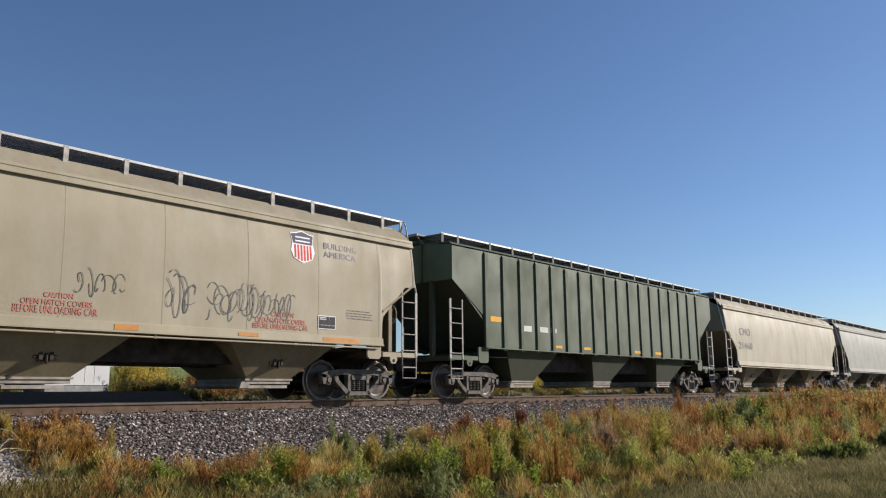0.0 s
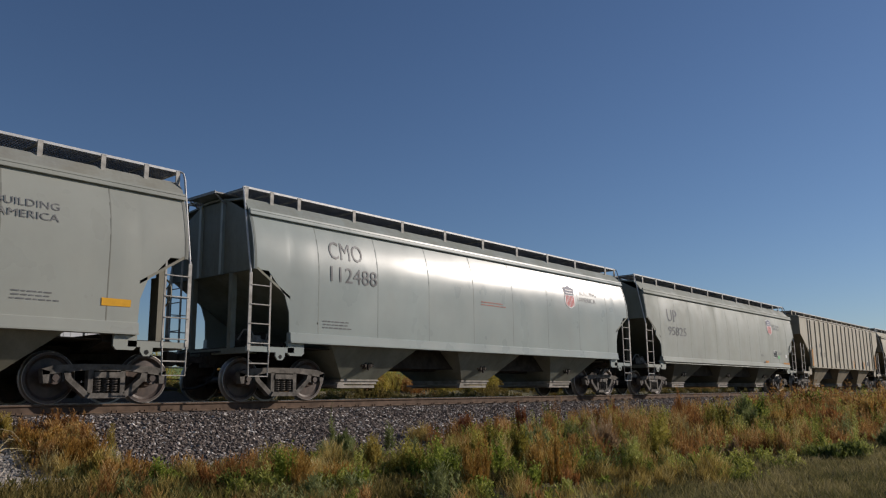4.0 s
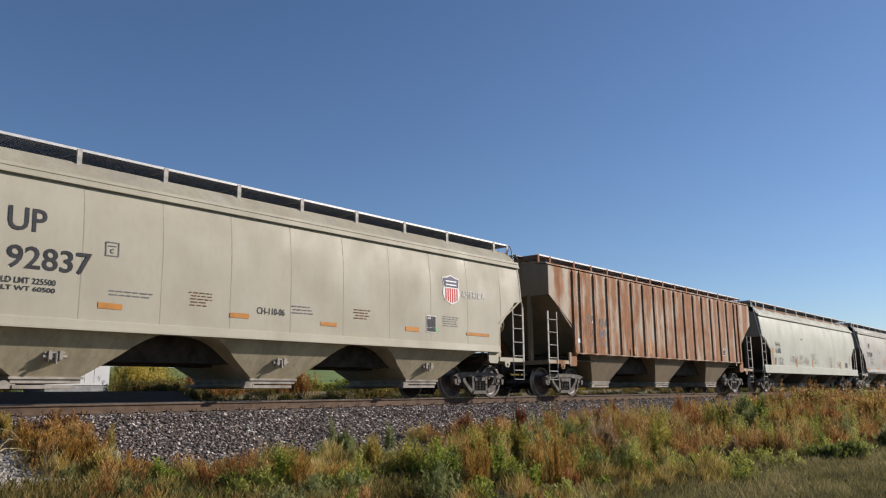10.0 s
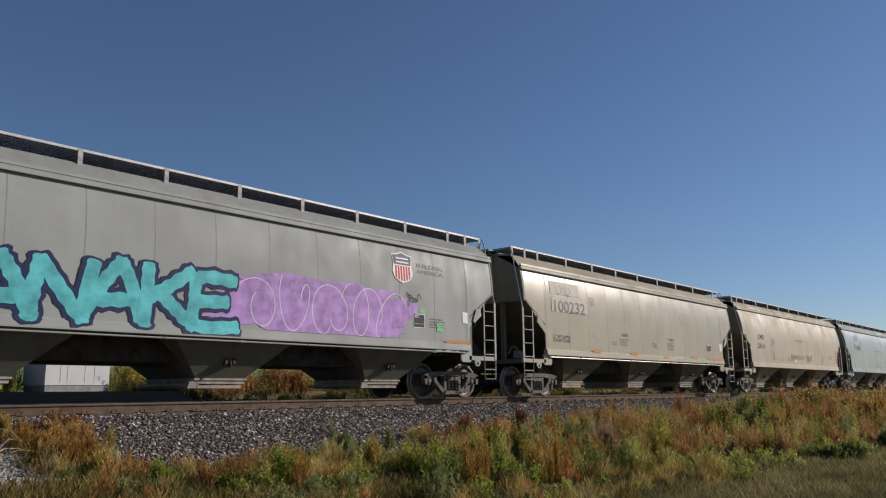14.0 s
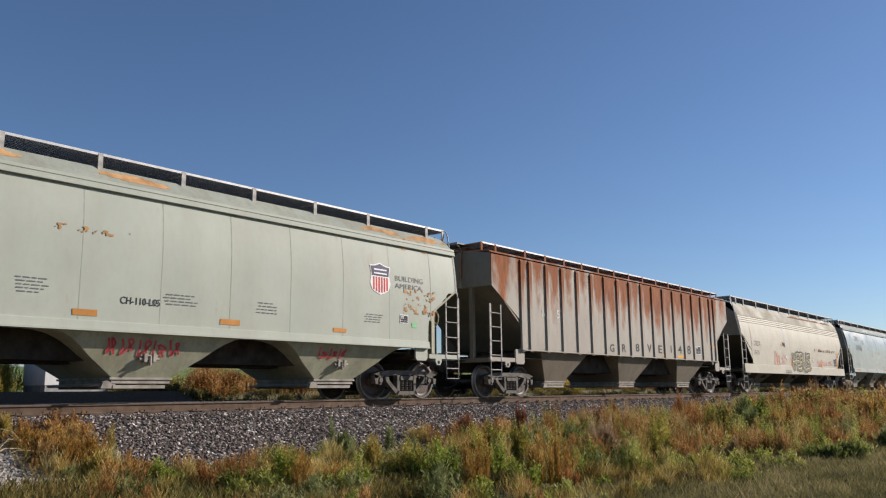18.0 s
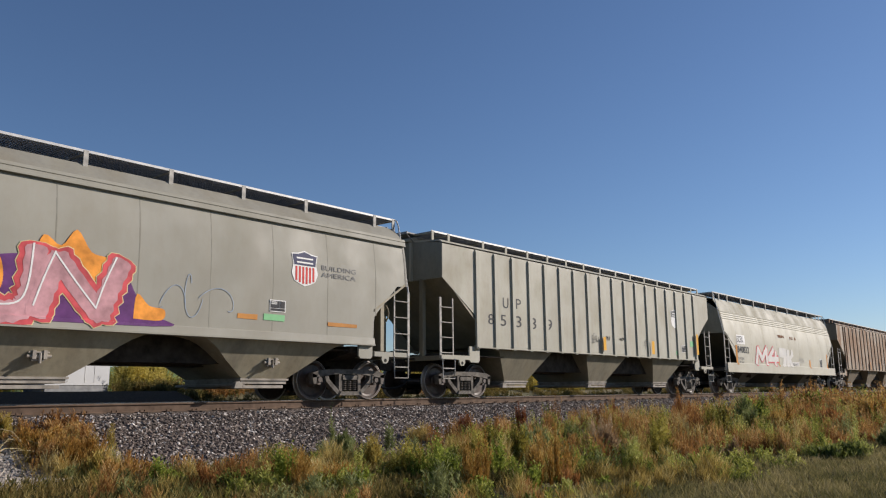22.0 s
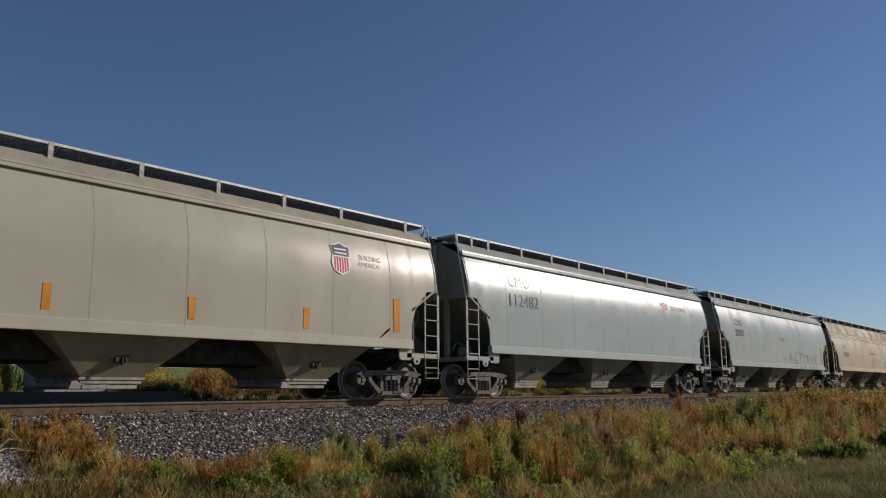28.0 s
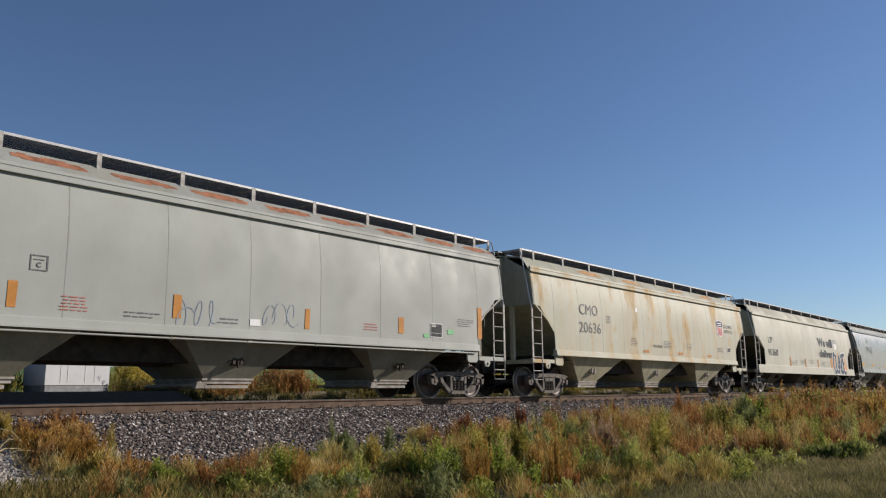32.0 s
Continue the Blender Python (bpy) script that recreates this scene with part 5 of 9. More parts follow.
def tag_stroke(entry, path, x0, x1, z0, z1, material, out, half=0.02):
    """One hand-sprayed stroke of a tag that can be read."""
    pts = [(x0 + u * (x1 - x0), z0 + v * (z1 - z0)) for u, v in path]
    bm = bmesh.new()
    sides = []
    for k, (x, z) in enumerate(pts):
        (xa, za), (xb, zb) = pts[max(k - 1, 0)], pts[min(k + 1, len(pts) - 1)]
        d = math.hypot(xb - xa, zb - za)
        nx, nz = -(zb - za) / d * half, (xb - xa) / d * half
        sides.append((bm.verts.new((x + nx, 0, z + nz)), bm.verts.new((x - nx, 0, z - nz))))
    for (a, b), (c, d) in zip(sides, sides[1:]):
        bm.faces.new((a, b, d, c))
    return lay_on_side(entry, bm, out, "graffiti_stroke", material, material.name + " graffiti stroke")


CLOUDS = []


def spray_cloud(entry, x0, x1, z0, z1, material):
    r = random.Random(int((x0 + z1) * 555))
    xc, zc = (x0 + x1) / 2, (z0 + z1) / 2
    pts = []
    n = 44
    for k in range(n):
        a = 2 * math.pi * k / n
        q = 1.0 + (r.uniform(-0.22, 0.12) if k % 2 else r.uniform(-0.05, 0.2))
        c, s = math.cos(a), math.sin(a)
        pts.append((xc + (x1 - x0) / 2 * q * math.copysign(abs(c) ** 0.6, c), max(1.45, zc + (z1 - z0) / 2 * q * math.copysign(abs(s) ** 0.6, s))))
    CLOUDS.append(1)
    fan = [[(xc, zc), pts[k - 1], pts[k]] for k in range(n)]
    bm = figure(fan)
    bmesh.ops.remove_doubles(bm, verts=bm.verts, dist=0.0005)
    return lay_on_side(entry, bm, 0.004 + 0.0016 * (len(CLOUDS) % 4), "spray_field", material, material.name + " field of graffiti")


def ragged(entry, x0, x1, z0, z1, material, keep, step, name, label, seed, fx=5.5, fz=3.0):
    nx, nz = max(2, int((x1 - x0) / step)), max(2, int((z1 - z0) / step))
    polys = []
    for i in range(nx):
        for k in range(nz):
            x, z = x0 + (x1 - x0) * i / nx, z0 + (z1 - z0) * k / nz
            if noise.noise((x * fx, z * fz, seed)) + 0.6 * noise.noise((x * 3.1 * fx, z * 2.7 * fz, seed)) < keep:
                polys.append(rect(x, x + (x1 - x0) / nx, z, z + (z1 - z0) / nz))
    if polys:
        bm = figure(polys)
        bmesh.ops.remove_doubles(bm, verts=bm.verts, dist=0.001)
        for v in bm.verts:
            v.co.x += 0.4 * step * noise.noise((v.co.x * 31, v.co.z * 31, 1))
            v.co.z += 0.4 * step * noise.noise((v.co.x * 37, v.co.z * 37, 5))
        tagged(lay_on_side(entry, bm, 0.0055, name, material, label), kind="stuff")


def torn_panel(entry, x0, x1, z0, z1):
    """Pale sheet whose print has gone, with round spots of torn-off film."""
    r = random.Random(5)
    edge = []
    for (xa, za), (xb, zb) in zip(rect(x0, x1, z0, z1), rect(x0, x1, z0, z1)[1:] + [(x0, z0)]):
        edge += [(xa + (xb - xa) * k / 14 + r.uniform(-0.012, 0.012), za + (zb - za) * k / 14 + r.uniform(-0.012, 0.012)) for k in range(14)]
    base = lay_on_side(entry, figure([edge]), 0.005, "torn_sheet", M_CREAM, "faded cream vinyl sheet with torn spots")
    w, h = x1 - x0, z1 - z0
    spots = [(0.08, 0.75, 0.05), (0.16, 0.88, 0.03), (0.20, 0.72, 0.04), (0.08, 0.42, 0.05), (0.30, 0.72, 0.06), (0.37, 0.64, 0.11), (0.33, 0.52, 0.11), (0.27, 0.38, 0.10), (0.20, 0.26, 0.07), (0.55, 0.86, 0.06),
             (0.56, 0.55, 0.05), (0.57, 0.38, 0.12), (0.66, 0.22, 0.12), (0.64, 0.30, 0.10), (0.56, 0.14, 0.09), (0.43, 0.33, 0.05), (0.50, 0.70, 0.04), (0.66, 0.66, 0.04), (0.92, 0.36, 0.06), (0.90, 0.74, 0.03), (0.70, 0.52, 0.03), (0.48, 0.48, 0.03)]
    for u, v, q in spots:
        xc, zc = x0 + u * w, z0 + v * h
        ring = [(xc + q * r.uniform(0.8, 1.15) * math.cos(a * math.pi / 6), zc + q * r.uniform(0.9, 1.3) * math.sin(a * math.pi / 6)) for a in range(12)]
        lay_on_side(entry, figure([ring]), 0.008, "torn_spot", M_BROWNSPOT, "", base)


def chipped(entry, x0, x1, z0, z1, material):
    ragged(entry, x0, x1, z0, z1, material, -0.02, 0.018, "chipped_paint", "chipped paint showing bare rusted steel", 7.7)


def roof_rust(entry, x0, x1, material, lo=0.15, hi=0.95, seed=1.0):
    """A long rust patch on the sloping edge of the roof."""
    car, _, st, _ = entry
    e = side_y(st, st["ze"])
    t1 = st["tops"][0]
    ya, za, yb, zb = (e + 1.12) / 2 + 0.02, (st["ze"] + t1) / 2 + 0.03, 1.12, t1
    g = Geo()
    nx, nv = max(4, int((x1 - x0) / 0.05)), 8
    for i in range(nx):
        for k in range(nv):
            u, v = (i + 0.5) / nx, (k + 0.5) / nv
            far = 1.1 * (2 * u - 1) ** 2 + ((v - (lo + hi) / 2) / ((hi - lo) / 2)) ** 2
            if far + 0.9 * noise.noise((x0 + u * (x1 - x0) * 2.2, v * 3, seed)) < 0.95:
                q = []
                for a, b in ((i, k), (i + 1, k), (i + 1, k + 1), (i, k + 1)):
                    w = b / nv
                    q.append((x0 + (x1 - x0) * a / nx, -(ya + (yb - ya) * w) - 0.003, za + (zb - za) * w + 0.003))
                g.add(q, [(0, 1, 2, 3)])
    if g.v:
        tagged(part("roof_rust", g.mesh("roof_rust"), material, car, "rust patch on the roof's edge"), kind="stuff")


def stain(entry, x0, x1, z0, z1, material):
    ragged(entry, x0, x1, z0, z1, material, -0.22, 0.02, "rust_patch", "orange rust patch", 2.2, 7.0, 9.0)


M_CREAM = plain("cream vinyl sheet", (0.62, 0.53, 0.41), 0.5, 0, 0.2, 2.2)
M_BROWNSPOT = plain("bare brown spot", (0.07, 0.04, 0.03), 0.8, 0, 0.3, 5)

lettering(CARS[1], "CMO", -7.18, -5.81, 2.63, 2.97, M_GREYTXT, bold=0.0)
lettering(CARS[1], "21460", -7.38, -5.66, 2.0, 2.31, M_GREYTXT, bold=0.0)
patch(CARS[2], -5.58, -4.99, 1.91, 2.08, M_PALE)
patch(CARS[2], -4.75, -4.1, 1.92, 2.09, M_PALE)
patch(CARS[2], -3.94, -3.62, 1.93, 2.07, M_PALE)
patch(CARS[2], -7.03, -6.52, 2.11, 2.25, M_YELLOW)
patch(CARS[2], -3.88, -3.32, 1.47, 1.55, M_YELLOW)
patch(CARS[2], -2.13, -1.55, 1.48, 1.56, M_YELLOW)
patch(CARS[2], 1.52, 2.18, 1.47, 1.56, M_YELLOW)
patch(CARS[2], 3.19, 3.82, 1.48, 1.57, M_YELLOW)
lettering(CARS[3], "CMO", -7.25, -6.07, 2.51, 2.89, M_GREYTXT, bold=0.0)
lettering(CARS[3], "21492", -7.3, -5.79, 1.94, 2.3, M_BLACK, bold=0.0)
small_print(CARS[3], -7.01, -5.81, 1.81, 1.93, M_GREYTXT)
shield(CARS[3], 4.83, 5.49, 2.96, 3.7)
lettering(CARS[3], "BUILDING", 5.78, 6.79, 3.38, 3.52, M_GREYTXT, bold=0.0)
lettering(CARS[3], "AMERICA", 5.76, 6.73, 3.18, 3.32, M_GREYTXT, bold=0.0)
lettering(CARS[3], "CAUTION", -0.26, 0.23, 1.76, 1.85, M_FADEDRED, bold=0.004)
lettering(CARS[3], "OPEN HATCH COVERS", -0.62, 0.56, 1.63, 1.73, M_FADEDRED, bold=0.004)
lettering(CARS[3], "BEFORE UNLOADING CAR", -0.73, 0.66, 1.49, 1.62, M_FADEDRED, bold=0.004)
lettering(CARS[3], "CAUTION", 4.33, 4.92, 1.74, 1.85, M_FADEDRED, bold=0.004)
lettering(CARS[3], "OPEN HATCH COVERS", 3.94, 5.24, 1.6, 1.71, M_FADEDRED, bold=0.004)
lettering(CARS[3], "BEFORE UNLOADING CAR", 3.88, 5.32, 1.48, 1.59, M_FADEDRED, bold=0.004)
data_panel(CARS[3], 5.6, 6.11, 1.55, 1.85)
patch(CARS[3], 0.95, 1.4, 1.28, 1.38, M_ORANGE)
patch(CARS[3], 3.52, 3.99, 1.29, 1.37, M_ORANGE)
patch(CARS[3], 5.72, 6.81, 1.26, 1.37, M_ORANGE)
small_print(CARS[3], 6.41, 7.28, 1.81, 2.05, M_GREYTXT)
scribble(CARS[3], 0.22, 1.12, 1.8, 2.33, M_GREYTXT, 5)
scribble(CARS[3], 1.93, 2.55, 1.53, 2.48, M_GREYTXT, 5)
scribble(CARS[3], 2.8, 3.51, 1.53, 2.39, M_GREYTXT, 5)
scribble(CARS[3], 3.5, 4.19, 1.57, 2.37, M_GREYTXT, 5)
scribble(CARS[3], 4.19, 4.96, 1.61, 2.32, M_GREYTXT, 5)
lettering(CARS[4], "CT", -6.18, -5.81, 2.45, 2.67, M_GREYTXT, bold=0.0)
lettering(CARS[4], "RN", -5.44, -5.09, 2.51, 2.74, M_GREYTXT, bold=0.0)
lettering(CARS[4], "10", -6.16, -5.85, 1.99, 2.23, M_GREYTXT, bold=0.0)
lettering(CARS[4], "05", -5.38, -4.99, 1.99, 2.23, M_GREYTXT, bold=0.0)
lettering(CARS[4], "37", -4.62, -4.3, 1.98, 2.23, M_GREYTXT, bold=0.0)
data_panel(CARS[4], 5.15, 5.7, 1.65, 1.96)
patch(CARS[4], 1.43, 1.62, 1.44, 1.91, M_ORANGE, 0.100)
patch(CARS[4], 4.03, 4.21, 1.43, 1.91, M_ORANGE, 0.100)
patch(CARS[4], 7.21, 7.39, 1.44, 2.35, M_ORANGE, 0.100)
patch(CARS[4], -7.28, -7.07, 1.41, 2.35, M_ORANGE, 0.100)
scribble(CARS[4], -2.38, -1.18, 1.66, 2.34, M_GREYTXT, 9)
shield(CARS[5], 4.53, 5.23, 2.81, 3.62)
lettering(CARS[5], "BUILDING", 5.38, 6.39, 3.26, 3.37, M_GREYTXT, bold=0.0)
lettering(CARS[5], "AMERICA", 5.39, 6.36, 3.11, 3.21, M_GREYTXT, bold=0.0)
data_panel(CARS[5], 5.19, 5.69, 1.71, 2.06)
patch(CARS[5], 3.83, 4.3, 1.43, 1.53, M_ORANGE)
patch(CARS[5], 6.47, 7.42, 1.4, 1.48, M_ORANGE)
patch(CARS[5], 5.78, 6.08, 1.67, 1.82, M_GREEN)
patch(CARS[5], 6.96, 7.19, 1.74, 1.9, M_WHITE)
small_print(CARS[5], 5.77, 6.44, 1.88, 2.01, M_GREYTXT)
small_print(CARS[5], 3.32, 3.76, 1.74, 1.84, M_GREYTXT)
lettering(CARS[5], "UP", -6.8, -5.91, 2.81, 3.28, M_GREYTXT, bold=0.0)
lettering(CARS[5], "95825", -6.78, -5.12, 2.28, 2.61, M_GREYTXT, bold=0.0)
lettering(CARS[6], "CMO", -6.01, -4.98, 3.17, 3.58, M_GREYTXT, bold=0.0)
lettering(CARS[6], "112488", -6.0, -4.54, 2.64, 3.0, M_GREYTXT, bold=0.0)
shield(CARS[6], 3.87, 4.52, 2.77, 3.54)
lettering(CARS[6], "BUILDING", 4.87, 5.95, 3.27, 3.42, M_GREYTXT, bold=0.0)
lettering(CARS[6], "AMERICA", 4.77, 5.84, 3.05, 3.20, M_GREYTXT, bold=0.0)
small_print(CARS[6], -0.53, 0.7, 2.51, 2.66, M_FADEDRED)
small_print(CARS[6], -6.25, -5.31, 1.56, 1.77, M_GREYTXT)
# grey in place of black: the wash of reflected sky is in this colour
lettering(CARS[7], "UP", -5.53, -4.91, 3.2, 3.57, M_GREYTXT, bold=0.0)
lettering(CARS[7], "99266", -5.82, -4.1, 2.52, 2.97, M_GREYTXT, bold=0.007)
lettering(CARS[7], "LD LMT 225200", -6.14, -5.34, 1.81, 1.89, M_GREYTXT, bold=0.003)
lettering(CARS[7], "LT WT 60800", -6.13, -5.33, 1.67, 1.77, M_GREYTXT, bold=0.003)
rate_box(CARS[7], -3.67, -3.37, 2.96, 3.19)
shield(CARS[7], 3.76, 4.42, 2.8, 3.56)
lettering(CARS[7], "BUILDING", 4.62, 5.63, 3.24, 3.37, M_GREYTXT, bold=0.0)
lettering(CARS[7], "AMERICA", 4.63, 5.63, 3.04, 3.17, M_GREYTXT, bold=0.0)
patch(CARS[7], -7.08, -6.59, 1.65, 1.84, M_YELLOW)
patch(CARS[7], -4.44, -3.96, 1.65, 1.73, M_YELLOW)
patch(CARS[7], -1.5, -0.99, 1.65, 1.73, M_YELLOW)
patch(CARS[7], 0.84, 1.36, 1.63, 1.71, M_YELLOW)
patch(CARS[7], 3.85, 4.38, 1.67, 1.75, M_YELLOW)
patch(CARS[7], 6.44, 6.97, 1.7, 1.83, M_YELLOW)
patch(CARS[7], -5.92, -5.79, 1.42, 1.51, M_RED)
for path in ([(0.22, 0.85), (0.32, 0.95), (0.36, 0.75), (0.24, 0.55), (0.36, 0.4), (0.34, 0.15), (0.15, 0.12), (0.0, 0.1)],
             [(0.45, 0.7), (0.40, 0.4), (0.46, 0.15), (0.54, 0.35), (0.53, 0.65), (0.45, 0.7)],
             [(0.58, 0.1), (0.60, 0.7), (0.66, 0.35), (0.72, 0.75), (0.74, 0.2), (0.82, 0.02), (0.93, -0.02), (1.0, 0.15)]):
    tag_stroke(CARS[7], smooth_path(path), -3.75, -2.59, 1.47, 1.77, M_MAROON, 0.006, 0.026)
small_print(CARS[7], -2.62, -2.15, 1.68, 1.81, M_GREYTXT)
small_print(CARS[7], 4.9, 5.73, 1.68, 1.87, M_GREYTXT)
patch(CARS[7], -0.09, 0.19, 1.81, 1.96, M_WHITE)
lettering(CARS[8], "NAHX", -6.94, -5.97, 2.38, 2.56, M_PALE, bold=0.0)
lettering(CARS[8], "62313", -6.92, -6.04, 2.11, 2.30, M_PALE, bold=0.0)
torn_panel(CARS[8], -1.2, 1.2, 2.15, 3.2)
patch(CARS[8], -7.77, -7.56, 1.25, 1.4, M_YELLOW)
patch(CARS[8], -6.74, -6.31, 1.29, 1.39, M_YELLOW)
patch(CARS[8], 1.22, 1.79, 1.28, 1.37, M_YELLOW)
patch(CARS[8], 3.25, 3.69, 1.28, 1.37, M_YELLOW)
patch(CARS[8], 5.68, 6.65, 1.26, 1.37, M_YELLOW)
scribble(CARS[8], 1.82, 2.69, 1.43, 1.89, M_BLACK, 8)
scribble(CARS[8], 3.2, 4.15, 1.43, 1.85, M_BLACK, 8)
spray_shape(CARS[8], [(-6.15, 1.75), (-5.3, 2.25), (-5.1, 1.75), (-5.35, 1.30), (-5.7, 1.45)], M_PINK, 0.0045)
spray_shape(CARS[8], [(-5.75, 1.70), (-5.45, 1.95), (-5.35, 1.55), (-5.5, 1.45)], M_FLAME, 0.006)
spray_shape(CARS[8], [(-1.0, 1.45), (-0.75, 2.15), (-0.3, 1.90), (0.12, 1.72), (-0.35, 1.52)], M_PINK, 0.0045)
spray_shape(CARS[8], [(-0.95, 1.50), (-0.85, 1.95), (-0.55, 1.80), (-0.62, 1.50)], M_FLAME, 0.006)
fat_word(CARS[8], "THREAT", -5.30, -0.80, 1.40, 2.22, 0.26, [(M_PALE, 0.21, 0.0075), (M_BLACK, 0.16, 0.0105), (M_SPRAYWHITE, 0.0, 0.0135)], 2)
scribble(CARS[8], -5.72, -5.42, 1.50, 1.78, M_BLACK, 3)
scribble(CARS[8], -0.80, -0.42, 1.52, 1.90, M_BLACK, 4)
lettering(CARS[9], "UP", -6.34, -5.74, 2.86, 3.2, M_BLACK, bold=0.007)
lettering(CARS[9], "93500", -6.76, -5.3, 2.27, 2.6, M_BLACK, bold=0.007)
lettering(CARS[9], "CAPACITY 5188 CUFT", -6.0, -4.77, 2.09, 2.18, M_GREYTXT, bold=0.003)
lettering(CARS[9], "LD LMT 223700", -6.04, -5.1, 1.87, 1.97, M_GREYTXT, bold=0.003)
lettering(CARS[9], "LT WT 62300", -6.06, -5.12, 1.72, 1.82, M_GREYTXT, bold=0.003)
shield(CARS[9], 4.34, 5.11, 2.83, 3.6)
patch(CARS[9], -7.25, -6.53, 1.39, 1.5, M_ORANGE)
patch(CARS[9], -4.16, -3.71, 1.47, 1.57, M_ORANGE)
patch(CARS[9], -1.53, -1.08, 1.44, 1.54, M_ORANGE)
patch(CARS[9], 1.12, 1.52, 1.42, 1.52, M_ORANGE)
patch(CARS[9], 3.74, 4.19, 1.41, 1.54, M_ORANGE)
lettering(CARS[9], "WARNING", -2.16, -1.6, 2.06, 2.16, M_RED, bold=0.0)
lettering(CARS[9], "WARNING", 1.58, 2.25, 2.03, 2.12, M_RED, bold=0.0)
small_print(CARS[9], -2.37, -1.52, 1.72, 1.98, M_FADEDRED)
small_print(CARS[9], 1.48, 2.37, 1.72, 1.96, M_FADEDRED)
small_print(CARS[9], -4.73, -4.11, 1.71, 1.82, M_GREYTXT)
small_print(CARS[9], -3.69, -3.24, 1.74, 1.85, M_GREYTXT)
small_print(CARS[9], -6.76, -6.25, 3.47, 3.67, M_GREYTXT)
rate_box(CARS[9], -3.36, -3.1, 2.55, 2.8)
data_panel(CARS[9], 5.07, 5.5, 1.75, 2.18)
lettering(CARS[9], "BUILDING", 5.71, 6.52, 3.33, 3.44, M_GREYTXT, bold=0.0)
lettering(CARS[9], "AMERICA", 5.68, 6.48, 3.16, 3.27, M_GREYTXT, bold=0.0)
lettering(CARS[10], "NAHX", -6.84, -6.06, 2.3, 2.52, M_BLACK, bold=0.0)
lettering(CARS[10], "61690", -6.85, -6.06, 1.95, 2.23, M_BLACK, bold=0.007)
patch(CARS[10], -7.38, -7.18, 1.34, 2.2, M_ORANGE)
patch(CARS[10], -3.73, -3.52, 1.33, 1.76, M_ORANGE)
patch(CARS[10], -0.88, -0.75, 1.33, 1.75, M_ORANGE)
patch(CARS[10], 2.8, 2.94, 1.35, 1.77, M_ORANGE)
patch(CARS[10], 4.78, 4.94, 1.35, 1.77, M_ORANGE)
patch(CARS[10], 6.97, 7.13, 1.63, 2.19, M_ORANGE)
scribble(CARS[10], -4.67, -3.95, 1.49, 1.93, M_GREYTXT, 5)
scribble(CARS[10], -3.94, -3.09, 1.36, 1.93, M_GREYTXT, 5)
scribble(CARS[10], -3.09, -2.17, 1.46, 2.0, M_GREYTXT, 5)
scribble(CARS[10], -2.16, -1.42, 1.33, 1.88, M_GREYTXT, 5)
scribble(CARS[10], -0.99, -0.07, 1.74, 2.16, M_GREYTXT, 5)
scribble(CARS[10], 1.89, 3.65, 1.33, 2.02, M_GREYTXT, 5)
scribble(CARS[10], 4.16, 4.83, 1.29, 1.85, M_GREYTXT, 5)
scribble(CARS[10], -7.13, -6.78, 1.3, 1.79, M_GREYTXT, 7)
scribble(CARS[10], -6.57, -5.73, 1.28, 1.78, M_GREYTXT, 7)
scribble(CARS[10], -6.13, -5.54, 1.05, 1.3, M_GREYTXT, 7)
rate_box(CARS[10], -0.66, 0.22, 1.55, 1.78)
patch(CARS[10], -2.61, -2.3, 2.81, 2.86, M_RUSTY)
patch(CARS[10], 5.96, 6.47, 1.44, 1.72, M_BLACK)
lettering(CARS[11], "C", -6.36, -6.15, 2.35, 2.64, M_GREYTXT, bold=0.007)
lettering(CARS[11], "T", -6.15, -5.99, 2.35, 2.65, M_GREYTXT, bold=0.007)
lettering(CARS[11], "RN", -5.59, -5.14, 2.3, 2.58, M_GREYTXT, bold=0.007)
lettering(CARS[11], "10", -6.33, -6.03, 1.98, 2.21, M_GREYTXT, bold=0.0)
lettering(CARS[11], "09", -5.61, -5.17, 1.92, 2.2, M_GREYTXT, bold=0.007)
small_print(CARS[11], -5.59, -5.15, 1.62, 1.86, M_GREYTXT)
small_print(CARS[11], -6.39, -6.0, 1.59, 1.87, M_GREYTXT)
data_panel(CARS[11], 5.01, 5.44, 1.62, 1.93)
patch(CARS[11], -7.04, -6.81, 1.7, 1.84, M_WHITE)
patch(CARS[11], -3.36, -3.25, 1.43, 1.69, M_ORANGE, 0.100)
patch(CARS[11], -2.11, -1.99, 1.49, 1.96, M_ORANGE, 0.100)
lettering(CARS[12], "UP", -5.75, -5.14, 2.81, 3.21, M_BLACK, bold=0.007)
lettering(CARS[12], "92837", -5.73, -4.35, 2.19, 2.57, M_BLACK, bold=0.007)
lettering(CARS[12], "LD LMT 225500", -5.78, -4.93, 1.95, 2.05, M_BLACK, bold=0.004)
lettering(CARS[12], "LT WT 60500", -5.77, -4.93, 1.83, 1.91, M_BLACK, bold=0.004)
lettering(CARS[12], "CH-110-06", -0.87, -0.16, 1.77, 1.91, M_BLACK, bold=0.004)
shield(CARS[12], 4.98, 5.68, 2.44, 3.23)
lettering(CARS[12], "AMERICA", 5.75, 6.77, 2.66, 2.86, M_PALE, bold=0.0)
patch(CARS[12], -4.19, -3.75, 1.64, 1.74, M_ORANGE)
patch(CARS[12], -1.51, -1.06, 1.65, 1.75, M_ORANGE)
patch(CARS[12], 0.84, 1.3, 1.63, 1.71, M_ORANGE)
patch(CARS[12], 3.56, 4.05, 1.65, 1.76, M_ORANGE)
patch(CARS[12], 5.95, 6.95, 1.66, 1.74, M_ORANGE)
rate_box(CARS[12], -4.12, -3.87, 2.57, 2.83)
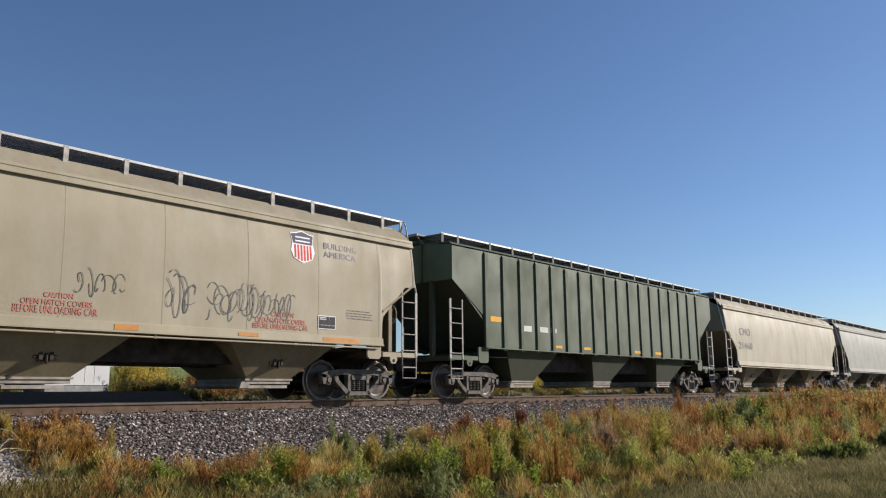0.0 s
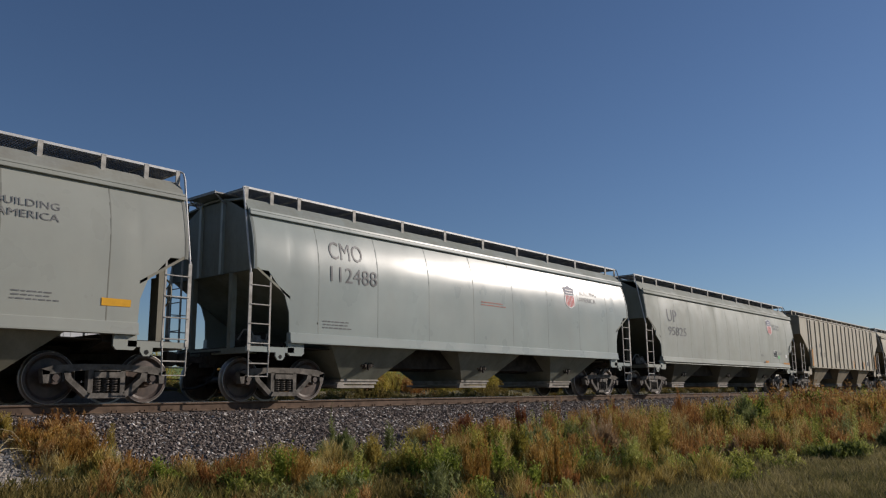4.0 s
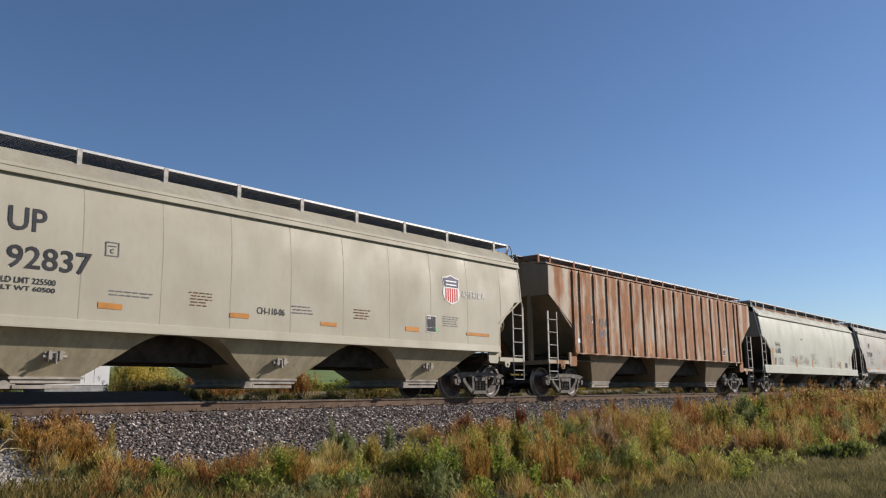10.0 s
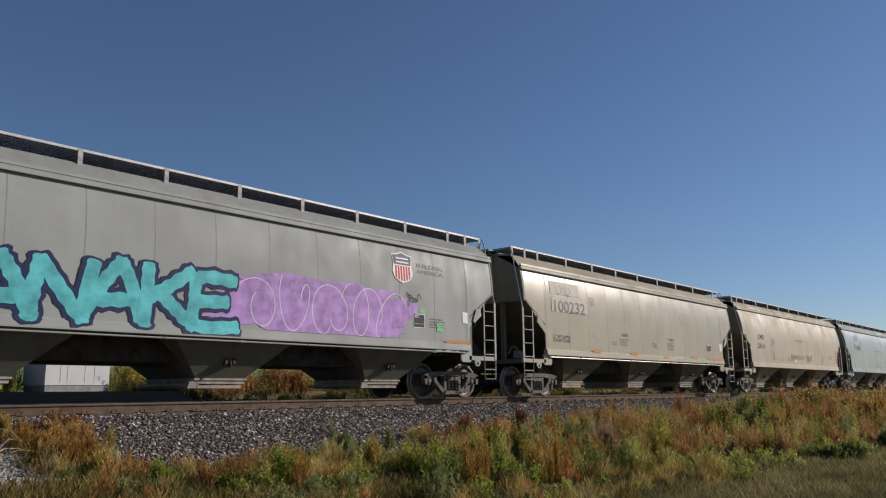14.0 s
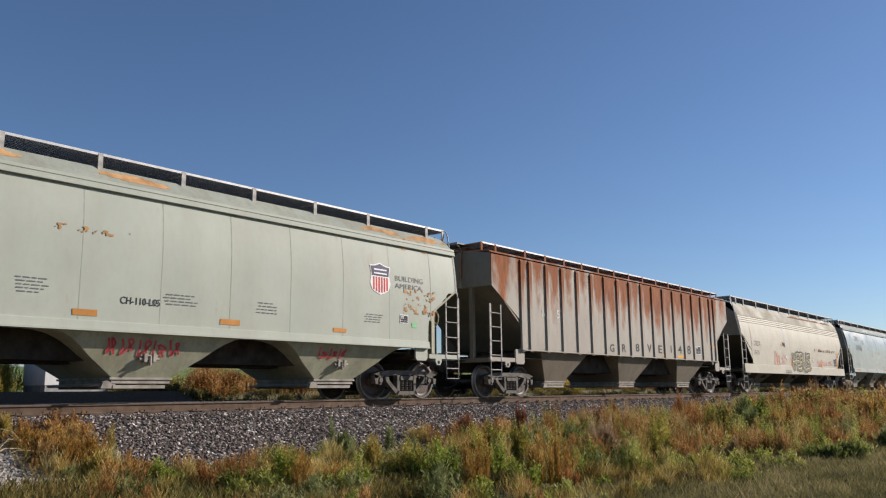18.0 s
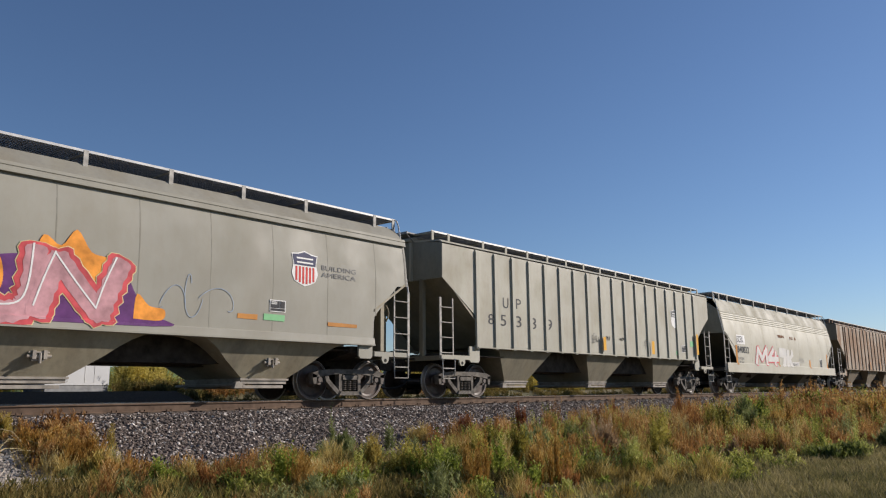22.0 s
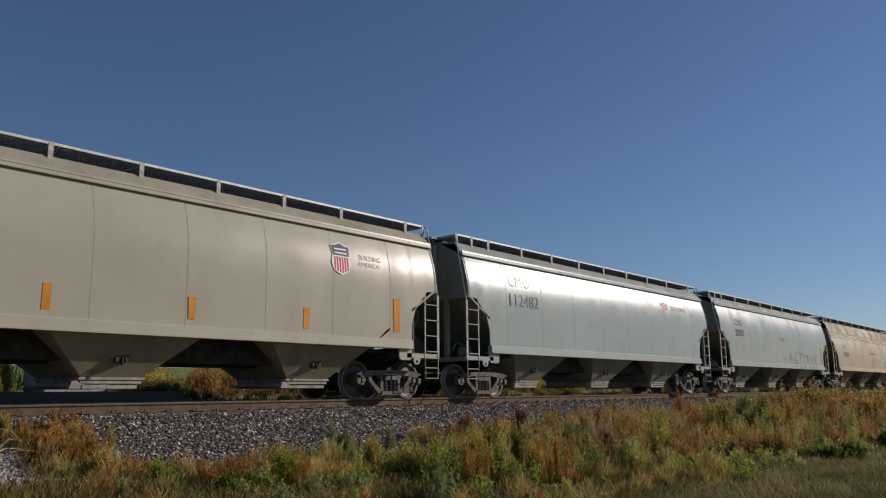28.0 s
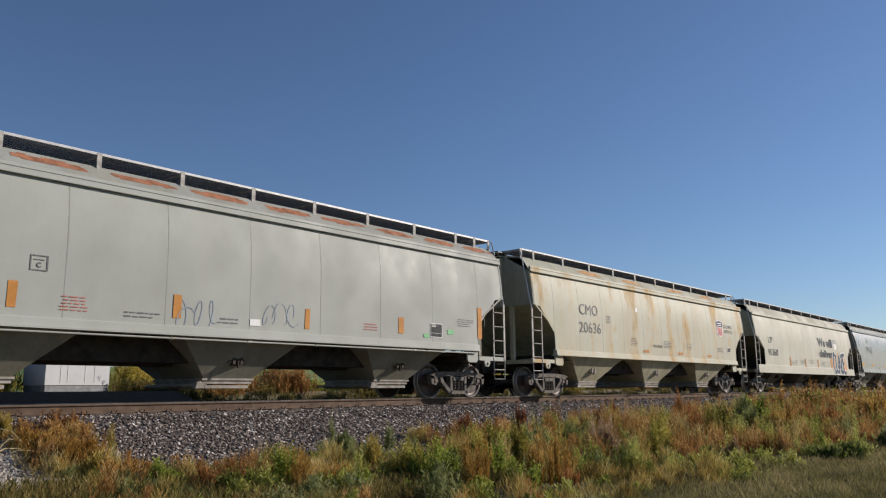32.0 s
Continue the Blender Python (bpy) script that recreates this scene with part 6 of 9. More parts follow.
data_panel(CARS[12], 4.33, 4.7, 1.66, 2.09)
small_print(CARS[12], -2.45, -1.93, 1.81, 2.11, M_RUSTY)
small_print(CARS[12], 1.82, 2.34, 1.83, 2.09, M_RUSTY)
small_print(CARS[12], -4.04, -3.18, 1.87, 2.0, M_GREYTXT)
small_print(CARS[12], 0.0, 0.7, 1.83, 2.04, M_GREYTXT)
small_print(CARS[12], 4.95, 5.69, 1.84, 2.13, M_GREYTXT)
patch(CARS[12], 4.55, 4.77, 1.68, 1.79, M_GREEN)
lettering(CARS[13], "CMO", -5.92, -4.95, 3.21, 3.57, M_GREYTXT, bold=0.0)
lettering(CARS[13], "112601", -6.0, -4.57, 2.62, 2.95, M_GREYTXT, bold=0.0)
shield(CARS[13], 3.83, 4.53, 2.75, 3.51)
lettering(CARS[13], "BUILDING", 4.79, 5.79, 3.14, 3.27, M_GREYTXT, bold=0.0)
lettering(CARS[13], "AMERICA", 4.79, 5.74, 2.93, 3.07, M_GREYTXT, bold=0.0)
lettering(CARS[13], "DO NOT HAMMER ON CAR", -0.64, 0.62, 2.65, 2.76, M_RED, bold=0.0)
lettering(CARS[13], "WARNING", -0.34, 0.16, 1.76, 1.86, M_RED, bold=0.0)
patch(CARS[13], -4, -3.54, 1.31, 1.42, M_ORANGE)
patch(CARS[13], -1.54, -1.1, 1.34, 1.43, M_ORANGE)
patch(CARS[13], 0.89, 1.33, 1.33, 1.42, M_ORANGE)
patch(CARS[13], 3.43, 3.87, 1.31, 1.39, M_ORANGE)
patch(CARS[13], 5.05, 6.41, 1.33, 1.41, M_ORANGE)
small_print(CARS[13], -0.79, -0.34, 1.57, 1.75, M_GREYTXT)
small_print(CARS[13], 0.19, 0.55, 1.56, 1.75, M_GREYTXT)
small_print(CARS[13], 5.23, 6.0, 1.96, 2.26, M_GREYTXT)
rate_box(CARS[13], -4.32, -4.08, 3.05, 3.31)
patch(CARS[14], -4.19, -4.04, 1.59, 2, M_DULLORANGE)
patch(CARS[14], -1.44, -1.27, 1.56, 2, M_DULLORANGE)
patch(CARS[14], 1.32, 1.52, 1.53, 1.98, M_DULLORANGE)
patch(CARS[14], 4.11, 4.29, 1.57, 2, M_DULLORANGE)
patch(CARS[14], 6.9, 7.12, 1.6, 2.43, M_DULLORANGE)
scribble(CARS[14], -1.26, -0.45, 1.64, 1.97, M_BLACK, 6)
scribble(CARS[14], -0.38, 0.99, 1.65, 1.95, M_BLACK, 6)
scribble(CARS[14], 1.15, 2.21, 1.56, 1.97, M_BLACK, 6)
lettering(CARS[14], "DO NOT HUMP", -0.49, 0.76, 2.65, 2.76, M_RED, bold=0.0)
small_print(CARS[14], -3.21, -2.82, 1.58, 1.71, M_GREYTXT)
small_print(CARS[14], -2.05, -1.63, 1.59, 1.8, M_GREYTXT)
small_print(CARS[14], 5.41, 6.09, 1.85, 2.08, M_GREYTXT)
patch(CARS[14], -0.88, -0.59, 1.55, 1.7, M_WHITE)
rate_box(CARS[14], -4.28, -4.03, 2.36, 2.62)
lettering(CARS[14], "CMO", -6.21, -5.44, 2.55, 2.78, M_BLACK, bold=0.0)
lettering(CARS[14], "23114", -6.31, -5.37, 2.12, 2.35, M_BLACK, bold=0.0)
patch(CARS[15], -6.63, -4.9, 3.18, 3.59, M_REPAINT)
patch(CARS[15], -6.61, -4.43, 2.62, 3.05, M_REPAINT)
lettering(CARS[15], "CMO", -6.29, -5.43, 3.16, 3.52, M_GREYTXT, out=0.009, bold=0.0)
lettering(CARS[15], "100232", -6.46, -4.61, 2.61, 2.99, M_GREYTXT, out=0.009, bold=0.007)
lettering(CARS[15], "LT WT 60400", -6.56, -5.57, 1.79, 1.89, M_GREYTXT, bold=0.003)
lettering(CARS[15], "LD LMT 225600", -6.56, -5.57, 1.67, 1.78, M_GREYTXT, bold=0.003)
lettering(CARS[15], "WARNING", -2.18, -1.68, 2.03, 2.14, M_GREYTXT, bold=0.006)
lettering(CARS[15], "WARNING", 1.61, 2.1, 2.03, 2.13, M_GREYTXT, bold=0.006)
patch(CARS[15], -4.22, -3.76, 1.38, 1.5, M_DULLORANGE)
patch(CARS[15], -1.57, -1.12, 1.39, 1.5, M_DULLORANGE)
patch(CARS[15], 1.05, 1.48, 1.35, 1.46, M_DULLORANGE)
patch(CARS[15], 3.69, 4.15, 1.39, 1.49, M_DULLORANGE)
patch(CARS[15], 5.28, 6.95, 1.39, 1.47, M_DULLORANGE)
data_panel(CARS[15], 5.24, 5.68, 1.73, 2.02)
patch(CARS[15], 6.62, 6.86, 1.79, 2.11, M_WHITE)
small_print(CARS[15], -2.35, -1.63, 1.71, 1.97, M_GREYTXT)
small_print(CARS[15], 1.43, 2.11, 1.69, 1.98, M_GREYTXT)
small_print(CARS[15], -2.95, -2.54, 1.7, 1.85, M_GREYTXT)
small_print(CARS[15], 0.16, 0.65, 1.72, 1.92, M_GREYTXT)
rate_box(CARS[15], -4.24, -3.98, 2.98, 3.24)
shield(CARS[16], 4.33, 5.06, 2.83, 3.63)
lettering(CARS[16], "BUILDING", 5.23, 6.25, 3.29, 3.40, M_BLACK, bold=0.0)
lettering(CARS[16], "AMERICA", 5.21, 6.23, 3.14, 3.24, M_BLACK, bold=0.0)
data_panel(CARS[16], 5.06, 5.48, 1.75, 2.1)
patch(CARS[16], 6.26, 7.27, 1.41, 1.49, M_ORANGE)
patch(CARS[16], 5.27, 5.49, 2.12, 2.24, M_GREEN)
patch(CARS[16], 5.94, 6.21, 1.7, 1.92, M_GREEN)
patch(CARS[16], 6.99, 7.21, 1.97, 2.27, M_WHITE)
scribble(CARS[16], 4.8, 5.35, 2.26, 2.62, M_BLACK, 4)
small_print(CARS[16], 5.64, 6.28, 1.77, 2.04, M_GREYTXT)
lettering(CARS[16], "UP", -6.68, -6.06, 2.84, 3.23, M_GREYTXT, bold=0.0)
lettering(CARS[16], "95802", -6.78, -5.3, 2.26, 2.57, M_GREYTXT, bold=0.0)
fat_word(CARS[16], "ANAKE", -5.1, -0.2, 1.42, 2.5, 0.26, [(M_BLUE, 0.16, 0.0085), (M_TEAL, 0.0, 0.012)], 4)
spray_cloud(CARS[16], -0.8, 4.96, 1.44, 2.61, M_PURPLE)
scribble(CARS[16], -0.13, 4.78, 1.4, 2.64, M_WHITE, 5)
lettering(CARS[17], "CMO", -5.99, -5.0, 3.24, 3.57, M_GREYTXT, bold=0.0)
lettering(CARS[17], "112166", -5.99, -4.59, 2.62, 2.99, M_GREYTXT, bold=0.007)
shield(CARS[17], 3.91, 4.51, 2.81, 3.54)
lettering(CARS[17], "BUILDING", 4.93, 5.87, 3.21, 3.35, M_GREYTXT, bold=0.0)
lettering(CARS[17], "AMERICA", 4.91, 5.81, 3.02, 3.15, M_GREYTXT, bold=0.0)
patch(CARS[17], -6.45, -5.6, 1.31, 1.4, M_ORANGE)
patch(CARS[17], -4.05, -3.6, 1.31, 1.4, M_ORANGE)
patch(CARS[17], -1.49, -1.05, 1.35, 1.43, M_ORANGE)
patch(CARS[17], 1.02, 1.51, 1.37, 1.45, M_ORANGE)
small_print(CARS[17], -0.5, 0.64, 2.54, 2.69, M_FADEDRED)
small_print(CARS[17], -0.26, 0.2, 1.79, 1.89, M_FADEDRED)
rate_box(CARS[17], -4.23, -3.92, 3.06, 3.31)
small_print(CARS[17], -6.16, -5.31, 1.58, 1.78, M_GREYTXT)
patch(CARS[18], -7.2, -3.05, 1.36, 3.55, M_REPAINT, 0.003)
patch(CARS[18], -2.42, -2.22, 2.2, 3.3, M_PALEPATCH, 0.003)
lettering(CARS[18], "CRDX", -6.9, -6.08, 2.21, 2.45, M_BLACK, bold=0.0)
lettering(CARS[18], "13610", -6.99, -6.27, 1.79, 2.01, M_BLACK, bold=0.0)
lettering(CARS[18], "CENTRAL STATES", -2.75, -1.87, 1.05, 1.11, M_BLACK, bold=0.004)
lettering(CARS[18], "ENTERPRISES INC", -2.75, -1.8, 0.96, 1.02, M_BLACK, bold=0.004)
scribble(CARS[18], -4.27, -3.76, 1.31, 2.11, M_PINKRED, 4)
scribble(CARS[18], -3.75, -3.2, 1.25, 1.98, M_PINKRED, 4)
scribble(CARS[18], -3.12, -2.53, 1.33, 1.95, M_PINKRED, 4)
scribble(CARS[18], -2.35, -1.6, 0.93, 1.37, M_PINKRED, 4)
scribble(CARS[18], 3.02, 3.82, 1.3, 1.75, M_PINKRED, 6)
scribble(CARS[18], 4.01, 4.98, 1.41, 1.74, M_PINKRED, 6)
scribble(CARS[18], 5.04, 6.02, 1.43, 1.76, M_PINKRED, 6)
patch(CARS[18], -3.78, -3.67, 1.31, 1.79, M_DULLORANGE)
patch(CARS[18], -1.61, -1.42, 1.26, 1.78, M_DULLORANGE)
patch(CARS[18], 1.45, 1.62, 1.29, 1.75, M_DULLORANGE)
patch(CARS[18], 3.77, 3.95, 1.33, 1.79, M_DULLORANGE)
patch(CARS[18], 6.97, 7.18, 1.32, 2.29, M_DULLORANGE)
chipped(CARS[18], 2.67, 6.82, 2.24, 2.39, M_RUSTY)
chipped(CARS[18], -3.04, -2.39, 2.3, 2.53, M_RUSTY)
data_panel(CARS[18], 6.31, 6.92, 1.44, 1.95)
round_mark(CARS[18], -2.43, -2.15, 1.63, 1.89)
round_mark(CARS[18], 2.09, 2.41, 1.61, 1.88)
fat_word(CARS[18], "HERUS", -1.30, 1.62, 1.16, 2.0, 0.19, [(M_PALE, 0.19, 0.0075), (M_BLACK, 0.14, 0.0105), (M_OLIVE, 0.0, 0.0135)], 3)
fat_word(CARS[18], "HERUS", -1.36, 1.56, 1.20, 2.04, 0.018, [(M_WHITE, 0.0, 0.0175)], 3)
lettering(CARS[19], "G", -2.06, -1.75, 1.47, 1.74, M_BLACK, bold=0.006)
lettering(CARS[19], "R", -1.19, -0.9, 1.49, 1.77, M_BLACK, bold=0.006)
lettering(CARS[19], "8", -0.17, 0.12, 1.54, 1.83, M_BLACK, bold=0.006)
lettering(CARS[19], "V", 0.77, 1.1, 1.54, 1.84, M_BLACK, bold=0.006)
lettering(CARS[19], "E", 1.68, 2.0, 1.54, 1.84, M_BLACK, bold=0.006)
lettering(CARS[19], "1", 2.62, 2.96, 1.59, 1.87, M_BLACK, bold=0.006)
lettering(CARS[19], "4", 3.42, 3.76, 1.58, 1.9, M_BLACK, bold=0.006)
lettering(CARS[19], "8", 4.3, 4.63, 1.58, 1.93, M_BLACK, bold=0.006)
data_panel(CARS[19], 5.09, 5.62, 1.6, 1.94)
patch(CARS[19], 3.34, 3.92, 1.42, 1.5, M_YELLOW)
patch(CARS[19], 6.64, 7.1, 1.9, 2.03, M_YELLOW)
patch(CARS[19], 2, 2.27, 1.43, 1.51, M_YELLOW)
lettering(CARS[19], "NA", -6.21, -5.77, 2.4, 2.67, M_PALE, bold=0.0)
lettering(CARS[19], "57", -5.38, -4.98, 2.41, 2.67, M_PALE, bold=0.0)
lettering(CARS[20], "CMO", -5.89, -4.73, 2.66, 3.03, M_BLACK, bold=0.02)
lettering(CARS[20], "20832", -5.99, -4.57, 2.04, 2.44, M_BLACK, bold=0.02)
shield(CARS[20], 5.35, 6.04, 2.47, 3.25)
lettering(CARS[20], "BUILDING", 6.22, 7.23, 2.87, 3.00, M_GREYTXT, bold=0.0)
lettering(CARS[20], "AMERICA", 6.21, 7.18, 2.69, 2.81, M_GREYTXT, bold=0.0)
lettering(CARS[20], "CH-110-L05", -0.78, -0.01, 1.75, 1.88, M_BLACK, bold=0.005)
small_print(CARS[20], -2.56, -2.02, 1.8, 2.09, M_GREYTXT)
small_print(CARS[20], 2.12, 2.65, 1.77, 2.04, M_GREYTXT)
small_print(CARS[20], 0.06, 0.77, 1.79, 2.03, M_GREYTXT)
small_print(CARS[20], 5.17, 5.83, 1.78, 2.01, M_GREYTXT)
patch(CARS[20], -1.61, -1.18, 1.5, 1.61, M_ORANGE)
patch(CARS[20], 1.29, 1.74, 1.5, 1.61, M_ORANGE)
patch(CARS[20], 4.22, 4.61, 1.5, 1.6, M_ORANGE)
data_panel(CARS[20], 6.37, 6.66, 1.83, 2.04)
patch(CARS[20], 6.8, 6.99, 1.74, 1.87, M_GREEN)
scribble(CARS[20], -8.44, -7.29, 2.54, 3.46, M_RED, 6)
hopper_tag(CARS[20], -0.95, 0.60, 0.84, 1.20, M_REDPINK, 5)
hopper_tag(CARS[20], 3.95, 4.80, 0.90, 1.18, M_REDPINK, 3)
rate_box(CARS[20], -4.45, -4.15, 2.41, 2.7)
stain(CARS[20], 6.51, 7.68, 2.08, 2.71, M_BLOOM)
stain(CARS[20], -2.06, -0.65, 2.93, 3.04, M_BLOOM)
stain(CARS[20], 6.31, 7.81, 3.7, 4.08, M_BLOOM)
scribble(CARS[21], 2.38, 2.85, 1.47, 2.15, M_WHITE, 6)
scribble(CARS[21], 2.86, 3.46, 1.46, 2.13, M_WHITE, 6)
scribble(CARS[21], 4.0, 4.76, 1.5, 2.07, M_WHITE, 6)
data_panel(CARS[21], 5.06, 5.58, 1.58, 1.96)
patch(CARS[21], 6.73, 6.93, 1.85, 2.04, M_GREEN)
patch(CARS[21], -1.54, -1.37, 1.43, 1.91, M_ORANGE, 0.100)
patch(CARS[21], 1.33, 1.5, 1.42, 1.99, M_ORANGE, 0.100)
patch(CARS[22], -7.04, -6.04, 2.22, 2.63, M_WHITE)
lettering(CARS[22], "SCFX", -7.0, -6.27, 2.28, 2.59, M_BLACK, out=0.009, bold=0.007)
lettering(CARS[22], "840832", -7.04, -5.59, 1.81, 2.12, M_BLACK, out=0.009, bold=0.007)
lettering(CARS[22], "LD LMT 222900", -7.08, -6.27, 1.5, 1.61, M_GREYTXT, bold=0.003)
lettering(CARS[22], "LT WT 63100", -7.07, -6.29, 1.35, 1.45, M_GREYTXT, bold=0.003)
patch(CARS[22], -7.25, -7.06, 1.27, 2.15, M_DULLORANGE)
fat_word(CARS[22], "M4", -4.7, -1.5, 1.36, 2.12, 0.26, [(M_PINKRED, 0.12, 0.0085), (M_OFFWHITE, 0.0, 0.0125)], 11, 0.0)
block_letter(CARS[22], [(-1.37, 1.77), (-1.34, 2.25), (-0.19, 2.22), (-0.19, 1.76), (-0.41, 1.31), (-0.93, 1.27), (-0.73, 1.73)], M_OFFWHITE, 0.007)
block_letter(CARS[22], [(-0.09, 2.18), (0.25, 2.19), (0.26, 1.86), (0.47, 1.91), (0.50, 2.15), (0.79, 2.23), (0.87, 1.85), (0.46, 1.70), (0.69, 1.26), (0.31, 1.31), (0.20, 1.57), (0.18, 1.31), (-0.28, 1.28)], M_OFFWHITE, 0.007)
patch(CARS[22], 0.62, 1.80, 1.35, 1.56, M_OFFWHITE)
chipped(CARS[22], -1.25, -0.04, 2.76, 2.9, M_RUSTY)
chipped(CARS[22], 0.52, 1.6, 2.73, 2.88, M_RUSTY)
data_panel(CARS[22], 5.59, 6.02, 1.36, 1.83)
patch(CARS[22], 3.59, 3.81, 1.27, 1.72, M_DULLORANGE)
patch(CARS[22], 6.96, 7.13, 1.29, 2.14, M_DULLORANGE)
patch(CARS[22], -1.54, -1.41, 1.28, 1.71, M_DULLORANGE)
lettering(CARS[22], "GAY", 0.72, 1.68, 1.37, 1.50, M_BLACK, out=0.009, bold=0.004)
scribble(CARS[22], 1.78, 2.66, 1.46, 1.89, M_PALEPATCH, 7)
lettering(CARS[23], "U", -6.08, -5.81, 2.53, 2.83, M_BLACK, bold=0.0)
lettering(CARS[23], "P", -5.44, -5.18, 2.55, 2.85, M_BLACK, bold=0.0)
lettering(CARS[23], "8", -6.79, -6.53, 2.02, 2.32, M_BLACK, bold=0.0)
lettering(CARS[23], "5", -6.21, -5.94, 2.01, 2.33, M_BLACK, bold=0.0)
lettering(CARS[23], "3", -5.47, -5.18, 2.01, 2.34, M_BLACK, bold=0.0)
lettering(CARS[23], "3", -4.70, -4.40, 2.0, 2.34, M_BLACK, bold=0.0)
lettering(CARS[23], "9", -3.86, -3.52, 2.0, 2.35, M_BLACK, bold=0.0)
plain_shield(CARS[23], 5.07, 5.67, 2.56, 3.31)
patch(CARS[23], -0.53, -0.35, 1.5, 1.96, M_YELLOW, 0.100)
patch(CARS[23], 3.08, 3.3, 1.48, 1.96, M_YELLOW, 0.100)
patch(CARS[23], 7.15, 7.34, 1.58, 2.41, M_YELLOW, 0.100)
data_panel(CARS[23], 5.89, 6.41, 1.64, 1.93)
scribble(CARS[23], -1.15, -0.63, 1.67, 2.06, M_GREYTXT, 4)
scribble(CARS[23], -0.19, 0.1, 1.84, 2.01, M_GREYTXT, 4)
scribble(CARS[23], 0.75, 1.12, 1.88, 2.01, M_GREYTXT, 4)
scribble(CARS[23], 2.63, 3.1, 1.65, 2.09, M_GREYTXT, 4)
patch(CARS[23], 6.73, 7.13, 1.89, 2.12, M_GREEN)
patch(CARS[23], 5.37, 5.63, 1.51, 1.68, M_GREEN)
lettering(CARS[24], "UP", -5.66, -5.15, 2.81, 3.07, M_GREYTXT, bold=0.0)
lettering(CARS[24], "92855", -5.72, -4.28, 2.16, 2.53, M_BLACK, bold=0.0)
spray_shape(CARS[24], [(-5.3, 1.36), (-5.0, 1.62), (-4.5, 1.7), (-4.35, 2.45), (-4.0, 2.2), (-3.0, 2.3), (-2.0, 2.62), (-1.5, 2.3), (-0.4, 2.45), (0.3, 2.3), (1.0, 2.1), (1.25, 2.3), (1.5, 1.9), (1.8, 1.6), (2.2, 1.40), (0.0, 1.36), (-2.5, 1.36)], M_VIOLET, 0.0045)
spray_shape(CARS[24], [(-3.75, 2.35), (-3.55, 2.72), (-3.2, 2.60), (-2.95, 2.85), (-2.7, 2.52), (-2.9, 2.3)], M_FLAME, 0.0062)
spray_shape(CARS[24], [(-0.35, 2.3), (-0.2, 2.80), (0.1, 2.65), (0.35, 2.96), (0.62, 2.60), (0.95, 2.5), (0.8, 2.1)], M_FLAME, 0.0062)
spray_shape(CARS[24], [(1.45, 1.5), (1.5, 1.95), (1.75, 1.75), (2.05, 1.70), (2.0, 1.5)], M_FLAME, 0.0062)
spray_shape(CARS[24], [(-5.0, 1.62), (-4.85, 1.95), (-4.6, 1.85), (-4.45, 2.15), (-4.3, 1.7)], M_FLAME, 0.0062)
fat_word(CARS[24], "NOUN", -4.15, 1.10, 1.44, 2.50, 0.36, [(M_CREAMSPRAY, 0.225, 0.0085), (M_REDPINK, 0.19, 0.0115), (M_MAUVE, 0.0, 0.0150)], 6, 0.02)
fat_word(CARS[24], "NOUN", -4.06, 1.00, 1.56, 2.60, 0.03, [(M_WHITE, 0.0, 0.0195)], 6, 0.02)
spray_shape(CARS[24], [(-2.25, 1.75), (-2.32, 1.95), (-2.22, 2.18), (-2.10, 2.0), (-2.12, 1.78)], M_FLAME, 0.0190)
spray_shape(CARS[24], [(-0.92, 1.80), (-0.95, 2.05), (-0.86, 2.35), (-0.78, 2.1), (-0.80, 1.85)], M_FLAME, 0.0190)
scribble(CARS[24], 1.95, 2.85, 1.55, 2.45, M_PALEBLUE, 2)
scribble(CARS[24], 2.75, 3.55, 1.55, 2.35, M_PALEBLUE, 1)
shield(CARS[24], 4.98, 5.71, 2.45, 3.24)
lettering(CARS[24], "BUILDING", 5.83, 6.86, 2.87, 2.98, M_GREYTXT, bold=0.0)
lettering(CARS[24], "AMERICA", 5.82, 6.85, 2.71, 2.82, M_GREYTXT, bold=0.0)
patch(CARS[24], 3.65, 4.13, 1.65, 1.75, M_ORANGE)
patch(CARS[24], 6.02, 6.91, 1.63, 1.71, M_ORANGE)
data_panel(CARS[24], 4.43, 4.84, 1.84, 2.09)
patch(CARS[24], 4.29, 4.82, 1.65, 1.79, M_GREEN)
lettering(CARS[25], "CHTT", -6.79, -5.59, 2.55, 2.9, M_BLACK, bold=0.0)
lettering(CARS[25], "720969", -7.07, -5.23, 1.94, 2.33, M_BLACK, bold=0.0)
lettering(CARS[25], "LD LMT 223700", -7.29, -6.25, 1.81, 1.9, M_GREYTXT, bold=0.003)
shield(CARS[25], 3.99, 4.67, 2.64, 3.41)
lettering(CARS[25], "BUILDING", 4.92, 5.92, 2.96, 3.07, M_BLACK, bold=0.0)
lettering(CARS[25], "AMERICA", 4.93, 5.91, 2.79, 2.90, M_BLACK, bold=0.0)
for n, path in enumerate((
        [(0.0, 0.97), (0.08, 0.72), (0.14, 0.5), (0.19, 0.72), (0.23, 0.92), (0.27, 0.6), (0.30, 0.3), (0.24, 0.12), (0.05, 0.06)],
        [(0.36, 0.95), (0.39, 0.5), (0.42, 0.08)],
        [(0.33, 0.86), (0.45, 0.97), (0.53, 0.86), (0.50, 0.66), (0.40, 0.52), (0.50, 0.32), (0.62, 0.06)],
        [(0.63, 0.92), (0.64, 0.5), (0.66, 0.06)],
        [(1.0, 0.85), (0.82, 0.68), (0.66, 0.48), (0.80, 0.22), (0.96, 0.02)])):
    tag_stroke(CARS[25], path, 3.78, 5.2, 1.53, 2.03, M_MAROON, 0.005 + 0.0015 * n)
data_panel(CARS[25], 5.29, 5.75, 1.56, 1.89)
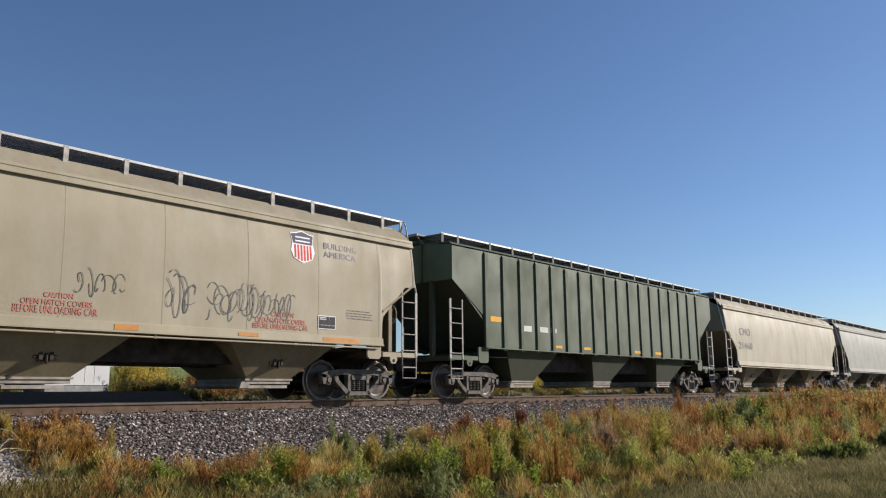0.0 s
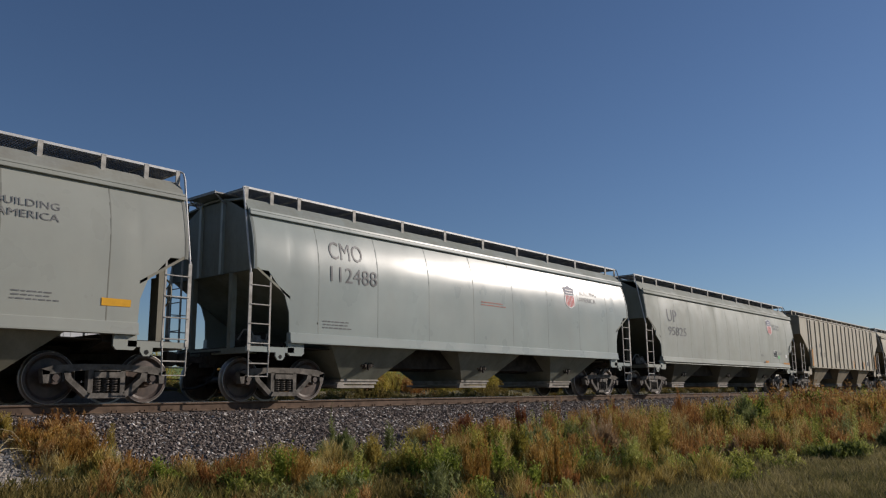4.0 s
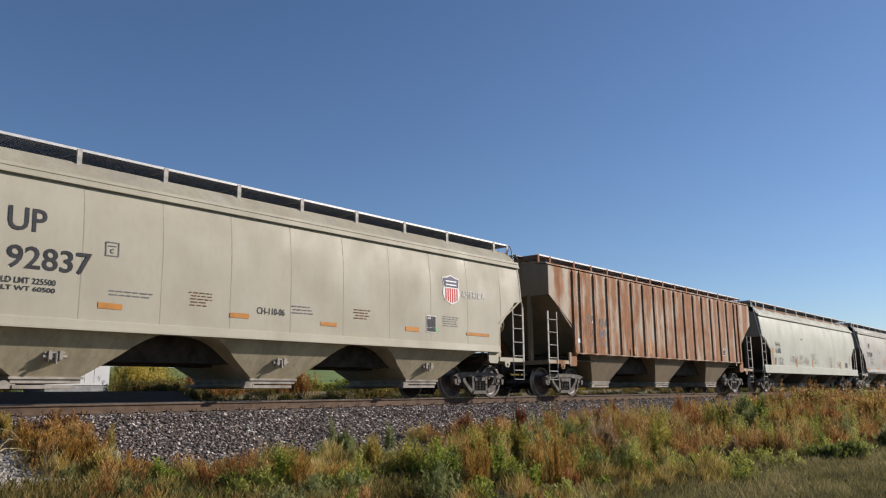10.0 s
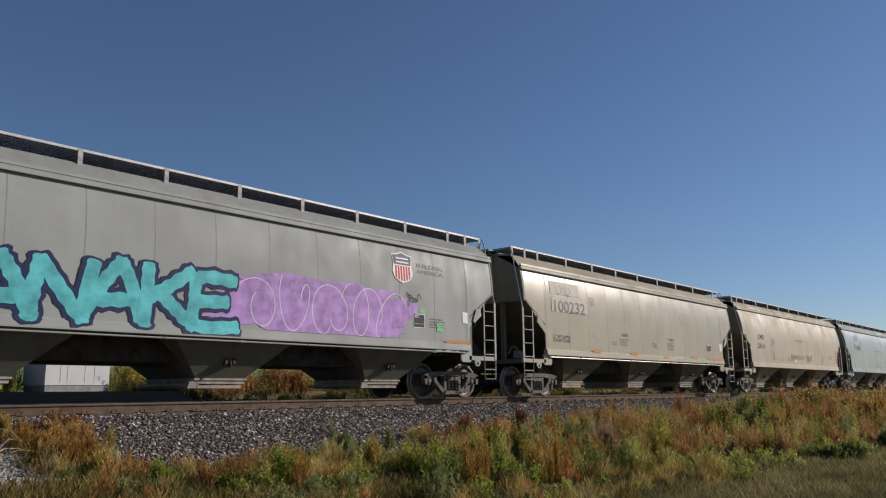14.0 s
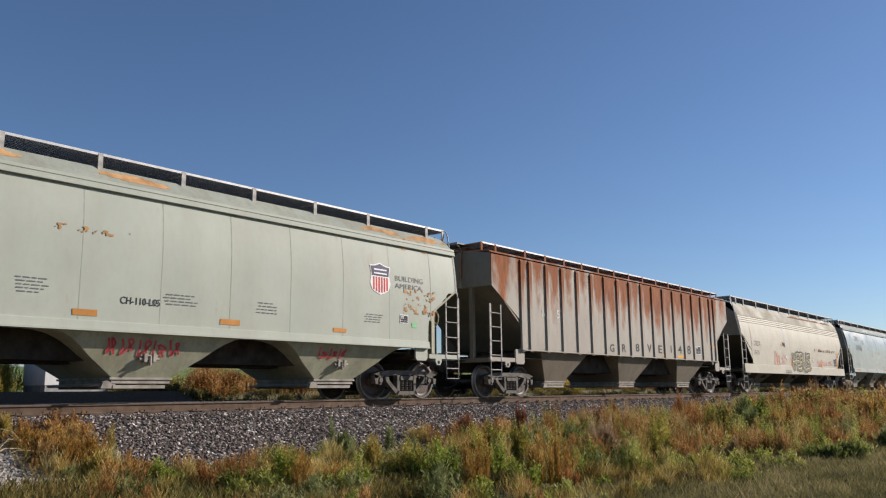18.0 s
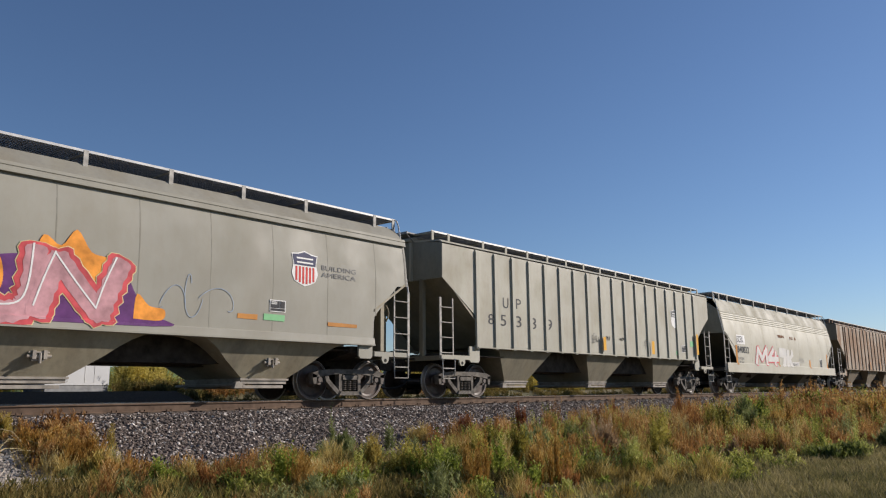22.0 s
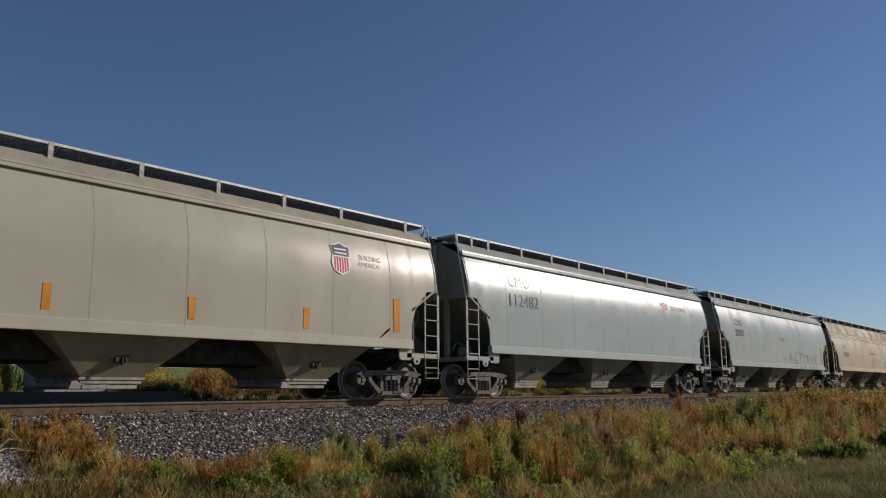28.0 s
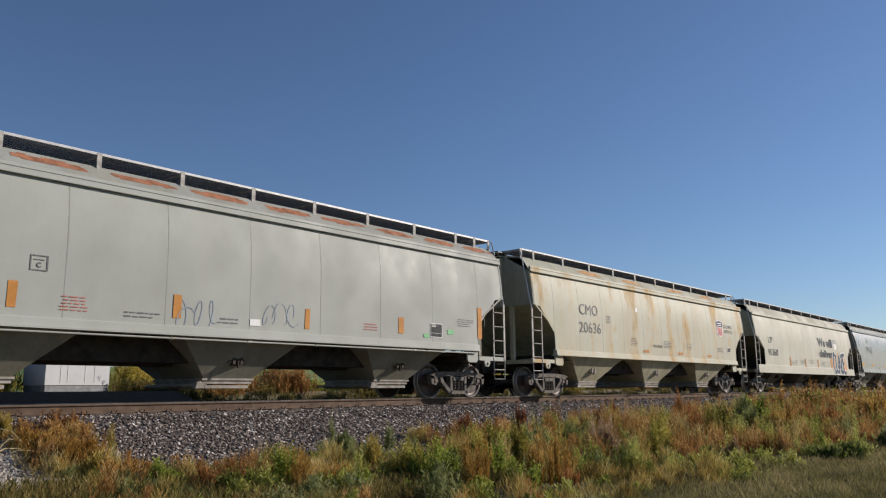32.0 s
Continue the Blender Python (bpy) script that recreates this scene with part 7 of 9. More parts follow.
patch(CARS[25], 5.38, 5.66, 1.89, 2.04, M_GREEN)
patch(CARS[25], 1.03, 1.51, 1.3, 1.4, M_ORANGE)
patch(CARS[25], 3.58, 4.01, 1.3, 1.4, M_ORANGE)
patch(CARS[25], 5.88, 6.79, 1.3, 1.38, M_ORANGE)
small_print(CARS[25], 2.4, 2.89, 1.56, 1.84, M_FADEDRED)
small_print(CARS[25], 0.65, 1.07, 1.56, 1.7, M_GREYTXT)
small_print(CARS[25], 6.35, 7.15, 1.89, 2.11, M_GREYTXT)
patch(CARS[25], -0.2, 0.06, 1.57, 1.72, M_WHITE)
rate_box(CARS[25], -4.19, -3.89, 2.35, 2.6)
data_panel(CARS[26], 4.51, 5.02, 1.71, 2.02)
small_print(CARS[26], 4.01, 4.33, 1.62, 1.87, M_GREYTXT)
small_print(CARS[26], 5.37, 7.12, 2.51, 2.73, M_GREYTXT)
small_print(CARS[26], 5.28, 5.71, 1.64, 1.87, M_GREYTXT)
scribble(CARS[26], 5.79, 6.72, 1.59, 2.0, M_SLATE, 5)
scribble(CARS[26], 0.37, 1.09, 1.63, 2.04, M_SLATE, 5)
patch(CARS[26], 0.91, 1.39, 1.35, 1.44, M_DULLORANGE)
patch(CARS[26], 5.03, 5.22, 1.65, 1.83, M_GREEN)
lettering(CARS[26], "CITX", -6.38, -5.48, 2.55, 2.77, M_GREYTXT, bold=0.0)
lettering(CARS[26], "700351", -6.41, -5.3, 2.08, 2.33, M_BLACK, bold=0.0)
lettering(CARS[27], "DO NOT HAMMER ON CAR", 0.06, 1.83, 2.43, 2.58, M_RED, bold=0.0)
small_print(CARS[27], 0.53, 1.38, 1.82, 2.2, M_FADEDRED)
scribble(CARS[27], 4.2, 5.8, 1.47, 2.02, M_SLATE, 4)
data_panel(CARS[27], 5.98, 6.54, 1.67, 1.99)
patch(CARS[27], 7.1, 7.3, 1.86, 2.04, M_GREEN)
patch(CARS[27], 6.31, 6.54, 1.56, 1.69, M_GREEN)
lettering(CARS[27], "CHTT", -6.47, -5.7, 2.64, 2.85, M_GREYTXT, bold=0.0)
lettering(CARS[27], "720564", -6.53, -5.25, 2.13, 2.4, M_BLACK, bold=0.0)
patch(CARS[27], 1.07, 1.51, 1.34, 1.43, M_DULLORANGE)
patch(CARS[27], 3.84, 4.28, 1.35, 1.44, M_DULLORANGE)
small_print(CARS[27], 5.92, 7.67, 2.56, 2.78, M_GREYTXT)
small_print(CARS[27], 0.55, 1.32, 1.62, 1.8, M_GREYTXT)
patch(CARS[28], 1.21, 1.38, 1.58, 2.01, M_DULLORANGE)
patch(CARS[28], 4.01, 4.14, 1.59, 2.01, M_DULLORANGE)
patch(CARS[28], 6.73, 6.96, 1.57, 2.46, M_DULLORANGE)
for n, path in enumerate((
        [(0.0, 0.29), (0.018, 0.446), (0.066, 0.47), (0.125, 0.314)],
        [(0.134, 0.31), (0.054, 0.66), (0.062, 0.886), (0.143, 1.0), (0.232, 0.97), (0.277, 0.77), (0.268, 0.47)],
        [(0.27, 0.857), (0.348, 0.96), (0.43, 0.8), (0.459, 0.514), (0.42, 0.17), (0.312, 0.057), (0.223, 0.14), (0.19, 0.31), (0.205, 0.446)],
        [(0.455, 0.714), (0.51, 0.83), (0.59, 0.74), (0.652, 0.457), (0.673, 0.23), (0.634, 0.03), (0.51, 0.03), (0.437, 0.114), (0.423, 0.257)],
        [(0.637, 0.486), (0.643, 0.714), (0.705, 0.8), (0.786, 0.714), (0.827, 0.54), (0.84, 0.314), (0.812, 0.143), (0.723, 0.126)],
        [(0.82, 0.57), (0.848, 0.714), (0.92, 0.743), (0.982, 0.57), (0.995, 0.37), (0.946, 0.143), (0.857, 0.0), (0.827, 0.16)])):
    tag_stroke(CARS[28], smooth_path(path), 1.85, 5.64, 1.20, 2.10, M_BLACK, 0.005 + 0.0015 * n, 0.012)
lettering(CARS[28], "DO NOT HAMMER ON CAR", -0.3, 0.53, 2.61, 2.75, M_RED, bold=0.0)
lettering(CARS[28], "CMO", -6.2, -5.38, 3.06, 3.36, M_BLACK, bold=0.0)
lettering(CARS[28], "23323", -6.26, -5.32, 2.58, 2.88, M_BLACK, bold=0.007)
small_print(CARS[28], 5.3, 5.95, 1.86, 2.09, M_GREYTXT)
small_print(CARS[28], 5.31, 5.71, 1.54, 1.8, M_GREYTXT)
small_print(CARS[28], 1.58, 1.96, 1.61, 1.83, M_FADEDRED)
small_print(CARS[28], 0.12, 0.7, 1.57, 1.74, M_FADEDRED)
lettering(CARS[29], "CMO", -6.16, -5.08, 3.19, 3.54, M_GREYTXT, bold=0.0)
lettering(CARS[29], "112482", -6.18, -4.69, 2.61, 2.98, M_GREYTXT, bold=0.0)
shield(CARS[29], 3.86, 4.54, 3.14, 3.54)
lettering(CARS[29], "BUILDING", 4.85, 6.12, 3.25, 3.43, M_GREYTXT, bold=0.0)
# letters lightened to grey, with the sun's glare put into their paint
lettering(CARS[30], "CMO", -6.29, -5.16, 3.18, 3.59, M_GREYTXT, bold=0.007)
lettering(CARS[30], "101198", -4.71, -3.1, 3.15, 3.64, M_GREYTXT, bold=0.007)
patch(CARS[30], -7.18, -7.01, 1.58, 2.46, M_DULLORANGE)
patch(CARS[30], -4.42, -4.25, 1.57, 1.99, M_DULLORANGE)
patch(CARS[30], -1.63, -1.48, 1.56, 1.99, M_DULLORANGE)
patch(CARS[30], 1.07, 1.22, 1.56, 2, M_DULLORANGE)
patch(CARS[30], 3.86, 4.02, 1.54, 1.99, M_DULLORANGE)
patch(CARS[30], 6.64, 6.87, 1.61, 2.42, M_DULLORANGE)
shield(CARS[30], 4.65, 5.25, 2.82, 3.6)
lettering(CARS[30], "BUILDING", 5.53, 6.24, 3.25, 3.37, M_PALE, bold=0.0)
lettering(CARS[30], "AMERICA", 5.48, 6.19, 3.09, 3.20, M_PALE, bold=0.0)
rate_box(CARS[30], -4.49, -4.22, 2.34, 2.6)
lettering(CARS[30], "LD LMT 223800", -6.4, -5.54, 1.66, 1.78, M_GREYTXT, bold=0.003)
lettering(CARS[30], "LT WT 62200", -6.4, -5.54, 1.53, 1.65, M_GREYTXT, bold=0.003)
shield(CARS[31], 3.94, 4.63, 2.86, 3.69)
lettering(CARS[31], "BUILDING", 4.88, 5.88, 3.30, 3.42, M_GREYTXT, bold=0.0)
lettering(CARS[31], "AMERICA", 4.89, 5.86, 3.13, 3.24, M_GREYTXT, bold=0.0)
patch(CARS[31], -1.19, -0.73, 1.65, 1.73, M_YELLOW)
patch(CARS[31], 1.13, 1.6, 1.65, 1.73, M_YELLOW)
patch(CARS[31], 4.2, 4.64, 1.65, 1.73, M_YELLOW)
patch(CARS[31], 6.8, 7.25, 1.66, 1.8, M_YELLOW)
data_panel(CARS[31], 5.99, 6.44, 1.67, 1.97)
patch(CARS[31], 0.11, 0.41, 1.79, 1.94, M_WHITE)
small_print(CARS[31], -2.43, -2.05, 1.63, 1.82, M_GREYTXT)
small_print(CARS[31], 5.16, 5.87, 1.68, 1.9, M_GREYTXT)
lettering(CARS[31], "UP", -5.52, -4.9, 3.2, 3.57, M_GREYTXT, bold=0.0)
lettering(CARS[31], "99165", -5.9, -4.24, 2.53, 2.95, M_GREYTXT, bold=0.0)
patch(CARS[31], -7.34, -6.79, 1.65, 1.79, M_YELLOW)
patch(CARS[31], -4.74, -4.24, 1.66, 1.78, M_YELLOW)
lettering(CARS[32], "We will", 1.37, 4.28, 2.56, 3.07, M_BLACK, bold=0.03)
lettering(CARS[32], "deliver", 1.52, 4.17, 1.94, 2.4, M_BLACK, bold=0.03)
plain_shield(CARS[32], 4.56, 5.15, 2.44, 3.13)
patch(CARS[32], -3.85, -3.68, 1.35, 1.81, M_ORANGE)
patch(CARS[32], -1.3, -1.11, 1.34, 1.78, M_ORANGE)
patch(CARS[32], 1.01, 1.2, 1.34, 1.78, M_ORANGE)
rate_box(CARS[32], -0.5, 0.35, 1.54, 1.75)
spray_shape(CARS[32], [(3.55, 1.75), (4.3, 2.15), (4.7, 1.6), (4.2, 1.30), (3.75, 1.42)], M_FADEDORANGE, 0.0045)
spray_shape(CARS[32], [(6.2, 1.3), (6.35, 2.0), (6.9, 1.85), (7.1, 1.4), (6.8, 1.15)], M_FADEDORANGE, 0.0045)
spray_shape(CARS[32], [(5.05, 2.0), (5.25, 2.30), (5.5, 2.25), (5.5, 1.9)], M_FADEDORANGE, 0.0045)
fat_word(CARS[32], "CLAZE", 4.15, 6.7, 1.08, 2.20, 0.215, [(M_WHITE, 0.12, 0.0085), (M_NAVY, 0.0, 0.0125)], 8, -0.12)
lettering(CARS[32], "UP", -6.98, -6.35, 2.42, 2.74, M_BLACK, bold=0.0)
lettering(CARS[32], "90368", -7.12, -5.64, 1.81, 2.14, M_BLACK, bold=0.0)
scribble(CARS[32], -3.7, -2.7, 1.32, 1.68, M_GREYTXT, 4)
scribble(CARS[32], -2.17, -1.25, 1.46, 1.71, M_GREYTXT, 4)
scribble(CARS[32], 1.59, 3.87, 1.4, 1.76, M_GREYTXT, 4)
lettering(CARS[33], "CMO", -5.99, -4.82, 2.63, 2.99, M_GREYTXT, bold=0.0)
lettering(CARS[33], "20636", -6.04, -4.65, 2.04, 2.39, M_GREYTXT, bold=0.0)
shield(CARS[33], 5.4, 6.13, 2.42, 3.18)
lettering(CARS[33], "BUILDING", 6.25, 7.18, 2.84, 2.98, M_GREYTXT, bold=0.0)
lettering(CARS[33], "AMERICA", 6.24, 7.19, 2.63, 2.77, M_GREYTXT, bold=0.0)
lettering(CARS[33], "CH-110-L05", -0.79, -0.01, 1.74, 1.84, M_BLACK, bold=0.005)
small_print(CARS[33], -2.55, -2.03, 1.74, 2.04, M_GREYTXT)
small_print(CARS[33], 2.16, 2.67, 1.75, 2.02, M_GREYTXT)
small_print(CARS[33], 0.1, 0.82, 1.74, 2.03, M_GREYTXT)
small_print(CARS[33], 5.35, 6.1, 1.75, 1.96, M_GREYTXT)
patch(CARS[33], -1.58, -1.12, 1.52, 1.61, M_ORANGE)
patch(CARS[33], 1.38, 1.84, 1.52, 1.62, M_ORANGE)
patch(CARS[33], 4.25, 4.68, 1.52, 1.6, M_ORANGE)
patch(CARS[33], -2.06, -1.91, 2.97, 3.14, M_WHITE)
data_panel(CARS[33], 6.5, 6.82, 1.78, 2.01)
rate_box(CARS[33], -4.23, -3.98, 2.45, 2.69)
for k in range(-5, 5):
    roof_rust(CARS[34], 1.70 * k + 0.45, 1.70 * k + 1.85, M_ROOFRUST, 0.1, 0.75, seed=k * 1.7)
for k in range(-5, 5):
    roof_rust(CARS[10], 1.765 * k + 0.28, 1.765 * k + 1.95, M_RUSTY, 0.3, 1.1, seed=k * 2.3)
for x in (-6.5, -3.9, -1.2, 5.2, 7.0):
    roof_rust(CARS[20], x, x + 1.5, M_BLOOM, 0.0, 0.7, seed=x)
for x in (-5.5, -2.4, 1.5, 4.4):
    roof_rust(CARS[33], x, x + 1.6, M_BLOOM, 0.0, 0.7, seed=x)
for x in (-0.6, 1.3, 3.3, 5.4):
    roof_rust(CARS[18], x, x + 2.0, M_RUSTY, -0.25, 0.45, seed=x)
patch(CARS[34], -4.64, -4.49, 1.56, 1.98, M_ORANGE)
patch(CARS[34], -1.72, -1.55, 1.56, 2.01, M_ORANGE)
patch(CARS[34], 1.43, 1.56, 1.53, 1.97, M_ORANGE)
patch(CARS[34], 4.35, 4.53, 1.58, 1.97, M_ORANGE)
patch(CARS[34], 7.47, 7.65, 1.58, 2.44, M_ORANGE)
data_panel(CARS[34], 5.52, 5.98, 1.54, 1.9)
rate_box(CARS[34], -4.33, -4.04, 2.18, 2.44)
scribble(CARS[34], -1.66, -0.75, 1.33, 2.02, M_PALEBLUE, 3)
scribble(CARS[34], 0.32, 1.25, 1.49, 2.02, M_PALEBLUE, 3)
small_print(CARS[34], -3.8, -3.33, 1.55, 1.83, M_FADEDRED)
small_print(CARS[34], 3.16, 3.62, 1.59, 1.78, M_FADEDRED)
small_print(CARS[34], -2.69, -1.98, 1.51, 1.65, M_GREYTXT)
small_print(CARS[34], -0.75, -0.19, 1.51, 1.66, M_GREYTXT)
small_print(CARS[34], 6.56, 7.28, 1.87, 2.09, M_GREYTXT)
patch(CARS[34], 0.01, 0.26, 1.52, 1.65, M_WHITE)
patch(CARS[34], 5.26, 5.47, 1.51, 1.62, M_GREEN)
patch(CARS[34], 6.19, 6.44, 1.64, 1.77, M_GREEN)


# ---- equipment hut beyond the track ----
M_HUT = plain("white painted sheet metal", (0.60, 0.62, 0.63), 0.5, 0, 0.06, 2)


def hut():
    th = tagged(new("equipment_hut"), "white sheet-metal railway equipment hut on a raised base", "hut")
    th.location = (9.62, 8.0, -0.40)
    part("body", Geo().box(0, 1.85, 0, 1.5, 0.85, 3.0).mesh("body"), M_HUT, th)
    part("roof", Geo().prism_x([(-0.08, 2.98), (1.58, 2.98), (1.58, 3.04), (0.75, 3.14), (-0.08, 3.04)], -0.08, 1.93).mesh("roof"), M_HUT, th)
    part("base_frame", Geo().box(0.02, 1.83, 0.02, 1.48, 0.62, 0.85).mesh("base_frame"), plain("grey base frame", (0.28, 0.29, 0.30), 0.7), th)
    for x in (0.42, 0.62, 1.12, 1.40):
        part("door_joint", Geo().box(x - 0.006, x + 0.006, -0.006, 0.0, 0.92, 2.95).mesh("door_joint"), M_PALE, th)
    for x, z in ((0.50, 1.95), (1.22, 1.95)):
        part("door_latch", Geo().box(x - 0.025, x + 0.025, -0.04, 0, z - 0.07, z + 0.07).mesh("door_latch"), M_UNDER, th)
    for x in (0.12, 1.73):
        for y in (0.15, 1.35):
            part("leg", Geo().box(x - 0.1, x + 0.1, y - 0.1, y + 0.1, 0.55, 0.62).mesh("leg"), M_UNDER, th)
    return th


hut()


# ---- ground, track and plants ----
def ground_z(x, y):
    """Height of the ground: embankment under the track, ditch verge towards the road, flat field beyond."""
    if y < -1.9:
        a = min(1.0, (-1.9 - y) / 1.6)
        z = -0.70 - 0.30 * a
        if y < -3.5:
            z -= 0.25 * min(1.0, (-3.5 - y) / 6.0)
    elif y < 2.2:
        z = -0.30
    else:
        rise = 2.6 + 3.9 * min(1.0, max(0.0, (x - 11.5) / 3.0))
        z = -0.30 + 0.53 * min(1.0, max(0.0, (y - rise) / 1.9))
        # the crop field rises beyond the scrub
        z += (1.30 + 0.011 * min(max(x, 0.0), 150.0)) * min(1.0, max(0.0, (y - 20.0) / 10.0))
    return z


def field_material():
    m, t, b = nodes_of("dry grass and earth")
    big = noise_tex(t, 0.35, 5, 0.6)
    fine = noise_tex(t, 14, 6, 0.7)
    c1 = ramp(t, big, [(0.3, (0.085, 0.085, 0.035)), (0.5, (0.15, 0.125, 0.06)), (0.7, (0.21, 0.165, 0.09))])
    verge = mix(t, ramp(t, fine, [(0.35, 0.0), (0.7, 0.6)]), c1, (0.05, 0.052, 0.022))
    tc = t.nodes.new("ShaderNodeTexCoord")
    sp = t.nodes.new("ShaderNodeSeparateXYZ")
    t.links.new(tc.outputs["Object"], sp.inputs[0])
    crop = ramp(t, noise_tex(t, 0.8, 6, 0.65, (0.4, 1, 1)), [(0.3, (0.075, 0.125, 0.028)), (0.7, (0.15, 0.21, 0.05))])
    mr = t.nodes.new("ShaderNodeMapRange")
    mr.inputs[1].default_value, mr.inputs[2].default_value = 18.0, 20.0
    t.links.new(sp.outputs["Y"], mr.inputs[0])
    t.links.new(mix(t, mr.outputs[0], verge, crop), b.inputs["Base Color"])
    b.inputs["Roughness"].default_value = 0.95
    bump(t, b, fine, 0.6, 0.05)
    return m


def ballast_material(name, island=True):
    m, t, b = nodes_of(name)
    if island:
        ge = t.nodes.new("ShaderNodeNewGeometry")
        f = ge.outputs["Random Per Island"]
    else:
        v = t.nodes.new("ShaderNodeTexVoronoi")
        v.inputs["Scale"].default_value = 18
        tc = t.nodes.new("ShaderNodeTexCoord")
        t.links.new(tc.outputs["Object"], v.inputs["Vector"])
        sp = t.nodes.new("ShaderNodeSeparateColor")
        t.links.new(v.outputs["Color"], sp.inputs[0])
        f = sp.outputs[0]
        bump(t, b, v.outputs["Distance"], 0.8, 0.05)
    c = ramp(t, f, [(0.0, (0.024, 0.019, 0.016)), (0.4, (0.080, 0.062, 0.052)), (0.7, (0.16, 0.125, 0.105)), (0.86, (0.30, 0.25, 0.215)), (0.98, (0.80, 0.76, 0.70))])
    n = noise_tex(t, 30, 4)
    t.links.new(mix(t, 0.35, c, ramp(t, n, [(0.3, (0.04, 0.031, 0.026)), (0.7, (0.18, 0.14, 0.118))])), b.inputs["Base Color"])
    b.inputs["Roughness"].default_value = 0.9
    return m


M_FIELD = field_material()
M_STONE = ballast_material("crushed granite")
M_BED = ballast_material("ballast bed", False)

xs = [-2400, -600, -200, -80, -40, -20] + [float(k) for k in range(-15, 61)] + [70, 85, 110, 150, 220, 350, 700, 2400]
ys = [-2400, -600, -150, -60, -30, -22] + [-18 + 0.5 * k for k in range(0, 29)] + [-3.5, -3.0, -2.5, -1.9, 0, 2.6, 3.0, 3.7, 4.5, 5.5, 6.5, 7.5, 8.4, 10, 14, 20, 22, 24, 26, 28, 30, 36, 45, 60, 150, 600, 2400]
g = Geo()
gv = []
for x in xs:
    for y in ys:
        wob = 0.06 * noise.noise((x * 0.4, y * 0.4, 0.0)) if -18 < y < -3.4 and -20 < x < 60 else 0.0
        gv.append((x, y, ground_z(x, y) + wob))
ny = len(ys)
g.add(gv, [(i * ny + j, (i + 1) * ny + j, (i + 1) * ny + j + 1, i * ny + j + 1) for i in range(len(xs) - 1) for j in range(ny - 1)])
solid("ground", g, M_FIELD, "dry autumn grass verge and flat field", "ground", "structure", smooth=True)

bed = Geo().prism_x([(-3.45, -0.98), (-3.2, -0.86), (-1.75, -0.23), (-1.3, -0.205), (1.4, -0.205), (1.9, -0.23), (2.7, -0.33), (2.7, -0.6), (-3.4, -1.3)], -420, 700)
solid("ballast_bed", bed, M_BED, "crushed grey granite ballast bed under the track", "ballast", "structure")


def rail_profile(y, z=0.0):
    half = [(0.036, 0.0), (0.037, -0.03), (0.010, -0.045), (0.009, -0.145), (0.025, -0.155), (0.072, -0.163), (0.072, -0.175)]
    return [(y - a, z + b) for a, b in half] + [(y + a, z + b) for a, b in reversed(half)]


M_RAILSIDE = plain("brown rusted rail steel", (0.125, 0.086, 0.062), 0.85, 0, 0.35, 5, 0.2)
M_RAILTOP = plain("polished rail head", (0.45, 0.43, 0.41), 0.3, 0.9, 0.1, 4)
M_TIE = plain("weathered timber tie", (0.09, 0.07, 0.055), 0.9, 0, 0.4, 6, 0.4)


def railway(y0, name, z=0.0):
    tr = tagged(new(name), "rusty steel rail with polished head on timber ties", "railway track", kind="structure")
    for s in (-1, 1):
        y = y0 + s * 0.7545
        r = part("rail", Geo().prism_x(rail_profile(y, z), -420, 700).mesh("rail"), M_RAILSIDE, tr)
        part("rail_head", Geo().box(-420, 700, y - 0.030, y + 0.030, z, z + 0.003).mesh("rail_head"), M_RAILTOP, r, "polished running surface")
    tie = Geo().box(-0.115, 0.115, y0 - 1.30, y0 + 1.30, z - 0.36, z - 0.165).mesh("tie")
    plate = Geo()
    for s in (-1, 1):
        yy = y0 + s * 0.7545
        plate.box(-0.10, 0.10, yy - 0.19, yy + 0.19, z - 0.168, z - 0.158)
        for dy in (-0.10, 0.10):
            plate.box(-0.06, -0.03, yy + dy - 0.02, yy + dy + 0.02, z - 0.16, z - 0.125)
            plate.box(0.03, 0.06, yy + dy - 0.02, yy + dy + 0.02, z - 0.16, z - 0.125)
    pm = plate.mesh("tie_plate")
    for k in range(150):
        x = -6 + 0.55 * k
        t = part("tie", tie, M_TIE, tr, at=(x, 0, 0))
        part("tie_plate", pm, M_RAILSIDE, t)
    return tr


railway(0.0, "track")


# loose stones on the shoulder
rng = np.random.default_rng(4)


def stones(name, n, xr, yr, size, label, zfun, mat):
    base = np.array([(1, 0, 0), (-1, 0, 0), (0, 1, 0), (0, -1, 0), (0, 0, 1), (0, 0, -1)], float)
    tri = np.array([(0, 2, 4), (2, 1, 4), (1, 3, 4), (3, 0, 4), (2, 0, 5), (1, 2, 5), (3, 1, 5), (0, 3, 5)])
    u = rng.random(n)
    x = xr[0] + (xr[1] - xr[0]) * u ** 1.35
    y = yr[0] + (yr[1] - yr[0]) * rng.random(n)
    z = np.array([zfun(a, b) for a, b in zip(x, y)])
    s = size * (0.5 + rng.random((n, 1, 1)) * 0.8)
    v = base[None] * (0.6 + 0.7 * rng.random((n, 6, 1))) * s
    q = rng.normal(size=(n, 3, 3))
    q, _ = np.linalg.qr(q)
    v = np.einsum("nij,nkj->nki", q, v) * np.array([1.1, 1.1, 0.9]) + np.stack([x, y, z], 1)[:, None]
    f = (tri[None] + 6 * np.arange(n)[:, None, None]).reshape(-1, 3)
    me = bpy.data.meshes.new(name)
    me.from_pydata(v.reshape(-1, 3).tolist(), [], f.tolist())
    me.materials.append(None)
    return solid(name, me, mat, label, "stones", "stuff")


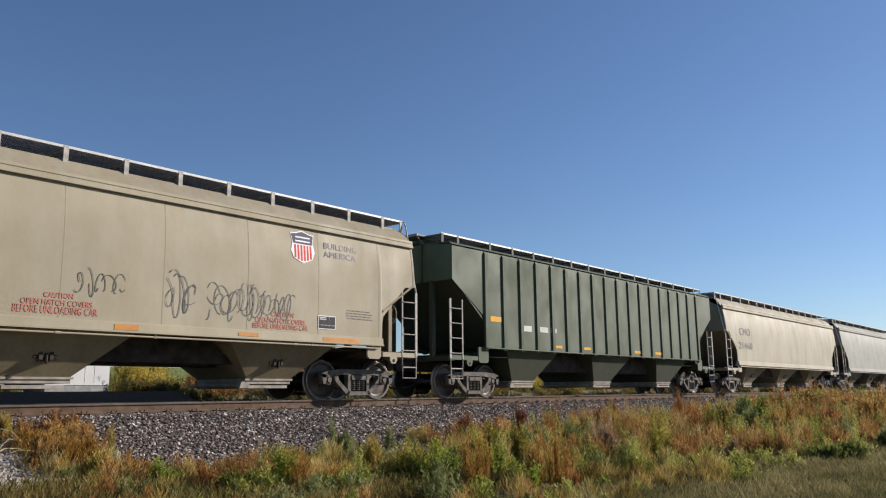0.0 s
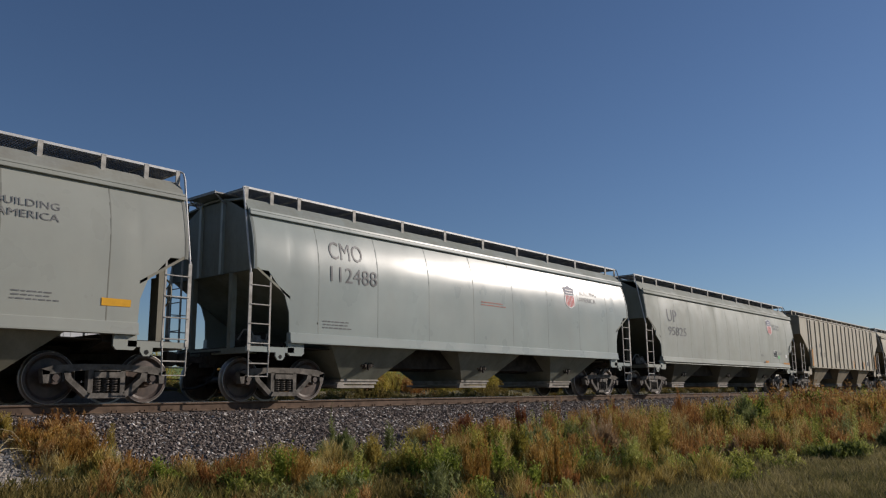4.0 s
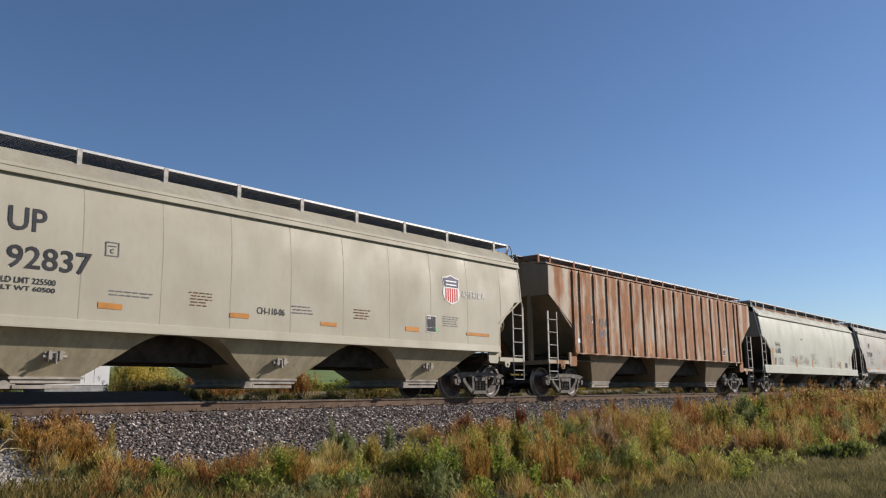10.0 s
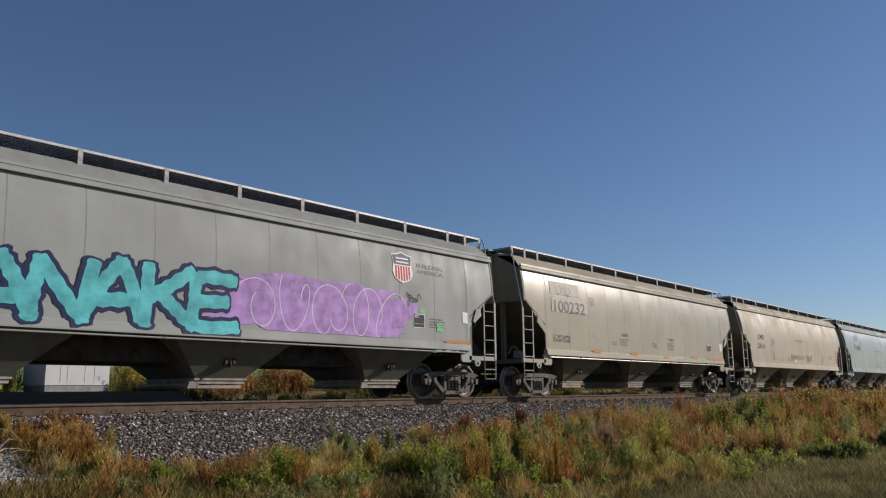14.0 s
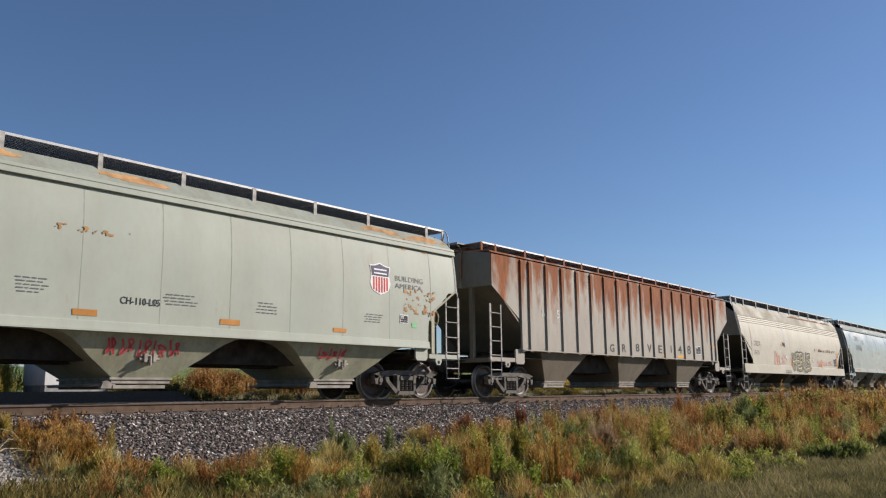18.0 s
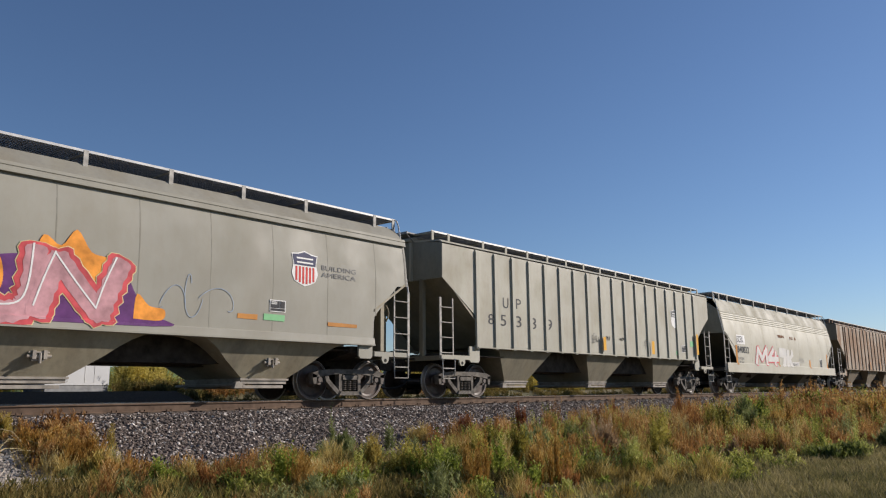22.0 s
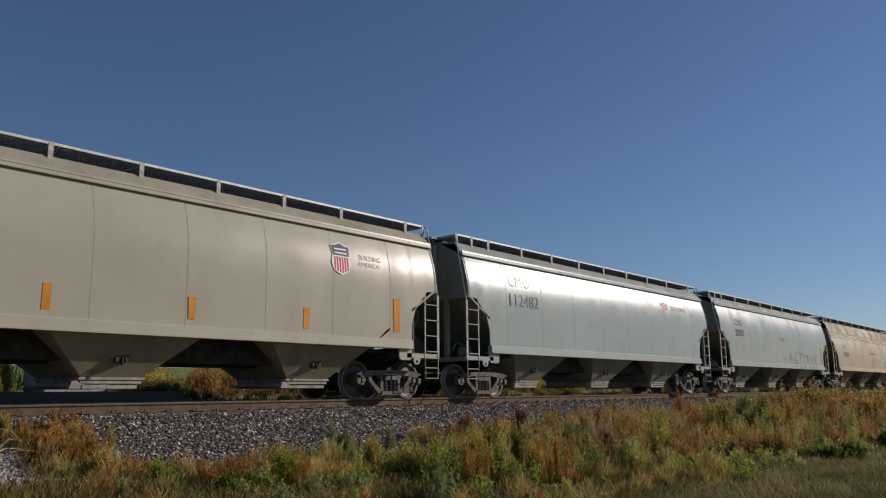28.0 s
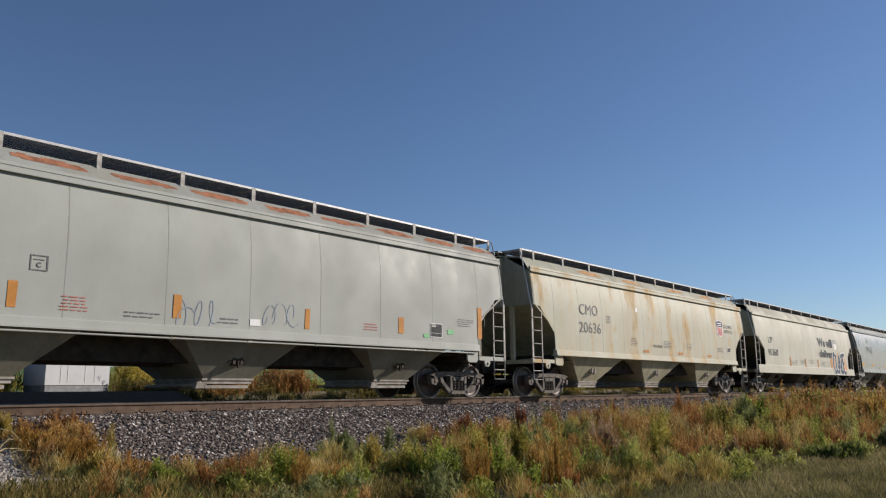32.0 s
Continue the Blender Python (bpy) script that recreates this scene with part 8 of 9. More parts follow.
def bed_z(x, y):
    if y > -1.3:
        return -0.205
    if y > -1.75:
        return -0.205 - 0.025 * (-1.3 - y) / 0.45
    return -0.23 - 0.63 * (-1.75 - y) / 1.45


stones("ballast_stones", 38000, (3.0, 32.0), (-3.45, -0.85), 0.031, "loose crushed grey granite ballast stones", lambda x, y: bed_z(x, y) + 0.005, M_STONE)
stones("far_ballast_stones", 9000, (30.0, 80.0), (-3.2, -0.85), 0.05, "loose crushed grey granite ballast stones", lambda x, y: bed_z(x, y) + 0.005, M_STONE)


def plant_material(name, stops, translucent=0.42):
    m, t, b = nodes_of(name)
    ge = t.nodes.new("ShaderNodeNewGeometry")
    big = ramp(t, noise_tex(t, 1.5, 3), [(0.32, 0.0), (0.60, 1.0)])
    f = math_node(t, "ADD", math_node(t, "MULTIPLY", ge.outputs["Random Per Island"], 0.42), math_node(t, "MULTIPLY", big, 0.58))
    c = ramp(t, f, [(p, tuple(min(0.75, x * 0.98) for x in col)) for p, col in stops])
    t.links.new(c, b.inputs["Base Color"])
    b.inputs["Roughness"].default_value = 0.75
    b.inputs["Specular IOR Level"].default_value = 0.2
    tl = t.nodes.new("ShaderNodeBsdfTranslucent")
    t.links.new(c, tl.inputs["Color"])
    ms = t.nodes.new("ShaderNodeMixShader")
    ms.inputs[0].default_value = translucent
    t.links.new(b.outputs[0], ms.inputs[1])
    t.links.new(tl.outputs[0], ms.inputs[2])
    t.links.new(ms.outputs[0], t.nodes["Material Output"].inputs["Surface"])
    return m


M_RUSTWEED = plant_material("rust-brown dry weeds", [(0.1, (0.07, 0.03, 0.011)), (0.4, (0.25, 0.115, 0.035)), (0.7, (0.45, 0.255, 0.085)), (0.95, (0.62, 0.44, 0.2))])
M_GREENWEED = plant_material("yellow-green weeds", [(0.1, (0.035, 0.05, 0.011)), (0.4, (0.17, 0.2, 0.038)), (0.7, (0.38, 0.39, 0.08)), (0.95, (0.56, 0.54, 0.2))])
M_GOLDWEED = plant_material("golden dry grass", [(0.1, (0.09, 0.06, 0.016)), (0.4, (0.28, 0.2, 0.05)), (0.7, (0.46, 0.35, 0.11)), (0.95, (0.64, 0.53, 0.26))])
M_DARKWEED = plant_material("grey-green weeds", [(0.1, (0.065, 0.080, 0.026)), (0.5, (0.165, 0.19, 0.066)), (0.9, (0.33, 0.35, 0.15))])
M_TURF = plant_material("mown grass", [(0.1, (0.07, 0.076, 0.03)), (0.4, (0.145, 0.132, 0.05)), (0.7, (0.24, 0.205, 0.085)), (0.95, (0.36, 0.30, 0.15))])


def plants(name, xy, height, mat, label, leaves=9, leaf=(0.05, 0.014), lean=0.25, stem_w=0.006, zfun=ground_z, up=0.5):
    """Upright weeds: a bent stem each, with narrow leaves set along it."""
    xy, tall = xy
    n = len(xy)
    base = np.array([(x, y, zfun(x, y) - 0.02) for x, y in xy])
    hh = height * (0.55 + 0.6 * rng.random(n)) * (1.0 if tall is None else tall)
    ang = rng.random(n) * 2 * np.pi
    tilt = lean * rng.random(n)
    top = base + np.stack([np.cos(ang) * tilt * hh, np.sin(ang) * tilt * hh, hh], 1)
    mid = base * 0.5 + top * 0.5 - np.stack([np.cos(ang) * tilt * hh * 0.15, np.sin(ang) * tilt * hh * 0.15, 0 * hh], 1)
    side = np.array([0.757, -0.653, 0.0])
    w = (stem_w * (0.6 + 0.8 * rng.random(n)))[:, None] * side
    quads = [np.stack([base - w, base + w, mid + w * 0.8, mid - w * 0.8], 1), np.stack([mid - w * 0.8, mid + w * 0.8, top + w * 0.2, top - w * 0.2], 1)]
    for k in range(leaves):
        u = (0.2 + 0.8 * (k + rng.random(n)) / leaves)[:, None]
        p = np.where(u < 0.5, base + (mid - base) * u * 2, mid + (top - mid) * (u * 2 - 1))
        a = rng.random(n) * 2 * np.pi
        d = np.stack([np.cos(a), np.sin(a), up + 1.1 * rng.random(n)], 1)
        d /= np.linalg.norm(d, axis=1, keepdims=True)
        ll = (leaf[0] * (0.5 + rng.random(n)))[:, None]
        e = np.cross(d, rng.normal(size=(n, 3)))
        e /= np.linalg.norm(e, axis=1, keepdims=True)
        e *= (leaf[1] * (0.6 + 0.8 * rng.random(n)))[:, None]
        quads.append(np.stack([p, p + d * ll * 0.5 + e, p + d * ll, p + d * ll * 0.5 - e], 1))
    v = np.concatenate(quads).reshape(-1, 3)
    m = len(v) // 4
    me = bpy.data.meshes.new(name)
    me.vertices.add(len(v))
    me.vertices.foreach_set("co", v.astype(np.float32).ravel())
    me.loops.add(4 * m)
    me.loops.foreach_set("vertex_index", np.arange(4 * m, dtype=np.int32))
    me.polygons.add(m)
    me.polygons.foreach_set("loop_start", np.arange(0, 4 * m, 4, dtype=np.int32))
    me.update(calc_edges=True)
    me.materials.append(None)
    return solid(name, me, mat, label, "weeds", "stuff")


def scatter(n, xr, yr, seed, thresh=None, scale=0.45, power=1.3):
    r = np.random.default_rng(seed)
    x = xr[0] + (xr[1] - xr[0]) * r.random(n) ** power
    y = yr[0] + (yr[1] - yr[0]) * r.random(n)
    out = []
    for a, b in zip(x, y):
        if thresh is None or noise.noise((a * scale + seed, b * scale * 1.4, seed * 0.7)) > thresh:
            out.append((float(a), float(b)))
    return out


def clumps(n, xr, yr, seed, stems, spread, favour=None, power=1.25, clear=False):
    """Places of stems gathered in clumps; favour(x, y) says how likely a clump is there."""
    r = np.random.default_rng(seed)
    out, tall = [], []
    tries = 0
    while n > 0 and tries < 40000:
        tries += 1
        x = xr[0] + (xr[1] - xr[0]) * r.random() ** power
        y = yr[0] + (yr[1] - yr[0]) * r.random()
        if favour and r.random() > favour(x, y):
            continue
        if y > -4.35 and 3.0 < x < 4.9 and y < 0:
            continue
        if y > -4.35 and 5.9 < x < 12.5 and -20 < y < 0:
            continue
        if x / (y + 15) < 0.455 and -9 < y < -3.8:
            continue
        if clear and 0.375 < x / (y + 15) < 0.515:
            continue
        n -= 1
        s = r.uniform(0.5, 1.15) if r.random() < 0.85 else r.uniform(1.2, 1.5)
        if y < 0:
            s *= 0.50 if x < 11 else (0.68 if x < 16 else (0.9 if x < 26 else 1.0))
        for _ in range(int(stems * r.uniform(0.5, 1.3))):
            d = abs(r.normal()) * 0.6
            a = r.random() * 6.283
            out.append((x + math.cos(a) * d * spread, y + math.sin(a) * d * spread))
            tall.append(s * (1.05 - 0.25 * min(d, 1.6)))
    return out, np.array(tall)


def field(x, y, seed, k=0.35):
    return noise.noise((x * k + seed, y * k * 1.6, seed * 0.7))


def rusty(x, y):
    if x < 13 and y < -3.9:
        return 0.10
    return max(0.03, min(1, 0.46 + 2.1 * field(x, y, 3.1) + 0.04 * (y + 5.5) + (0.08 if x > 16 else 0.05)))


def greenish(x, y):
    return max(0.04, min(1, 0.46 - 1.9 * field(x, y, 3.1) - 0.02 * (y + 6.0)))


def golden(x, y):
    if x < 10 and y < -3.9:
        return max(0.05, min(0.6, 0.15 + 1.2 * field(x, y, 8.7)))
    return max(0.05, min(1, 0.40 + 1.5 * field(x, y, 8.7)))


plants("rust_weeds", clumps(380, (3.6, 36), (-10.2, -3.2), 11, 32, 0.25, rusty), 0.72, M_RUSTWEED, "rust-brown dry weeds along the embankment", 20, (0.075, 0.0055), 0.2, 0.004, up=1.4)
plants("golden_grass", clumps(320, (3.2, 36), (-10.4, -3.1), 23, 40, 0.22, golden), 0.60, M_GOLDWEED, "golden dry grass on the verge", 10, (0.15, 0.0038), 0.25, 0.003, up=1.3)
plants("green_weeds", clumps(420, (4.0, 36), (-10.6, -3.4), 37, 30, 0.22, greenish), 0.62, M_GREENWEED, "yellow-green leafy weeds on the verge", 26, (0.05, 0.0085), 0.22, 0.004)
plants("dark_weeds", clumps(110, (4.5, 36), (-9.5, -3.3), 51, 40, 0.26), 0.66, M_DARKWEED, "grey-green feathery weeds on the verge", 18, (0.07, 0.007), 0.22, 0.004)
plants("distant_rust_weeds", clumps(260, (32, 130), (-8.5, -2.9), 61, 38, 0.7, rusty), 1.0, M_RUSTWEED, "rust-brown dry weeds along the embankment", 14, (0.10, 0.02), stem_w=0.01)
plants("distant_green_weeds", clumps(300, (32, 130), (-11.0, -2.9), 73, 38, 0.7), 0.9, M_GREENWEED, "yellow-green leafy weeds on the verge", 14, (0.10, 0.02), stem_w=0.01)
plants("rust_mound", clumps(20, (4.6, 5.89), (-3.1, -2.2), 29, 30, 0.30), 0.46, M_RUSTWEED, "rust-brown dry weeds on the ballast's foot", 20, (0.07, 0.006), 0.3, 0.004, up=0.9, zfun=lambda x, y: max(bed_z(x, y), ground_z(x, y)))
plants("gold_mound", clumps(16, (4.6, 5.89), (-3.5, -2.3), 31, 30, 0.30), 0.46, M_GOLDWEED, "golden dry weeds on the ballast's foot", 12, (0.10, 0.004), 0.4, 0.004, up=0.9, zfun=lambda x, y: max(bed_z(x, y), ground_z(x, y)))


def weed_bush(x, y, r, high, mat, label, leaf=(0.045, 0.0075), up=0.7, dense=1.0):
    """One bush: stems fanning out of one root into an uneven dome, set with small leaves."""
    n = int((46 + 560 * r * r + 130 * r) * dense)
    far = 1.0 + max(0.0, math.hypot(x, y + 15) - 9.0) / 16
    z0 = (ground_z(x, y) if y < -3.4 else max(bed_z(x, y), ground_z(x, y))) - 0.03
    # several tufts of unequal height share the footprint
    m = 4 + int(9 * r)
    ta, tq = rng.random(m) * 2 * np.pi, np.sqrt(rng.random(m)) * r * 0.85
    tall = 0.62 + 0.45 * rng.random(m)
    tall[0] = 1.08
    own = rng.integers(0, m, n)
    a = rng.random(n) * 2 * np.pi
    q = np.abs(rng.normal(size=n)) * 0.45
    cx, cy = np.cos(ta)[own] * tq[own], np.sin(ta)[own] * tq[own]
    px, py = cx + np.cos(a) * q * r * 0.55, cy + np.sin(a) * q * r * 0.55
    hh = high * tall[own] * (1.05 - 0.3 * np.minimum(q, 1.5)) * (0.62 + 0.42 * rng.random(n))
    base = np.stack([x + cx * 0.75 + px * 0.15, y + cy * 0.75 + py * 0.15, np.full(n, z0)], 1)
    top = np.stack([x + px + rng.normal(size=n) * 0.03, y + py + rng.normal(size=n) * 0.03, z0 + hh], 1)
    mid = base * 0.5 + top * 0.5 + np.stack([-px * 0.08, -py * 0.08, 0 * hh], 1)
    w = (0.0028 * far * (0.6 + 0.8 * rng.random(n)))[:, None] * np.array([0.757, -0.653, 0.0])
    stems = np.concatenate([np.stack([base - w, base + w, mid + w * 0.8, mid - w * 0.8], 1), np.stack([mid - w * 0.8, mid + w * 0.8, top + w * 0.2, top - w * 0.2], 1)])
    quads = []
    for k in range(20):
        u = (0.15 + 0.85 * (k + rng.random(n)) / 20)[:, None]
        p = np.where(u < 0.5, base + (mid - base) * u * 2, mid + (top - mid) * (u * 2 - 1))
        b = rng.random(n) * 2 * np.pi
        d = np.stack([np.cos(b), np.sin(b), up + 1.1 * rng.random(n)], 1)
        d /= np.linalg.norm(d, axis=1, keepdims=True)
        ll = (far * leaf[0] * (0.5 + rng.random(n)))[:, None] * (1.25 - 0.5 * u)
        e = np.cross(d, rng.normal(size=(n, 3)))
        e /= np.linalg.norm(e, axis=1, keepdims=True)
        e *= (far * leaf[1] * (0.6 + 0.8 * rng.random(n)))[:, None]
        quads.append(np.stack([p, p + d * ll * 0.5 + e, p + d * ll, p + d * ll * 0.5 - e], 1))
    bush = tagged(new("weed_bush"), label, "bush", "weed bushes on the verge")
    for nm, geo in (("stem", stems), ("foliage", np.concatenate(quads))):
        v = (geo - np.array([x, y, z0])).reshape(-1, 3)
        me = bpy.data.meshes.new(nm)
        me.from_pydata(v.tolist(), [], np.arange(len(v)).reshape(-1, 4).tolist())
        tagged(part(nm, me, mat, bush), kind="stuff")
    bush.location = (x, y, z0)
    return bush


def weed_tone(name, dark, low, high, pale):
    return plant_material(name, [(0.08, dark), (0.38, low), (0.68, high), (0.95, pale)])


BUSHES = {
    "rust": (weed_tone("rust-orange weed", (0.07, 0.03, 0.011), (0.25, 0.105, 0.032), (0.42, 0.205, 0.068), (0.56, 0.34, 0.14)), "rust-orange dry weed bush on the grassy verge", (0.06, 0.0045), 1.7),
    "goldrust": (weed_tone("orange-gold weed", (0.08, 0.04, 0.012), (0.29, 0.155, 0.034), (0.47, 0.29, 0.075), (0.58, 0.42, 0.16)), "orange-gold drying weed bush on the grassy verge", (0.06, 0.005), 1.6),
    "gold": (weed_tone("straw-gold weed", (0.10, 0.07, 0.018), (0.28, 0.20, 0.045), (0.45, 0.36, 0.09), (0.60, 0.50, 0.20)), "straw-gold weed bush on the grassy verge", (0.06, 0.006), 1.1),
    "olive": (weed_tone("olive-yellow weed", (0.05, 0.045, 0.011), (0.23, 0.20, 0.036), (0.42, 0.37, 0.08), (0.56, 0.49, 0.16)), "olive-yellow weed bush on the grassy verge", (0.045, 0.008), 0.8),
    "green": (weed_tone("leafy green weed", (0.03, 0.05, 0.01), (0.15, 0.195, 0.03), (0.31, 0.36, 0.06), (0.48, 0.50, 0.13)), "leafy green weed bush on the grassy verge", (0.045, 0.010), 0.5),
    "lime": (weed_tone("yellow-green weed", (0.05, 0.08, 0.014), (0.20, 0.25, 0.04), (0.36, 0.41, 0.08), (0.50, 0.52, 0.16)), "low bright yellow-green weed clump on the verge", (0.04, 0.011), 0.4),
    "grey": (weed_tone("grey-green weed", (0.055, 0.070, 0.022), (0.15, 0.18, 0.06), (0.27, 0.30, 0.12), (0.40, 0.42, 0.20)), "grey-green feathery weed bush on the verge", (0.08, 0.006), 1.2),
    "red": (weed_tone("dark red-brown weed", (0.045, 0.016, 0.009), (0.14, 0.048, 0.022), (0.26, 0.10, 0.04), (0.36, 0.18, 0.08)), "dark red-brown dry weed bush by the ballast", (0.045, 0.005), 1.4),
    "tan": (weed_tone("pale tan dry weed", (0.12, 0.075, 0.04), (0.28, 0.185, 0.10), (0.44, 0.32, 0.19), (0.60, 0.48, 0.32)), "pale tan dried weed bush on the verge", (0.07, 0.004), 1.5),
    "deep": (weed_tone("deep green weed", (0.05, 0.065, 0.018), (0.14, 0.17, 0.042), (0.25, 0.28, 0.07), (0.38, 0.38, 0.13)), "deep green weed clump in the grass", (0.07, 0.008), 0.9),
}


def bushes(kind, rows):
    mat, label, leaf, up = BUSHES[kind]
    for x, y, r, high in rows:
        weed_bush(x, y, r, high, mat, label, leaf, up)


bushes("gold", [(4.81, -2.3, 0.13, 0.40), (5.12, -4.29, 0.24, 0.42), (8.67, -6.15, 0.2, 0.63)])
bushes("rust", [(6.02, -6.03, 0.41, 0.47), (20.52, -5.91, 0.45, 1.16), (24.74, -8.09, 0.91, 0.81), (9.29, -9.2, 0.15, 0.45)])
bushes("goldrust", [(5.13, -2.64, 0.4, 0.31), (5.49, -3.27, 0.45, 0.50), (5.55, -4.52, 0.48, 0.37), (6.46, -6.75, 0.43, 0.62), (7.16, -7.05, 0.31, 0.45), (8.54, -8.14, 0.27, 0.85), (9.86, -8.5, 0.40, 0.88), (21.53, -8.01, 0.53, 1.02), (28.97, -8.34, 0.69, 1.07)])
bushes("green", [(5.61, -5.48, 0.29, 0.41), (6.5, -6.73, 0.12, 0.66), (7.16, -7.35, 0.16, 0.41), (8.28, -7.37, 0.15, 0.51), (8.32, -7.81, 0.22, 0.76), (9.09, -8.61, 0.26, 0.47), (8.75, -7.55, 0.22, 0.72), (9.6, -7.7, 0.25, 0.66), (24.5, -6.27, 0.42, 1.07), (33.45, -5.5, 1.24, 1.04)])
bushes("grey", [(9.92, -3.95, 0.3, 0.45), (12.79, -6.16, 0.36, 0.69), (21.45, -7.16, 0.4, 1.11), (20.14, -10.7, 0.38, 0.57)])
bushes("olive", [(8.33, -7.16, 0.31, 0.77), (11.82, -6.33, 0.44, 0.78), (10.4, -6.8, 0.35, 0.74), (14.03, -8.28, 0.49, 0.94), (17.27, -7.96, 0.43, 1.09), (16.95, -9.35, 0.52, 0.6), (18.94, -9.19, 0.32, 0.48)])
bushes("red", [(13.71, -3.84, 0.33, 0.7), (16.49, -3.39, 0.18, 0.8), (18.96, -4.86, 0.4, 0.87), (14.22, -8.19, 0.26, 0.58), (17.94, -7.69, 0.29, 0.6)])
bushes("tan", [(13.89, -7.01, 0.46, 0.77), (14.5, -9.31, 0.33, 0.51)])
bushes("lime", [(11.9, -8.19, 0.42, 0.3), (12.47, -8.66, 0.38, 0.32), (13.16, -9.02, 0.36, 0.33), (9.92, -9.32, 0.2, 0.25), (7.75, -7.95, 0.25, 0.26), (8.3, -8.35, 0.28, 0.28), (10.6, -8.0, 0.35, 0.40), (6.6, -7.25, 0.25, 0.22)])
bushes("deep", [(16.35, -10.64, 0.54, 0.42)])
# tall thin stalks at the foot of the ballast
weed_bush(9.95, -3.75, 0.08, 1.0, BUSHES["grey"][0], "tall thin grey-green stalk by the ballast", (0.07, 0.006), 0.8, 0.25)
weed_bush(11.6, -3.55, 0.10, 0.62, BUSHES["grey"][0], "thin grey-green stalk by the ballast", (0.06, 0.006), 0.8, 0.25)
weed_bush(6.15, -2.9, 0.06, 0.5, BUSHES["gold"][0], "thin straw-gold stalk by the ballast", (0.06, 0.004), 1.0, 0.2)


M_STRAW = plain("bleached straw", (0.55, 0.44, 0.24), 0.8, 0, 0.25, 6)
for x, y, dx, dy, rise in ((4.55, -2.72, 0.50, -0.15, 0.10), (4.50, -2.85, 0.42, 0.02, 0.16), (4.62, -2.95, 0.34, -0.05, 0.05), (4.45, -2.62, 0.36, -0.26, 0.20), (4.40, -2.95, 0.55, 0.10, 0.08)):
    z = max(bed_z(x, y), ground_z(x, y)) + 0.10
    solid("straw_stalk", Geo().tube([(x, y, z), (x + dx * 0.35, y + dy * 0.4, z + rise), (x + dx * 0.7, y + dy * 0.7, z + rise * 0.8), (x + dx, y + dy, z + 0.02)], 0.006, 5), M_STRAW,
          "bleached dry straw stalk lying on the gravel", "stalk", group="straw stalks on the gravel")
M_PALESTONE = plain("pale limestone gravel", (0.38, 0.34, 0.29), 0.9, 0, 0.35, 9)
stones("gravel_patch", 5200, (3.4, 5.15), (-4.3, -2.5), 0.032, "pale gravel patch at the foot of the embankment", lambda x, y: max(bed_z(x, y), ground_z(x, y)) + 0.04, M_PALESTONE)
M_LOWGRASS = plant_material("olive low grass", [(0.1, (0.03, 0.035, 0.010)), (0.4, (0.11, 0.105, 0.03)), (0.7, (0.21, 0.16, 0.05)), (0.95, (0.34, 0.255, 0.09))])
plants("low_grass", (scatter(9000, (2.5, 10), (-8.2, -4.5), 87, None, 1, 1.0), None), 0.20, M_LOWGRASS, "low olive grass at the foot of the weeds", 6, (0.10, 0.005), 0.5, 0.003, up=1.2)
plants("mown_grass", (scatter(70000, (5, 60), (-14.0, -9.2), 85, None, 1, 1.5), None), 0.15, M_TURF, "short mown grass of the verge", 5, (0.11, 0.004), 0.6, 0.003, up=1.0)
pad = Geo().prism_x([(2.6, -0.27), (4.4, 0.25), (7.6, 0.25), (7.9, 0.20), (7.9, -0.5), (2.6, -0.5)], -30, 11.6)
solid("gravel_pad", pad, plain("grey crushed gravel", (0.10, 0.066, 0.04), 0.95, 0, 0.5, 25, 0.6), "grey gravel pad beyond the track", "gravel", "structure")
M_SCRUB = plant_material("yellow autumn scrub", [(0.1, (0.10, 0.09, 0.02)), (0.4, (0.36, 0.30, 0.06)), (0.7, (0.55, 0.45, 0.10)), (0.95, (0.70, 0.60, 0.22))])


# scrub beyond the track
def golden_side(x, y):
    return 1.0 if x / (y + 15) < 0.57 else (0.30 if x / (y + 15) > 0.95 else 0.0)


def rusty_side(x, y):
    return 1.0 if 0.62 < x / (y + 15) < 0.83 else (0.30 if x / (y + 15) > 0.93 else 0.0)


